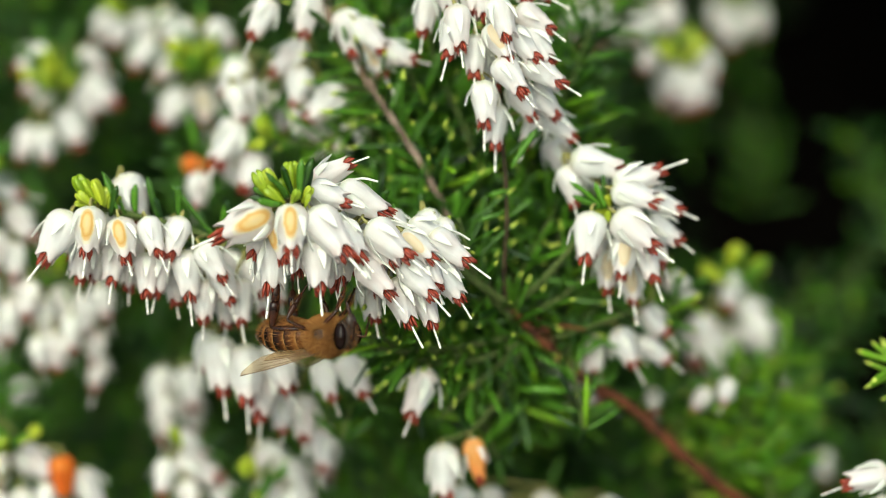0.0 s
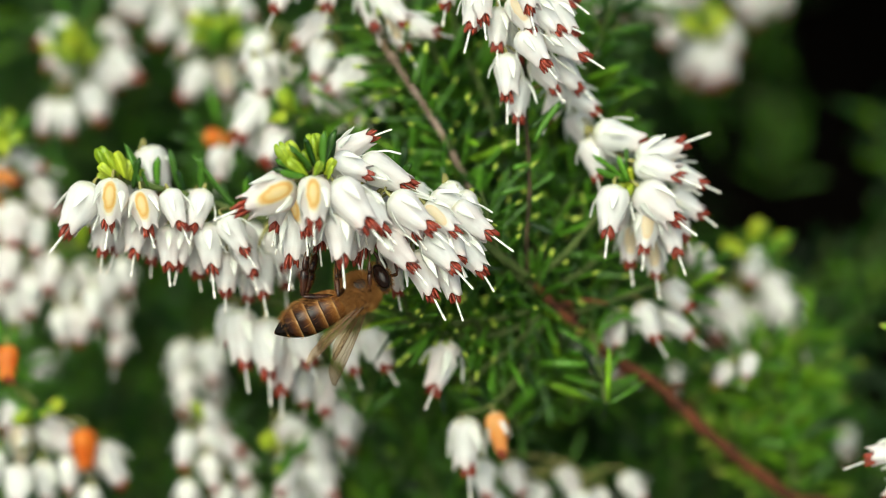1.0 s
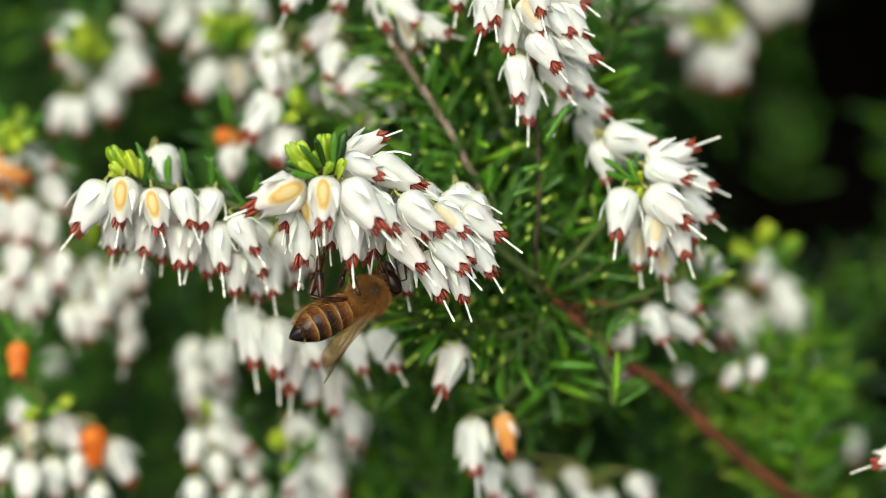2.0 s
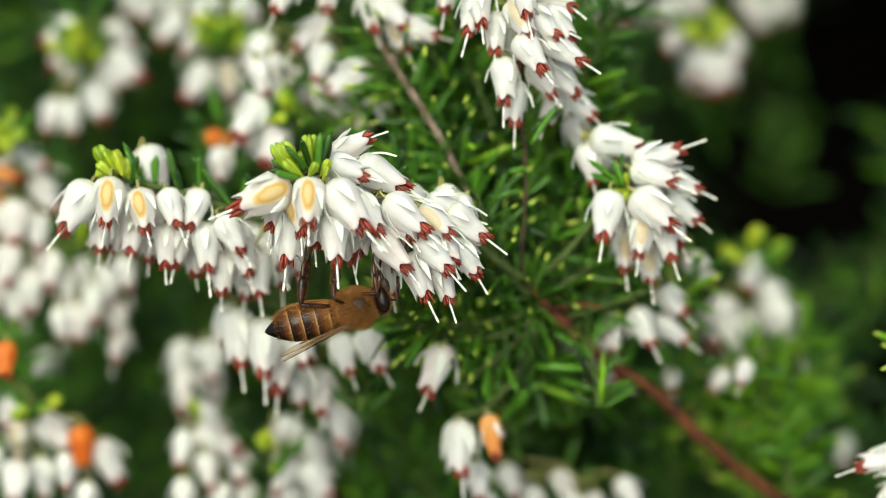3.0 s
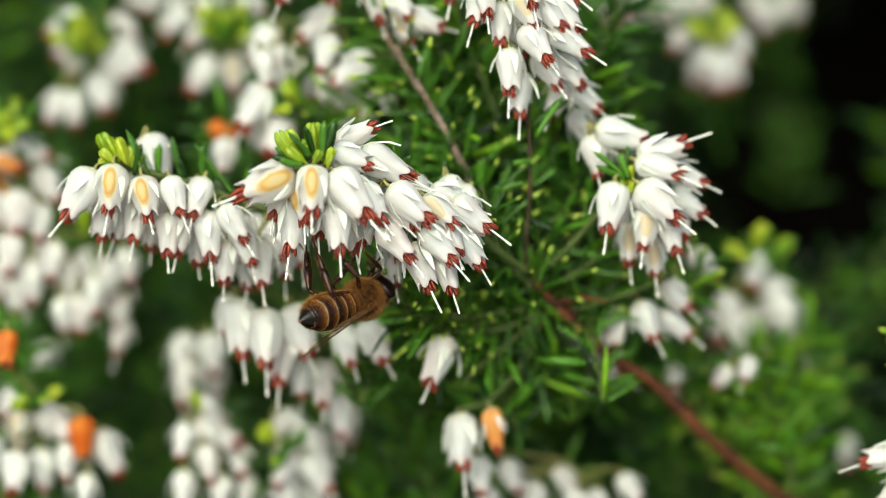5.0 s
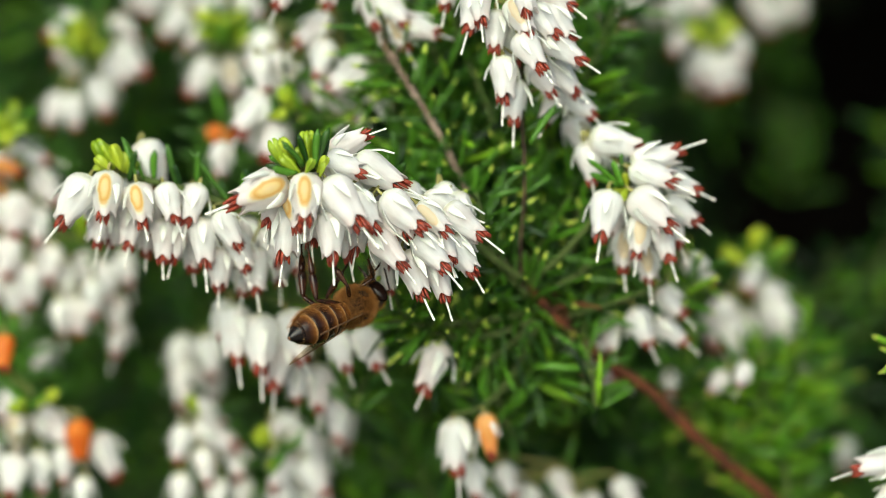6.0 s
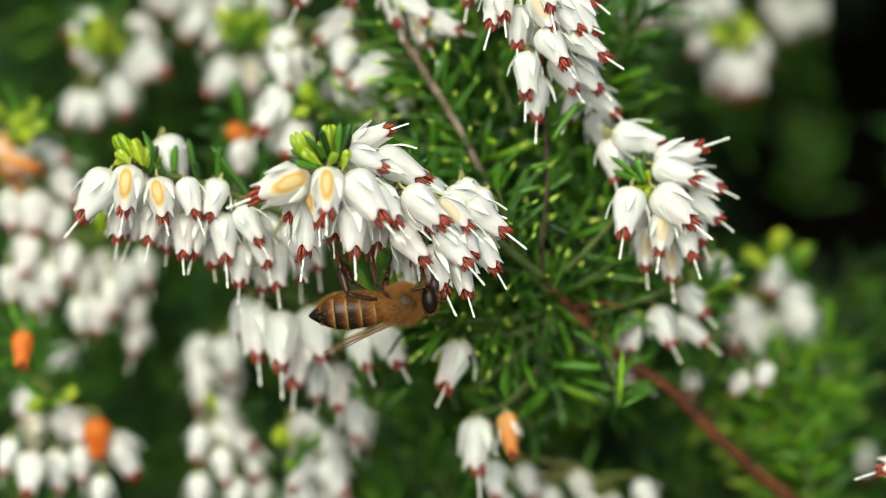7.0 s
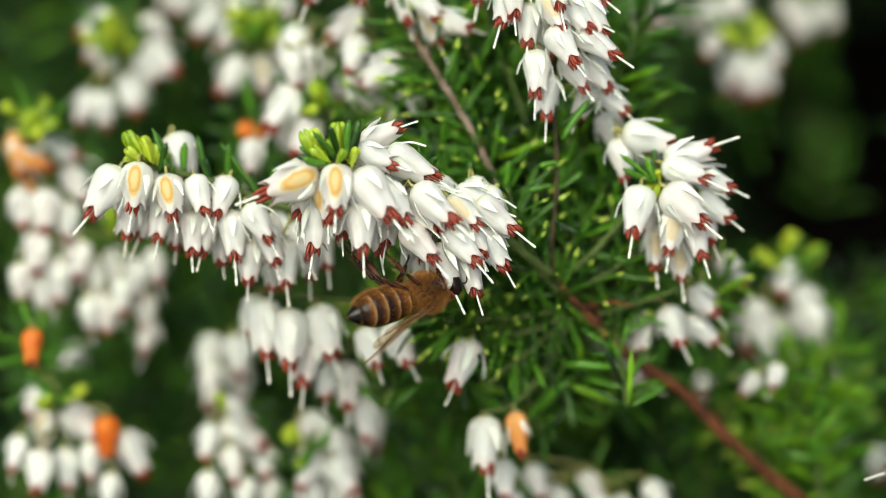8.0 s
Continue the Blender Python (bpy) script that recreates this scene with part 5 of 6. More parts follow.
# ---- leafy mass of the shrub behind ----
def needle_cloud(name, label, shoots, mats, pick, seed, spacing=0.0022, length=1.0):
    """Many leafy shoots as one piece of foliage: stems and whorled needles."""
    rng = random.Random(seed)
    base = np.array([tuple(q) for q in NEEDLE_LOW[0]])
    fbase = NEEDLE_LOW[1]
    V, Fc, S, off = [], [], [], 0
    for pts, r in shoots:
        v, f = tube(pts, [r * MM * (1.2 - 0.6 * k / len(pts)) for k in range(len(pts))], 5)
        V.append(np.array([tuple(q) for q in v]))
        Fc.extend([tuple(i + off for i in q) for q in f])
        S.extend([0] * len(f))
        off += len(v)
        for p, d, ln in whorls(pts, spacing, rng, length, 0.8):
            m = np.array(aimed(p, d, rng.uniform(0, 360), ln * rng.uniform(0.8, 1.25)))
            V.append(base @ m[:3, :3].T + m[:3, 3])
            Fc.extend([tuple(i + off for i in q) for q in fbase])
            S.extend([pick(rng, p)] * len(fbase))
            off += len(base)
    me = bpy.data.meshes.new(name)
    me.from_pydata(np.concatenate(V).tolist(), [], Fc)
    for m in mats:
        me.materials.append(m)
    me.polygons.foreach_set("material_index", S)
    me.polygons.foreach_set("use_smooth", [True] * len(Fc))
    me.update()
    return tagged(new(name, me), label, "foliage", kind="stuff")


def random_shoots(seed, count, xs, ys, zs, lean, length, keep=None):
    rng = random.Random(seed)
    out = []
    while len(out) < count:
        p = Vector((rng.uniform(*xs), rng.uniform(*ys), rng.uniform(*zs)))
        if keep and not keep(p, rng):
            continue
        d = Vector((lean[0] + rng.uniform(-0.7, 0.7), lean[1] + rng.uniform(-0.6, 0.6), lean[2] + rng.uniform(-0.3, 0.6))).normalized()
        ln = length * rng.uniform(0.6, 1.3)
        bend = Vector((rng.uniform(-0.2, 0.2), rng.uniform(-0.2, 0.2), 0.1)) * ln
        pts = spline([at(*(p - d * ln * 0.5)), at(*(p + bend * 0.3)), at(*(p + d * ln * 0.5 + bend))], 5)
        out.append((pts, 0.26))
    return out


def leafy_shoot(label, points, radius, pool, spacing, seed):
    sh = tagged(new("heather_shoot"), label, "heather shoot", "leafy heather shoots")
    pts = spline([at(*p) for p in points], 6)
    n = len(pts)
    mesh_object("stem", [(*tube(pts, [radius * MM * (1 + 0.15 * math.sin(k * 2.1)) for k in range(n)], 8), 0)], [M_GREEN_STEM if radius < 0.35 else M_TWIG], sh)
    rng = random.Random(seed)
    for p, d, ln in whorls(pts, spacing * MM, rng, 1.0, 0.8):
        part("leaf", (LEAF if rng.random() < (0.08 if pool is LEAF_YOUNG else 0.28) else pool)[rng.randrange(4)], sh, aimed(p, d, rng.uniform(-60, 60), ln * 0.95))
    return sh


leafy_shoot("grey-brown heather twig with green needle leaves", [(9.8, 20.0, -3.3), (6.6, 19.0, 0.1), (3.0, 19.0, 7.2), (-0.6, 19.0, 14.0), (-5.5, 20.0, 21.5), (-9.4, 21.0, 28.2), (-12.7, 22.0, 36.8)], 0.38, LEAF_TIPPED, 2.1, 500)
leafy_shoot("brown heather twig with tipped green needles", [(9.6, 23.0, -1.9), (7.8, 24.0, 7.3), (5.4, 25.0, 16.7), (2.1, 26.0, 24.0), (0.4, 27.0, 30.8)], 0.32, LEAF_TIPPED, 2.1, 501)
leafy_shoot("young green heather shoot with yellow tips", [(10.5, 19.0, -5.1), (6.8, 16.0, -1.2), (5.4, 15.0, 2.6), (4.2, 14.0, 6.5)], 0.28, LEAF_TIPPED, 2.1, 502)
leafy_shoot("leafy green heather shoot", [(10.2, 21.0, -4.5), (11.8, 21.0, 0.1), (14.2, 22.0, 4.7), (16.9, 24.0, 9.3)], 0.32, LEAF, 2.1, 503)
leafy_shoot("leafy green heather shoot with pale tips", [(10.9, 21.0, -5.8), (12.8, 21.0, -4.5), (16.1, 21.0, -2.6), (20.1, 22.0, 0.7)], 0.32, LEAF_TIPPED, 2.1, 504)
leafy_shoot("bright young heather shoot with yellow tips", [(11.2, 22.0, -6.8), (7.6, 21.0, -7.8), (2.3, 19.0, -8.4), (-2.8, 17.0, -8.6), (-6.0, 16.0, -7.7)], 0.28, LEAF, 2.0, 505)
leafy_shoot("young green heather shoot", [(11.6, 22.0, -7.8), (8.3, 22.0, -11.1), (5.0, 22.0, -13.7), (2.4, 22.0, -16.4)], 0.28, LEAF, 2.2, 506)
leafy_shoot("green heather shoot behind the twig", [(7.7, 26.0, 1.4), (4.4, 29.0, 10.8), (1.1, 31.0, 19.0), (-1.6, 33.0, 26.6)], 0.32, LEAF_TIPPED, 2.8, 507)
leafy_shoot("tall green heather shoot", [(10.6, 24.0, -2.6), (11.7, 26.0, 6.7), (13.5, 28.0, 14.8), (15.2, 30.0, 23.0)], 0.32, LEAF, 2.8, 508)
leafy_shoot("bright green heather shoot tip", [(66.0, 25.0, -25.0), (61.0, 20.0, -18.0), (56.6, 16.0, -12.9), (53.0, 13.0, -9.2)], 0.32, LEAF_YOUNG, 1.5, 510)
leafy_shoot("green needle shoot under pale bells", [(-5.5, 23.0, 18.5), (-11.0, 27.0, 16.1), (-16.5, 30.0, 15.6), (-21.5, 35.0, 17.2)], 0.28, LEAF_YOUNG, 2.6, 511)
leafy_shoot("bright green heather shoot between white bells", [(42.0, 58.0, -6.6), (42.8, 57.0, -5.0), (43.6, 56.0, -3.4)], 0.28, LEAF_YOUNG, 2.4, 512)
leafy_shoot("bright green heather shoot low in shade", [(14.9, 85.0, -23.9), (13.9, 80.0, -20.4), (13.4, 78.0, -17.5)], 0.28, LEAF_YOUNG, 2.0, 513)
leafy_shoot("lone green heather shoot in a dark hollow", [(52.5, 128.0, 9.9), (52.8, 124.0, 17.8), (53.0, 122.0, 23.9)], 0.28, LEAF, 2.4, 514)
leafy_shoot("bright green shoot tip under white bells", [(27.0, 26.0, -6.6), (28.8, 27.0, -4.6), (30.8, 30.0, -2.0)], 0.28, LEAF_YOUNG, 2.0, 515)
leafy_shoot("arching green heather shoot", [(49.1, 58.0, -33.9), (46.3, 54.0, -26.2), (47.1, 54.0, -20.3), (49.6, 56.0, -14.6)], 0.32, LEAF_YOUNG, 2.4, 516)
leafy_shoot("green heather shoot beside the old branch", [(42.9, 50.0, -33.0), (39.8, 48.0, -28.5), (35.3, 46.0, -22.7), (31.7, 46.0, -18.4)], 0.32, LEAF_YOUNG, 2.4, 517)
leafy_shoot("green heather shoot over the branch", [(15.6, 24.0, -6.9), (19.0, 26.0, -5.3), (22.4, 27.0, -1.9)], 0.28, LEAF, 2.0, 519)
leafy_shoot("dark green heather shoot", [(6.3, 24.0, -10.5), (1.7, 25.0, -11.9), (-1.6, 26.0, -13.2)], 0.28, LEAF, 2.0, 521)
leafy_shoot("dark green heather shoot low in shade", [(11.8, 27.0, -13.3), (9.2, 30.0, -16.8), (6.5, 32.0, -20.3)], 0.28, LEAF, 2.0, 522)
leafy_shoot("dark green heather shoot below the branch", [(16.8, 43.0, -12.6), (18.4, 46.0, -16.4), (17.8, 48.0, -20.2)], 0.28, LEAF, 2.0, 523)
leafy_shoot("green heather shoot behind the bells", [(6.9, 20.0, 0.1), (3.0, 20.0, 3.3), (-1.6, 20.0, 5.9), (-5.5, 20.0, 7.2)], 0.28, LEAF, 2.2, 524)
leafy_shoot("green needle shoot behind the bells", [(-9.3, 18.0, 2.7), (-17.1, 18.0, 3.0), (-23.7, 19.0, 2.7), (-27.7, 20.0, 0.7)], 0.28, LEAF, 3.0, 525)
leafy_shoot("bare grey twig behind the white bells", [(48.2, 96.0, -17.2), (52.9, 94.0, -8.6), (62.1, 95.0, -0.9), (70.5, 96.0, 5.8)], 0.28, LEAF, 9.0, 526)
leafy_shoot("yellow-green young heather shoot beside the bee", [(6.3, 22.0, -9.1), (0.4, 20.0, -9.8), (-3.5, 16.0, -7.7), (-4.5, 13.0, -5.2), (-4.8, 12.0, -2.9)], 0.28, LEAF_YOUNG, 1.4, 527)
leafy_shoot("young heather shoot with yellow tips", [(7.0, 22.0, -8.8), (1.0, 20.0, -9.1), (-1.3, 17.0, -6.7), (-2.1, 15.0, -4.3)], 0.28, LEAF_TIPPED, 1.9, 528)
leafy_shoot("green heather shoot in light shade", [(30.5, 64.0, -34.5), (31.0, 61.0, -28.2), (29.4, 60.0, -23.7)], 0.28, LEAF, 2.2, 530)
leafy_shoot("yellow-green heather shoot beyond the old branch", [(29.0, 49.0, -21.5), (30.6, 46.0, -17.0), (31.8, 44.0, -13.6)], 0.26, LEAF_YOUNG, 2.2, 531)
leafy_shoot("bright green heather shoot beyond the old branch", [(35.0, 51.0, -24.0), (35.8, 48.0, -19.4), (37.8, 46.0, -15.0)], 0.26, LEAF_YOUNG, 2.2, 532)
fading_shoot = leafy_shoot("green heather shoot with two dead orange leaves", [(40.2, 52.0, -26.5), (40.4, 49.0, -22.0), (42.2, 47.0, -17.5)], 0.26, LEAF_YOUNG, 2.2, 533)
for foot_, way_ in (((41.0, 47.0, -21.6), (0.5, -0.3, 0.8)), ((40.6, 47.5, -22.2), (0.9, -0.2, 0.3))):
    part("leaf", LEAF_DEAD, fading_shoot, aimed(at(*foot_), turned(*way_)), "dead orange leaf")


def woody_branch():
    """The old brown branch, down to its root in the soil."""
    ob = tagged(new("heather_branch"), "old red-brown woody heather branch", "branch")
    line = [at(*p) for p in [(9.8, 20.0, -3.3), (14.2, 22.0, -7.8), (19.0, 25.0, -12.2), (24.9, 28.0, -15.7), (32.3, 32.0, -22.5), (42.7, 38.0, -30.4), (58.4, 48.0, -40.7)]]
    line += [Vector((0.085, 0.10, 0.22)), Vector((0.09, 0.14, 0.10)), Vector((0.08, 0.15, -0.02))]
    pts = spline(line, 8)
    n = len(pts)
    mesh_object("limb", [(*tube(pts, [(0.42 + 0.40 * min(1, k / 44)) * MM * (1 + 0.10 * math.sin(k * 1.7) + 0.06 * math.sin(k * 4.1)) for k in range(n)], 10), 0)], [M_BRANCH], ob)
    rng = random.Random(77)
    for k in range(6, 46, 5):
        d = Vector((rng.uniform(-0.4, 1.0), rng.uniform(-0.6, 0.6), rng.uniform(-0.2, 1.0))).normalized()
        ln = rng.uniform(0.003, 0.007)
        mesh_object("side_twig", [(*tube(spline([pts[k], pts[k] + d * ln * 0.5 + Vector((0, 0, 0.0006)), pts[k] + d * ln], 4), [(0.36 - 0.026 * q) * MM for q in range(9)], 6), 0)], [M_BRANCH], ob)


woody_branch()



def leaf_pick(rng, p):
    return 3 if rng.random() < 0.18 else (2 if rng.random() < 0.18 else 1)


# mostly leaves whose green is darkened to stand for shade
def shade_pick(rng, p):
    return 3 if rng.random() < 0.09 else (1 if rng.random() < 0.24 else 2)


def young_pick(rng, p):
    return 3 if rng.random() < 0.65 else 1


def view_gap(p, rng):
    """Thins shoots along the camera's sight lines, where its view has dark hollows."""
    s = 270 / (270 + p.y)
    across = min(1.0, max(0.0, (p.x * s - 17) / 6))
    hollow = across * min(1.0, max(0.0, (p.z * s + 16) / 8 + max(0.0, p.x * s - 32) / 5))
    hole = max(0.0, 1 - ((p.x * s - 12) / 9.5) ** 2 - ((p.z * s + 22) / 7.0) ** 2)
    patch = 0.5 + 0.9 * noise.noise(Vector((p.x * s * 0.11, p.z * s * 0.11, 4.2)))
    return rng.random() > max(hollow * min(0.99, max(0.75, 0.89 + patch * 0.3)), min(1.0, hole * 3))


def beyond_branch(p, rng):
    """Keeps the bright shoots, as the camera sees them, between the old branch and the white bells."""
    s = 270 / (270 + p.y)
    x, z = p.x * s, p.z * s
    return x > 29 and -14.3 - (x - 22.6) * 0.84 + 6 < z < -15 and x < 39


FOLIAGE_MATS = [M_GREEN_STEM, M_LEAF, M_LEAF_SHADED, M_LEAF_YOUNG]
needle_cloud("heather_foliage", "dense green needle foliage of the heather shrub", random_shoots(61, 110, (-7, 17), (26, 44), (-8, 26), (0.1, 0.2, 1.0), 26, view_gap), FOLIAGE_MATS, leaf_pick, 62)
needle_cloud("heather_foliage", "blurred green heather foliage behind the sprigs", random_shoots(63, 500, (-90, 90), (86, 140), (-56, 52), (0.0, 0.1, 1.0), 30, view_gap), FOLIAGE_MATS, shade_pick, 64)
needle_cloud("heather_foliage", "heather foliage deep in the shrub, its green darkened for shade", random_shoots(65, 520, (-125, 125), (140, 280), (-80, 74), (0.0, 0.0, 1.0), 34, view_gap), [M_TWIG, M_LEAF_SHADED, M_LEAF_SHADED, M_LEAF], leaf_pick, 66, 0.003, 1.25)

needle_cloud("heather_foliage", "bright green heather shoots low in the shrub", random_shoots(67, 15, (28, 54), (42, 52), (-46, -14), (0.2, 0.1, 0.9), 13, beyond_branch), FOLIAGE_MATS, young_pick, 68, 0.0030, 1.0)
needle_cloud("heather_foliage", "green heather shoots behind the old branch", random_shoots(77, 22, (26, 43), (62, 86), (-46, -20), (0.3, 0.1, 0.9), 22), FOLIAGE_MATS, shade_pick, 78, 0.0026, 0.95)
needle_cloud("heather_foliage", "dim green heather shoots in a dark hollow", random_shoots(79, 16, (42, 68), (74, 100), (-40, 2), (0.2, 0.1, 0.9), 24), FOLIAGE_MATS, shade_pick, 80, 0.0030, 1.0)
# unseen foliage roof, added to keep sky light off the shrub's depths
needle_cloud("heather_foliage", "added crown above the view that shades the shrub", random_shoots(69, 420, (-170, 220), (70, 190), (82, 130), (0.0, -0.2, 0.4), 50, None), [M_TWIG, M_LEAF_SHADED, M_LEAF_SHADED, M_LEAF], leaf_pick, 70, 0.0035, 1.9)

# farther unseen roof, added to keep the bank behind in shade
needle_cloud("heather_foliage", "added outer crown, out of view, that blocks the sky", random_shoots(71, 420, (-500, 600), (190, 800), (195, 270), (0.0, -0.2, 0.2), 130, None), [M_TWIG, M_LEAF_SHADED, M_LEAF_SHADED, M_LEAF], leaf_pick, 72, 0.009, 6.0)
needle_cloud("heather_foliage", "dark green needles low in the shrub", random_shoots(73, 24, (-9, 6), (50, 78), (-46, -14), (0.1, 0.2, 1.0), 26, view_gap), FOLIAGE_MATS, leaf_pick, 74)


def clear_of_view(p, rng):
    """Keeps the added skirt out of the camera's view: at the flanks and under the flowering shoots."""
    s = 270 / (270 + p.y)
    return abs(p.x) * s > 85 or p.z * s < -62


needle_cloud("heather_foliage", "added green skirt of the heather shrub, out of view", random_shoots(75, 520, (-480, 580), (20, 640), (-300, 190), (0.0, -0.2, 0.8), 80, clear_of_view), [M_TWIG, M_LEAF, M_LEAF_SHADED, M_LEAF], leaf_pick, 76, 0.008, 3.0)


def old_stems():
    """Woody stems, added to carry the unseen crown, rooted in the soil."""
    rng = random.Random(81)
    for k in range(9):
        x, y = rng.uniform(-0.35, 0.42), rng.uniform(0.25, 0.6)
        if abs(x) < 0.2:
            x = math.copysign(0.2 + abs(x) * 0.5, x)
        ob = tagged(new("woody_heather_plant"), "old brown woody heather trunk under the added crown", "shrub", "old heather plants")
        line = [Vector((x, y, -0.02)), Vector((x + rng.uniform(-0.03, 0.03), y + rng.uniform(-0.03, 0.03), 0.2)), Vector((x + rng.uniform(-0.06, 0.06), y + rng.uniform(-0.05, 0.05), 0.4)), Vector((x + rng.uniform(-0.09, 0.09), y - 0.05, 0.6))]
        pts = spline(line, 8)
        n = len(pts)
        mesh_object("limb", [(*tube(pts, [(7 - 4.5 * i / n) * MM * (1 + 0.1 * math.sin(i * 1.9)) for i in range(n)], 10), 0)], [M_BRANCH], ob)
        for i in (14, 18, 21):
            end = pts[i] + Vector((rng.uniform(-0.08, 0.08), rng.uniform(-0.06, 0.06), rng.uniform(0.05, 0.12)))
            mesh_object("side_twig", [(*tube([pts[i], pts[i].lerp(end, 0.5) + Vector((0, 0, -0.006)), end], [2.4 * MM, 1.8 * MM, 0.9 * MM], 7), 0)], [M_TWIG], ob)


old_stems()


def ground_sheet():
    """Soil coloured dark for deep shade, flat under the shrub, rising to an added bank behind it and running out to the
    horizon.
    """
    n = 90
    span = [((i / n) * 2 - 1) for i in range(n + 1)]
    xs = [math.copysign(abs(s) ** 4 * 400 + abs(s) * 0.8, s) for s in span]
    v, f = [], []
    for x in xs:
        for y in xs:
            rise = 0.75 / (1 + math.exp(-max(-2.0, min(2.0, y - 0.75)) * 14))
            near = math.exp(-(x * x + y * y) / 4)
            z = rise + near * 0.03 * noise.noise(Vector((x * 9, y * 9, 0))) + 0.008 * near * noise.noise(Vector((x * 40, y * 40, 3)))
            v.append((x, y, z))
    for i in range(n):
        for j in range(n):
            a = i * (n + 1) + j
            f.append((a, a + n + 1, a + n + 2, a + 1))
    tagged(mesh_object("ground", [(v, f, 0)], [M_SOIL_SHADED]), "bare garden soil, blackened to stand for deep shade", "ground", kind="structure")


ground_sheet()


def bounce_path():
    """Pale ground added in front of the shrub, out of view, to bounce light up."""
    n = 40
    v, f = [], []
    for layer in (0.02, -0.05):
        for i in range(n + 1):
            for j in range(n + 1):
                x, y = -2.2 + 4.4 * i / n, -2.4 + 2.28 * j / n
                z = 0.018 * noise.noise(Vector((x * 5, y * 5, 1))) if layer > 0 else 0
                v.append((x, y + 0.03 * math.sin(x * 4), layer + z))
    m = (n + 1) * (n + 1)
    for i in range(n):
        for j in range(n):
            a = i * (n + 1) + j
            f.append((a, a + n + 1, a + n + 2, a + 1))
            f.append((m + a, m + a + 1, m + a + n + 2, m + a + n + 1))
    tagged(mesh_object("path", [(v, f, 0)], [M_BOUNCE_GROUND]), "added pale ground, out of view, bouncing light upward", "path", kind="structure")


bounce_path()


# ---- the honey bee: forward +x, back +z, its left +y, in its own space ----
def tint_along(m, stops, scale, offset=0.0, under=None):
    co = m.node_tree.nodes.new("ShaderNodeTexCoord").outputs["Object"]
    sp = m.node_tree.nodes.new("ShaderNodeSeparateXYZ")
    link(m, co, sp.inputs[0])
    n = calc(m, "MULTIPLY", calc(m, "SUBTRACT", noise_of(m, 1500.0, 4.0, co), 0.5), 0.22)
    a = calc(m, "ADD", calc(m, "ADD", calc(m, "MULTIPLY", sp.outputs["X"], scale), offset), n)
    col = ramp(m, a, stops)
    if under:
        low = ramp(m, calc(m, "ADD", calc(m, "MULTIPLY", sp.outputs["Z"], -420.0), calc(m, "MULTIPLY", n, 4.0)), [(0.30, (0, 0, 0)), (0.9, (1, 1, 1))])
        col = mix(m, calc(m, "MULTIPLY", low, 0.5), col, under)
    link(m, col, m.node_tree.nodes["Principled BSDF"].inputs["Base Color"])
    bumped(m, noise_of(m, 4000.0, 3.0, co), 0.12, 0.0001)


M_TERGITE = material("bee_tergite", (0.05, 0.02, 0.01), 0.20, 0.22)
tint_along(M_TERGITE, [(0.0, (0.42, 0.26, 0.12)), (0.06, (0.32, 0.17, 0.065)), (0.12, (0.15, 0.058, 0.013)), (0.34, (0.055, 0.018, 0.006)), (0.52, (0.018, 0.007, 0.004)), (1.0, (0.008, 0.004, 0.003))], -560.0, -0.06, (0.20, 0.075, 0.018))
M_TERGITE_AMBER = material("bee_tergite_amber", (0.2, 0.08, 0.02), 0.22, 0.25)
tint_along(M_TERGITE_AMBER, [(0.0, (0.52, 0.32, 0.14)), (0.07, (0.42, 0.22, 0.07)), (0.14, (0.22, 0.088, 0.018)), (0.42, (0.11, 0.038, 0.010)), (0.65, (0.045, 0.016, 0.006)), (1.0, (0.014, 0.006, 0.004))], -560.0, -0.06, (0.26, 0.10, 0.022))
M_TAIL = material("bee_tail", (0.006, 0.004, 0.003), 0.18, 0.25)
M_BELLY = material("bee_belly", (0.24, 0.10, 0.03), 0.45)
M_THORAX = material("bee_thorax", (0.028, 0.016, 0.010), 0.5, 0.25)
M_FUR = material("bee_fur", (0.42, 0.22, 0.075), 0.6)
g = M_FUR.node_tree.nodes.new("ShaderNodeNewGeometry").outputs["Random Per Island"]
link(M_FUR, ramp(M_FUR, g, [(0.0, (0.07, 0.022, 0.005)), (0.6, (0.40, 0.145, 0.022)), (1.0, (0.80, 0.48, 0.16))]), M_FUR.node_tree.nodes["Principled BSDF"].inputs["Base Color"])
through_light(M_FUR, (0.45, 0.22, 0.06), 0.3)
M_HEAD = material("bee_head", (0.03, 0.018, 0.012), 0.5)
M_EYE = material("bee_eye", (0.008, 0.0035, 0.0025), 0.12, 0.12)
M_LEG = material("bee_leg", (0.03, 0.012, 0.007), 0.26, 0.3)
link(M_LEG, ramp(M_LEG, noise_of(M_LEG, 700.0, 3.0), [(0.35, (0.010, 0.004, 0.003)), (0.75, (0.075, 0.022, 0.008))]), M_LEG.node_tree.nodes["Principled BSDF"].inputs["Base Color"])
M_VEIN = material("wing_vein", (0.12, 0.058, 0.026), 0.45)
M_WING = material("wing_membrane", (0.36, 0.25, 0.13), 0.14, 0.6)
clear = M_WING.node_tree.nodes.new("ShaderNodeBsdfTransparent")
clear.inputs["Color"].default_value = (0.93, 0.87, 0.78, 1)
blend = node(M_WING, "ShaderNodeMixShader", Fac=0.84)
link(M_WING, M_WING.node_tree.nodes["Principled BSDF"].outputs[0], blend.inputs[1])
link(M_WING, clear.outputs[0], blend.inputs[2])
link(M_WING, blend.outputs[0], M_WING.node_tree.nodes["Material Output"].inputs["Surface"])


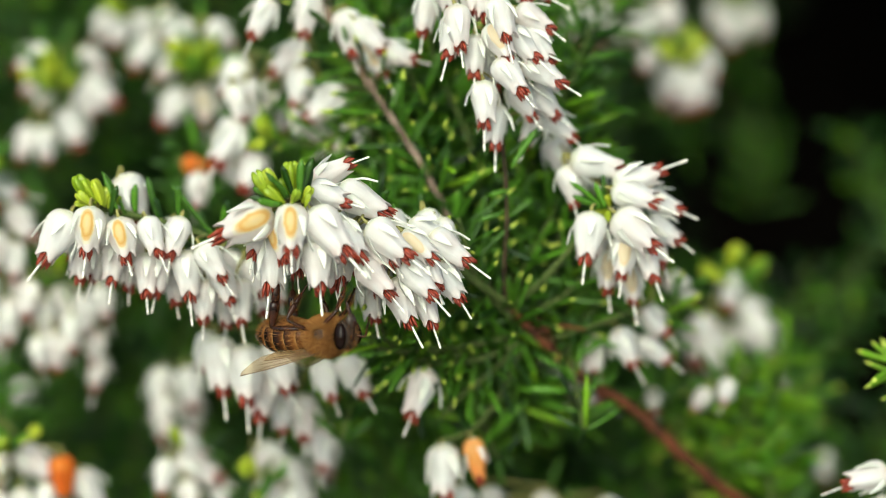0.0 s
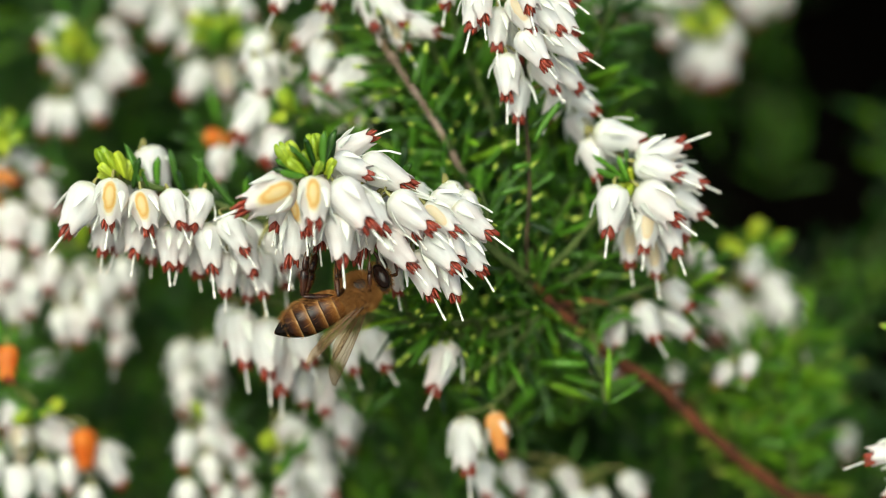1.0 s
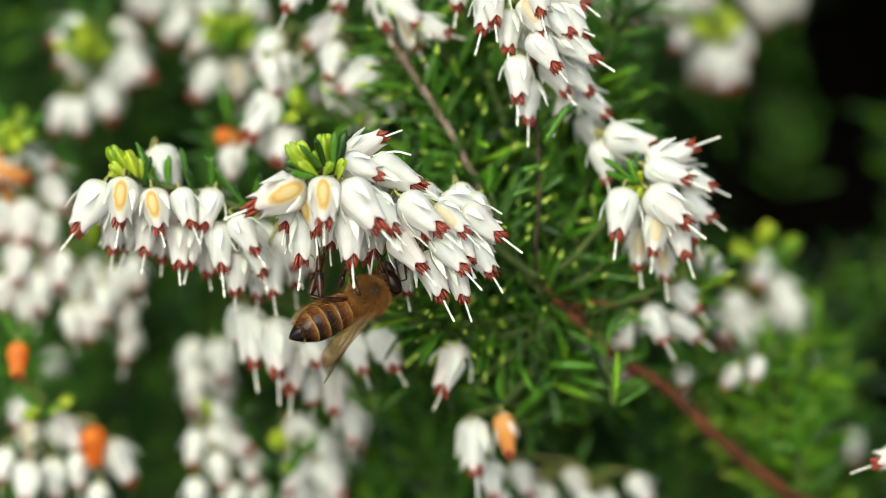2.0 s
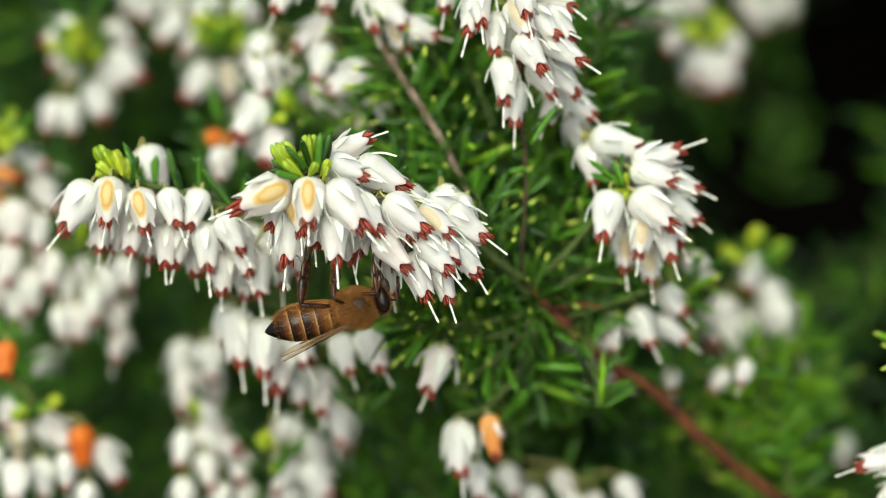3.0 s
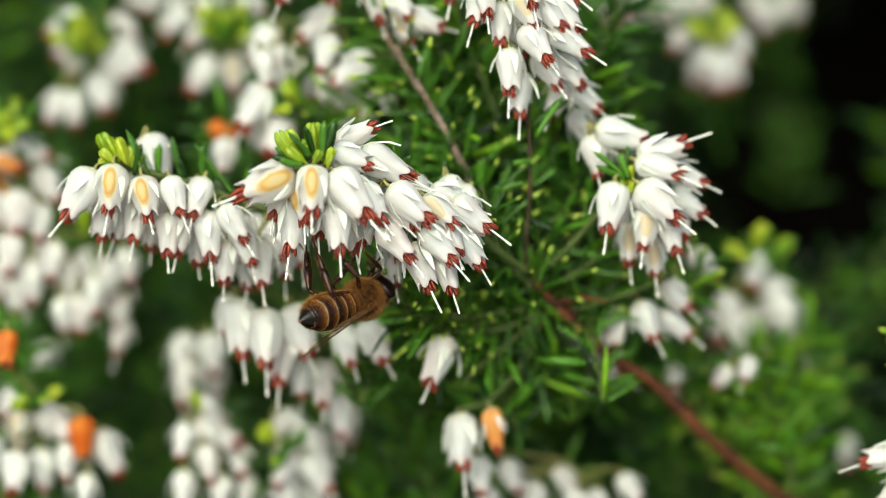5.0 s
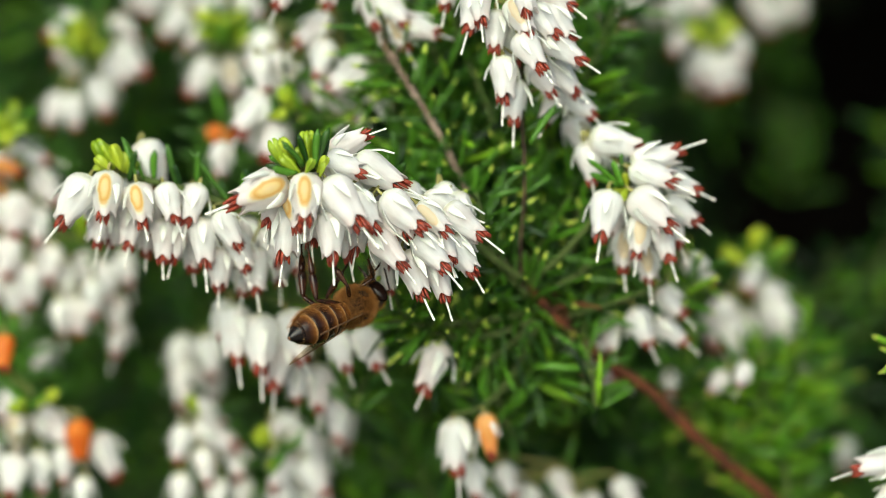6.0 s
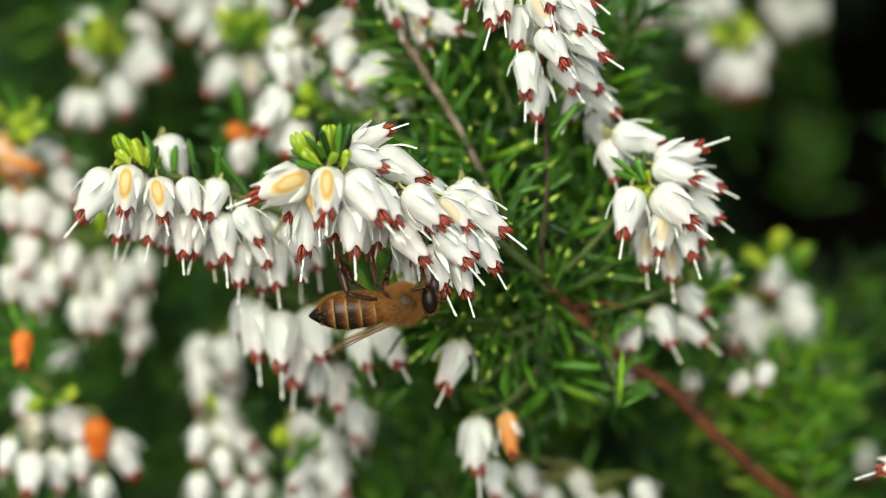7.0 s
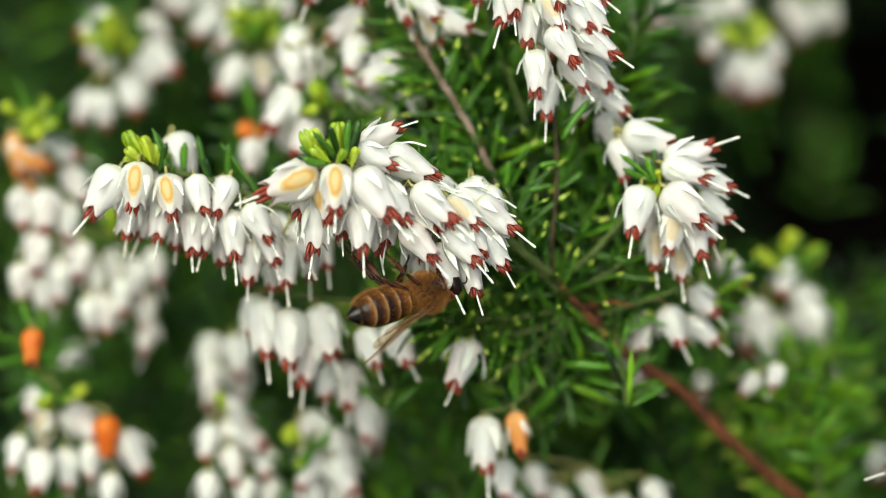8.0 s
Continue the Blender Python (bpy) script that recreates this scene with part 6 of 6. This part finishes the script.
def egg(cx, cy, cz, rx, ry, rz, seg=20, rings=12, bump=None):
    v, f = [], []
    for k in range(1, rings):
        t = math.pi * k / rings
        for j in range(seg):
            a = 2 * math.pi * j / seg
            p = Vector((math.cos(t), math.sin(t) * math.cos(a), math.sin(t) * math.sin(a)))
            s = 1 + (bump(p) if bump else 0)
            v.append(((cx + rx * p.x * s) * MM, (cy + ry * p.y * s) * MM, (cz + rz * p.z * s) * MM))
    for k in range(rings - 2):
        for j in range(seg):
            a, b = k * seg + j, k * seg + (j + 1) % seg
            f.append((a, b, b + seg, a + seg))
    f.append(tuple(reversed(range(seg))))
    f.append(tuple(range((rings - 2) * seg, (rings - 1) * seg)))
    return v, f


def hairs(count, seed, centre, radii, length, lean, keep=lambda p: True):
    """Short curved hairs on an egg."""
    rng = random.Random(seed)
    out = []
    while len(out) < count:
        p = Vector((rng.gauss(0, 1), rng.gauss(0, 1), rng.gauss(0, 1))).normalized()
        if not keep(p):
            continue
        root = Vector(centre) + Vector((p.x * radii[0], p.y * radii[1], p.z * radii[2])) * 0.97
        d = (p + Vector(lean) * rng.uniform(0.4, 1.2) + Vector((rng.uniform(-0.35, 0.35), rng.uniform(-0.35, 0.35), rng.uniform(-0.35, 0.35)))).normalized()
        ln = length * rng.uniform(0.6, 1.2)
        mid = root + d * ln * 0.55 + p * ln * 0.08
        end = root + d * ln
        out.append((*tube([root * MM, mid * MM, end * MM], [0.014 * MM, 0.012 * MM, 0.003 * MM], 3), 0))
    return out


shaved = random.Random(5)
bee = tagged(new("honey_bee"), "brown striped honey bee hanging under white heather bells", "bee")
thorax = mesh_object("thorax", [(*egg(0, 0, 0, 2.15, 1.95, 1.95, 24, 14), 0)], [M_THORAX], bee)
tagged(thorax, "furry golden-brown thorax")
tagged(mesh_object("fur", hairs(15000, 11, (0, 0, 0), (2.15, 1.95, 1.95), 0.72, (-0.75, 0, 0), lambda p: not (abs(p.x + 0.1) < 0.33 and p.z > 0.72 and shaved.random() < 0.8) and not ((p - Vector((0.3, 0.90, -0.3))).length < 0.30 and shaved.random() < 0.85)), [M_FUR], thorax), "golden-brown fur")

# abdomen: a soft core and six overlapping plates, dark with pale bands
CUTS = [-1.75, -2.9, -4.4, -5.9, -7.3, -8.6, -10.1]


def girth(x):
    t = (-1.75 - x) / 8.35
    return 1.93 * max(0.02, math.sin(math.pi * min(1.0, 0.18 + 0.55 * t ** 0.8)) ** 0.75) * (1.0 if t < 0.5 else max(0.03, 1 - ((t - 0.5) / 0.51) ** 2.0) ** 0.85)


core_v, core_f = lathe([(-x * MM, girth(x) * 0.95 * MM) for x in [-1.75 - 8.3 * k / 20 for k in range(21)]], 20)
turn = Matrix.Rotation(-math.pi / 2, 3, "Y")
abdomen = mesh_object("abdomen", [([turn @ Vector(p) for p in core_v], core_f, 0)], [M_BELLY], bee)
tagged(abdomen, "striped dark brown and amber abdomen")
for k in range(6):
    x0, x1 = CUTS[k] + (0.12 if k else 0), CUTS[k + 1]
    rows_ = []
    for s in range(9):
        x = x0 + (x1 - x0) * s / 8
        rows_.append(((x0 - x) * MM, (girth(x) * (1.0 + 0.035 * (s / 8)) + 0.01) * MM))
    if k < 5:
        rows_ += [((x0 - x1 - 0.04) * MM, girth(x1) * 0.99 * MM), ((x0 - x1 + 0.25) * MM, girth(x1) * 0.95 * MM)]
    else:
        rows_[-1] = (rows_[-1][0], 0.05 * MM)
    v, f = lathe(rows_, 28)
    plate = mesh_object("abdomen_plate", [([turn @ Vector(p) for p in v], f, 0)], [M_TERGITE_AMBER if k < 2 else M_TERGITE if k < 5 else M_TAIL], abdomen)
    plate.matrix_basis = Matrix.Translation((x0 * MM, 0, 0))
    if k == 5:
        tagged(plate, "glossy black tail plate")
fuzz = []
rng = random.Random(31)
for k in range(2500):
    band = k < 600
    x = rng.choice(CUTS[1:6]) - abs(rng.gauss(0, 0.14)) if band else (rng.uniform(-3.6, -1.8) if k < 1100 else rng.uniform(-8.8, -2.2))
    a = rng.uniform(0, 2 * math.pi) if k < 1100 else rng.gauss(-math.pi / 2, 0.75)
    r = girth(x) * 1.03
    root = Vector((x, r * math.cos(a), r * math.sin(a)))
    out_ = 0.3 if band else 0.6
    d = Vector((-1.0, out_ * math.cos(a) + rng.uniform(-0.2, 0.2), out_ * math.sin(a) + rng.uniform(-0.2, 0.2))).normalized()
    ln = (0.26 if band else 0.55) * rng.uniform(0.7, 1.3)
    fuzz.append((*tube([root * MM, (root + d * ln) * MM], [0.013 * MM, 0.003 * MM], 3), 0))
tagged(mesh_object("abdomen_fuzz", fuzz, [M_FUR], abdomen), "pale bands of short hair", kind="stuff")

head = mesh_object("head", [(*egg(0, 0, 0, 1.1, 1.70, 1.75, 22, 12, lambda p: -0.12 * max(0, -p.z)), 0), (*egg(0.85, 0, -1.3, 0.55, 0.7, 0.9, 12, 8), 0)], [M_HEAD], bee)
head.matrix_basis = Matrix.Translation((2.85 * MM, 0, -0.35 * MM))
for s in (1, -1):
    eye = mesh_object("eye", [(*egg(0, 0, 0, 0.82, 0.62, 1.46, 24, 18), 0)], [M_EYE], head)
    eye.matrix_basis = Matrix.Translation((0.10 * MM, s * 1.20 * MM, 0.05 * MM)) @ Matrix.Rotation(radians(-12 * s), 4, "X") @ Matrix.Rotation(radians(16 * s), 4, "Z")
    tagged(eye, "glossy dark compound eye")
    v, f = tube(spline([(0.7 * MM, s * 0.4 * MM, 0.1 * MM), (1.7 * MM, s * 0.9 * MM, 0.5 * MM), (2.0 * MM, s * 1.1 * MM, -0.3 * MM), (2.5 * MM, s * 1.3 * MM, -1.9 * MM)], 4), [0.1 * MM] * 13, 6)
    mesh_object("antenna", [(v, f, 0)], [M_LEG], head)
v, f = tube(spline([(0.8 * MM, 0, -1.5 * MM), (0.75 * MM, 0, -2.6 * MM), (0.5 * MM, 0, -3.6 * MM)], 4), [0.28 * MM, 0.25 * MM, 0.22 * MM, 0.2 * MM, 0.18 * MM, 0.16 * MM, 0.14 * MM, 0.12 * MM, 0.06 * MM], 7)
tagged(mesh_object("tongue", [(v, f, 0)], [M_LEG], head), "brown proboscis")
tagged(mesh_object("head_fur", hairs(700, 17, (0, 0, 0), (1.1, 1.70, 1.75), 0.36, (0.2, 0, 0.1), lambda p: abs(p.y) < 0.55), [M_FUR], head), "short tan fur")


def wing_mesh(name, length, width, seed):
    """A wing along -x from its root, with raised veins; z is its normal."""
    n = 14
    front = [(-length * k / n, 0.10 * length * math.sin(math.pi * k / n) * 0.35) for k in range(n + 1)]
    back = [(-length * k / n, -width * math.sin(math.pi * min(1, (k / n) ** 0.8) * 0.62 + 0.05) * (1 if k < n - 2 else (0.86, 0.6, 0.25)[k - n + 2])) for k in range(n + 1)]
    v, f = [], []
    for layer in (0.0, 0.02):
        for k in range(n + 1):
            for s in range(4):
                t = s / 3
                x = front[k][0] * (1 - t) + back[k][0] * t
                y = front[k][1] * (1 - t) + back[k][1] * t
                v.append((x * MM, y * MM, (layer + 0.12 * math.sin(k * 0.5) * t * (1 - t) * 2) * MM))
    m = 4 * (n + 1)
    for k in range(n):
        for s in range(3):
            a = 4 * k + s
            f.append((a, a + 1, a + 5, a + 4))
            f.append((m + a, m + a + 4, m + a + 5, m + a + 1))
        for a in (4 * k, 4 * k + 3):
            f.append((a, a + 4, m + a + 4, m + a))
    f.append(tuple(4 * n + s for s in range(4)) + tuple(m + 4 * n + 3 - s for s in range(4)))
    wing = mesh_object(name, [(v, f, 0)], [M_WING], bee)
    tagged(wing, "clear brownish veined wing")

    def on(k, t):
        return Vector(((front[k][0] * (1 - t) + back[k][0] * t) * MM, (front[k][1] * (1 - t) + back[k][1] * t) * MM, 0.01 * MM))
    lines = [([on(k, 0.0) for k in range(n + 1)], 0.075), ([on(k, 0.10 + 0.12 * k / n) for k in range(0, 11)], 0.05),
             ([on(k, 0.25 + 0.25 * k / n) for k in range(0, 12)], 0.04), ([on(k, 0.45 + 0.4 * k / n) for k in range(0, 10)], 0.04),
             ([on(5, 0.14), on(6, 0.35), on(7, 0.86)], 0.03), ([on(8, 0.18), on(9, 0.45)], 0.03), ([on(3, 0.3), on(4, 0.55)], 0.03), ([on(9, 0.2), on(11, 0.1)], 0.03)]
    for p, r in lines:
        mesh_object("vein", [(*tube(p, [0.62 * r * MM] * len(p), 5), 0)], [M_VEIN], wing)
    return wing


WINGS = []
for s in (1, -1):
    fore = wing_mesh("forewing", 9.8, 2.7, 3)
    hind = wing_mesh("hindwing", 6.8, 1.7, 4)
    WINGS.append((s, fore, hind))


# legs: thigh and shank; the shank ends in a jointed foot
LEG_PARTS = []


def leg(name, hip, thigh, shank, thick, knee):
    for s in (1, -1):
        femur = [(-0.1, 0.20), (0.12, 0.25), (0.35, 0.28), (0.6, 0.27), (0.82, 0.23), (0.95, 0.18), (1.0, 0.13)]
        up = mesh_object(name, [(*tube([(0.05 * math.sin(3 * t) * MM, 0, t * thigh * MM) for t, r in femur], [r * (0.5 + 0.5 * thick) * MM for t, r in femur], 12, 0.8), 0)], [M_LEG], bee)
        tagged(up, "glossy dark brown leg")
        a, b = shank * 0.46, shank * 0.78
        tibia = [(0.0, 0.17), (0.08, 0.22), (0.25, 0.28), (0.5, 0.36), (0.75, 0.42), (0.92, 0.40), (1.0, 0.27)]
        foot = [(0.0, 0.25), (0.1, 0.33), (0.35, 0.34), (0.7, 0.29), (0.92, 0.20), (1.0, 0.12)]
        pieces = [(*tube([(0, 0, t * a * MM) for t, r in tibia], [r * thick * MM for t, r in tibia], 12, 0.8), 0),
                  (*tube([(0, 0, (a + t * (b - a)) * MM) for t, r in foot], [r * thick * MM for t, r in foot], 12, 0.7), 0)]
        z = b
        for k in range(4):
            e = b + (shank - b) * (k + 1) / 4
            pieces.append((*tube([(0, 0, z * MM), (0, 0, (z * 0.3 + e * 0.7) * MM), (0, 0, e * MM)], [0.09 * MM, 0.14 * MM, 0.10 * MM], 7), 0))
            z = e
        for c in (1, -1):
            pieces.append((*tube([(0, 0, shank * MM), (0.12 * c * MM, 0.1 * MM, (shank + 0.22) * MM), (0.18 * c * MM, 0.25 * MM, (shank + 0.3) * MM)], [0.06 * MM, 0.045 * MM, 0.01 * MM], 5), 0))
        down = mesh_object("shank", pieces, [M_LEG], up)
        bristle = []
        rr = random.Random(thigh)
        for k in range(60):
            zz = rr.uniform(0.15, 0.95) * thigh
            an = rr.uniform(0, 6.28)
            p = Vector((0.22 * math.cos(an), 0.22 * math.sin(an), zz))
            bristle.append((*tube([p * MM, (p + Vector((0.22 * math.cos(an), 0.22 * math.sin(an), 0.25))) * MM], [0.014 * MM, 0.004 * MM], 3), 0))
        mesh_object("bristles", bristle, [M_FUR], up)
        bristle = []
        for k in range(150):
            zz = rr.uniform(0.05, 0.76) * shank
            t = zz / a if zz < a else (zz - a) / (b - a)
            w = (0.16 + 0.3 * t if zz < a else 0.34) * thick
            an = rr.uniform(0, 6.28)
            p = Vector((w * math.cos(an), 0.48 * w * math.sin(an), zz))
            bristle.append((*tube([p * MM, (p + Vector((0.26 * math.cos(an), 0.2 * math.sin(an), 0.22))) * MM], [0.013 * MM, 0.003 * MM], 3), 0))
        mesh_object("bristles", bristle, [M_FUR], down)
        LEG_PARTS.append((name, s, up, down, Vector((hip[0], s * hip[1], hip[2])) * MM, thigh * MM, shank * MM, Vector(knee)))


leg("foreleg", (0.7, 1.1, -1.5), 2.2, 4.2, 0.74, (0.9, 0.5, 0.0))
leg("midleg", (-1.2, 1.5, -1.0), 2.5, 4.6, 0.92, (-0.3, 0.7, 0.2))
leg("hindleg", (-2.9, 1.2, -1.05), 3.0, 6.2, 1.45, (-1.0, 0.25, -0.4))

BEE_ROWS = [
    (0.0, pose(-0.01011, -0.00201, 0.34387, -177.9, -6.3, -37.4)),
    (0.2, pose(-0.00929, -0.00153, 0.34375, 176.2, -15.0, -29.0)),
    (0.4, pose(-0.00847, -0.00031, 0.34429, 170.0, -20.7, -10.6)),
    (0.5, pose(-0.00831, -0.00018, 0.34411, 167.5, -21.5, -9.0)),
    (0.6, pose(-0.00879, -0.00011, 0.34491, 164.6, -26.0, -9.0)),
    (0.8, pose(-0.00956, 0.00088, 0.34525, 162.8, -25.6, 6.9)),
    (1.0, pose(-0.00911, 0.00083, 0.34502, 160.8, -27.2, 8.5)),
    (1.2, pose(-0.00923, 0.00070, 0.34516, 160.6, -28.8, 8.9)),
    (1.4, pose(-0.00962, 0.00071, 0.34495, 160.6, -29.5, 12.8)),
    (1.6, pose(-0.00918, 0.00146, 0.34497, 161.6, -28.6, 30.0)),
    (2.0, pose(-0.00918, 0.00121, 0.34450, 164.9, -21.4, 28.9)),
    (2.4, pose(-0.00960, 0.00056, 0.34357, 167.8, -9.4, 21.4)),
    (2.8, pose(-0.00964, -0.00067, 0.34327, 170.0, -5.3, 5.9)),
    (3.0, pose(-0.00876, -0.00068, 0.34368, 169.7, -13.9, 8.5)),
    (3.2, pose(-0.00931, -0.00063, 0.34394, 169.6, -16.6, 8.0)),
    (3.4, pose(-0.00937, 0.00013, 0.34399, 170.1, -14.9, 19.2)),
    (3.6, pose(-0.00927, 0.00036, 0.34388, 170.1, -14.0, 18.9)),
    (3.8, pose(-0.00917, 0.00002, 0.34349, 169.7, -13.7, 7.1)),
    (4.0, pose(-0.00935, 0.00127, 0.34299, 175.6, 1.0, 19.3)),
    (4.2, pose(-0.00911, 0.00249, 0.34273, -177.8, 3.1, 38.8)),
    (4.4, pose(-0.00990, 0.00294, 0.34237, -172.0, 11.2, 45.7)),
    (4.6, pose(-0.00943, 0.00318, 0.34296, 148.7, -1.5, 51.2)),
    (4.7, pose(-0.00846, 0.00306, 0.34285, 148.4, -4.5, 51.5)),
    (5.0, pose(-0.00845, 0.00274, 0.34289, 147.5, -6.1, 50.8)),
    (5.4, pose(-0.00884, 0.00222, 0.34270, 146.2, -8.7, 49.2)),
    (5.8, pose(-0.00896, 0.00174, 0.34276, 144.9, -10.8, 47.4)),
    (6.0, pose(-0.00849, 0.00159, 0.34313, 144.8, -12.7, 47.6)),
    (6.2, pose(-0.00894, 0.00193, 0.34343, 145.3, -15.2, 51.8)),
    (6.4, pose(-0.00893, 0.00159, 0.34348, 145.2, -14.5, 51.0)),
    (6.5, pose(-0.00775, 0.00093, 0.34236, 155.7, -3.7, 39.3)),
    (6.6, pose(-0.00688, 0.00044, 0.34259, 166.2, -7.5, 30.4)),
    (6.8, pose(-0.00666, 0.00026, 0.34400, 170.7, -10.3, 25.1)),
    (7.0, pose(-0.00559, -0.00111, 0.34344, 174.9, -7.9, 4.3)),
    (7.2, pose(-0.00409, -0.00118, 0.34384, 174.9, -8.6, 4.5)),
    (7.4, pose(-0.00446, -0.00055, 0.34370, 175.3, -7.5, 17.7)),
    (7.6, pose(-0.00416, -0.00137, 0.34411, 174.8, -13.0, 7.9)),
    (7.8, pose(-0.00377, -0.00007, 0.34453, 169.9, -12.6, 34.8)),
    (8.0, pose(-0.00397, -0.00040, 0.34439, 163.4, -11.0, 34.7)),
]
# where each pair of feet holds on to the bells, fitted to the camera's view, in mm in its sight frame: seconds, the leg
# on the bee's left, the leg on its right
FEET = {
    "hindleg": [(0.0, (-15.2, -0.0, 0.6), (-14.0, 4.8, -0.1)),
        (0.5, (-14.4, 0.2, 1.4), (-13.4, 5.0, 1.2)),
        (1.5, (-14.5, -0.2, 0.8), (-13.7, 4.6, 0.3)),
        (1.7, (-14.5, -0.2, 0.8), (-13.7, 4.6, 0.3)),
        (3.0, (-14.1, -1.1, 0.2), (-13.8, 3.7, 0.1)),
        (3.8, (-14.1, -1.1, 0.2), (-13.8, 3.7, 0.1)),
        (4.3, (-13.7, 0.3, -0.6), (-14.9, 5.1, -0.3)),
        (4.7, (-13.7, 0.3, -0.6), (-14.9, 5.1, -0.3)),
        (5.8, (-13.6, -1.0, 0.2), (-14.6, 3.7, 0.3)),
        (6.5, (-13.4, -1.0, 0.2), (-14.6, 3.7, 0.3)),
        (7.0, (-13.0, 0.4, -0.3), (-14.3, 5.1, 0.2)),
        (8.0, (-12.4, 0.6, -0.6), (-13.9, 5.4, -0.3))],
    "midleg": [(0.0, (-12.2, -0.0, -0.9), (-11.4, 4.7, -0.6)),
        (0.5, (-11.5, 0.2, -1.0), (-10.9, 5.0, -1.1)),
        (1.5, (-11.7, -0.2, -0.9), (-11.4, 4.6, -0.4)),
        (1.7, (-11.7, -0.2, -0.9), (-11.4, 4.6, -0.4)),
        (3.0, (-11.2, -1.1, -1.3), (-10.6, 3.7, -1.1)),
        (3.8, (-11.2, -1.1, -1.2), (-10.6, 3.7, -1.1)),
        (4.3, (-12.1, 0.3, -0.7), (-9.3, 5.1, -1.5)),
        (4.7, (-12.1, 0.3, -0.7), (-9.0, 5.1, -1.5)),
        (5.8, (-12.0, -1.0, -0.5), (-9.5, 3.9, -1.9)),
        (6.5, (-11.9, -1.0, -0.5), (-9.2, 3.9, -1.7)),
        (7.0, (-9.0, 0.5, -0.7), (-7.1, 5.3, -1.5)),
        (8.0, (-8.4, 0.8, -1.5), (-6.2, 5.7, -1.7))],
    "foreleg": [(0.0, (-7.9, -0.1, -0.6), (-7.0, 4.7, -1.0)),
        (0.5, (-7.5, 0.2, 0.0), (-6.6, 5.0, 0.1)),
        (1.5, (-8.3, -0.2, -0.7), (-7.5, 4.6, -0.4)),
        (1.7, (-8.3, -0.2, -0.7), (-7.5, 4.6, -0.4)),
        (3.0, (-6.9, -1.0, -0.5), (-5.9, 3.8, -0.0)),
        (3.8, (-6.9, -1.0, -0.5), (-5.9, 3.8, -0.0)),
        (4.3, (-8.2, 0.4, -1.6), (-6.6, 5.2, -1.5)),
        (4.7, (-8.2, 0.4, -1.6), (-6.6, 5.2, -1.5)),
        (5.8, (-7.0, -0.9, -1.4), (-6.0, 3.9, -1.9)),
        (6.4, (-6.8, -0.9, -1.3), (-6.0, 3.9, -1.9)),
        (7.0, (-3.9, 0.6, -1.4), (-3.3, 5.4, -2.0)),
        (8.0, (-3.3, 1.0, -2.1), (-2.7, 5.8, -2.4))],
}
# seconds; how far the left wings lift off the back, how far both splay, how far the right wings lift, how far both roll, in degrees
WING_ROWS = [(0.0, 12, 24, 20, 24), (0.6, 16, 18, 28, 20), (1.0, 20, 14, 38, 20), (1.6, 20, 14, 38, 20), (2.8, 9, 8, 14, 8), (3.5, 9, 8, 14, 8), (4.0, 17, 12, 20, 4), (4.4, 10, 18, 18, 14), (4.7, 10, 12, 14, 8),
             (5.8, 2, 14, 4, 8), (6.4, 3, 14, 5, 8), (6.6, 12, 8, 18, 6), (7.0, 15, 9, 21, 3), (7.5, 15, 9, 21, 3), (8.0, 15, 7, 24, 3)]


def between(rows, t):
    for (a, *p), (b, *q) in zip(rows, rows[1:]):
        if t <= b:
            f = max(0.0, (t - a) / (b - a))
            f = f * f * (3 - 2 * f)
            return [Vector(u).lerp(Vector(w), f) if isinstance(u, tuple) else u + (w - u) * f for u, w in zip(p, q)]
    return [Vector(u) if isinstance(u, tuple) else u for u in rows[-1][1:]]


# seconds; how far the abdomen bends at the waist, in degrees
WAIST_ROWS = [(0.0, 0), (0.2, -7), (0.4, -13), (0.5, -16), (0.6, -12), (0.8, -8), (1.2, 0), (8.0, 0)]


def motions():
    walk(bee, BEE_ROWS)
    waist = Matrix.Translation((-1.75 * MM, 0, 0))
    walk(abdomen, [(t, waist @ Matrix.Rotation(radians(bend), 4, "Y") @ waist.inverted()) for t, bend in WAIST_ROWS])
    for s, fore, hind in WINGS:
        rows_f, rows_h = [], []
        for t, lift, splay, far_lift, roll in WING_ROWS:
            root = Matrix.Translation((0.5 * MM, s * 1.35 * MM, 1.35 * MM))
            up = lift if s > 0 else far_lift
            m = root @ Matrix.Rotation(radians(-splay * s), 4, "Z") @ Matrix.Rotation(radians(up), 4, "Y") @ Matrix.Rotation(radians(roll * s), 4, "X")
            if s < 0:
                m = m @ Matrix.Rotation(math.pi, 4, "X")
            rows_f.append((t, m))
            rows_h.append((t, Matrix.Translation((-0.6 * MM, 0, -0.1 * MM)) @ m @ Matrix.Rotation(radians(10), 4, "Z")))
        walk(fore, rows_f)
        walk(hind, rows_h)
    for name, s, up, down, hip, a, b, knee in LEG_PARTS:
        rows_u, rows_d = [], []
        for t, m in BEE_ROWS:
            left, right = between(FEET[name], t)
            foot = m.inverted() @ at(*(left if s > 0 else right))
            v = foot - hip
            d = min(max(v.length, abs(a - b) * 1.15), (a + b) * 0.985)
            z = v.normalized()
            side = Vector((knee.x, knee.y * s, knee.z))
            side = (side - z * side.dot(z)).normalized()
            c = (a * a + d * d - b * b) / (2 * a * d)
            e = math.sqrt(max(0.0, 1 - c * c))
            thigh = (z * c + side * e).normalized()
            joint = thigh * a
            shank = (z * d - joint).normalized()
            mu = aimed(hip, thigh, 0, 1.0, side)
            md = aimed(hip + joint, shank, 0, 1.0, side)
            rows_u.append((t, mu))
            rows_d.append((t, mu.inverted() @ md))
        walk(up, rows_u)
        walk(down, rows_d)


motions()
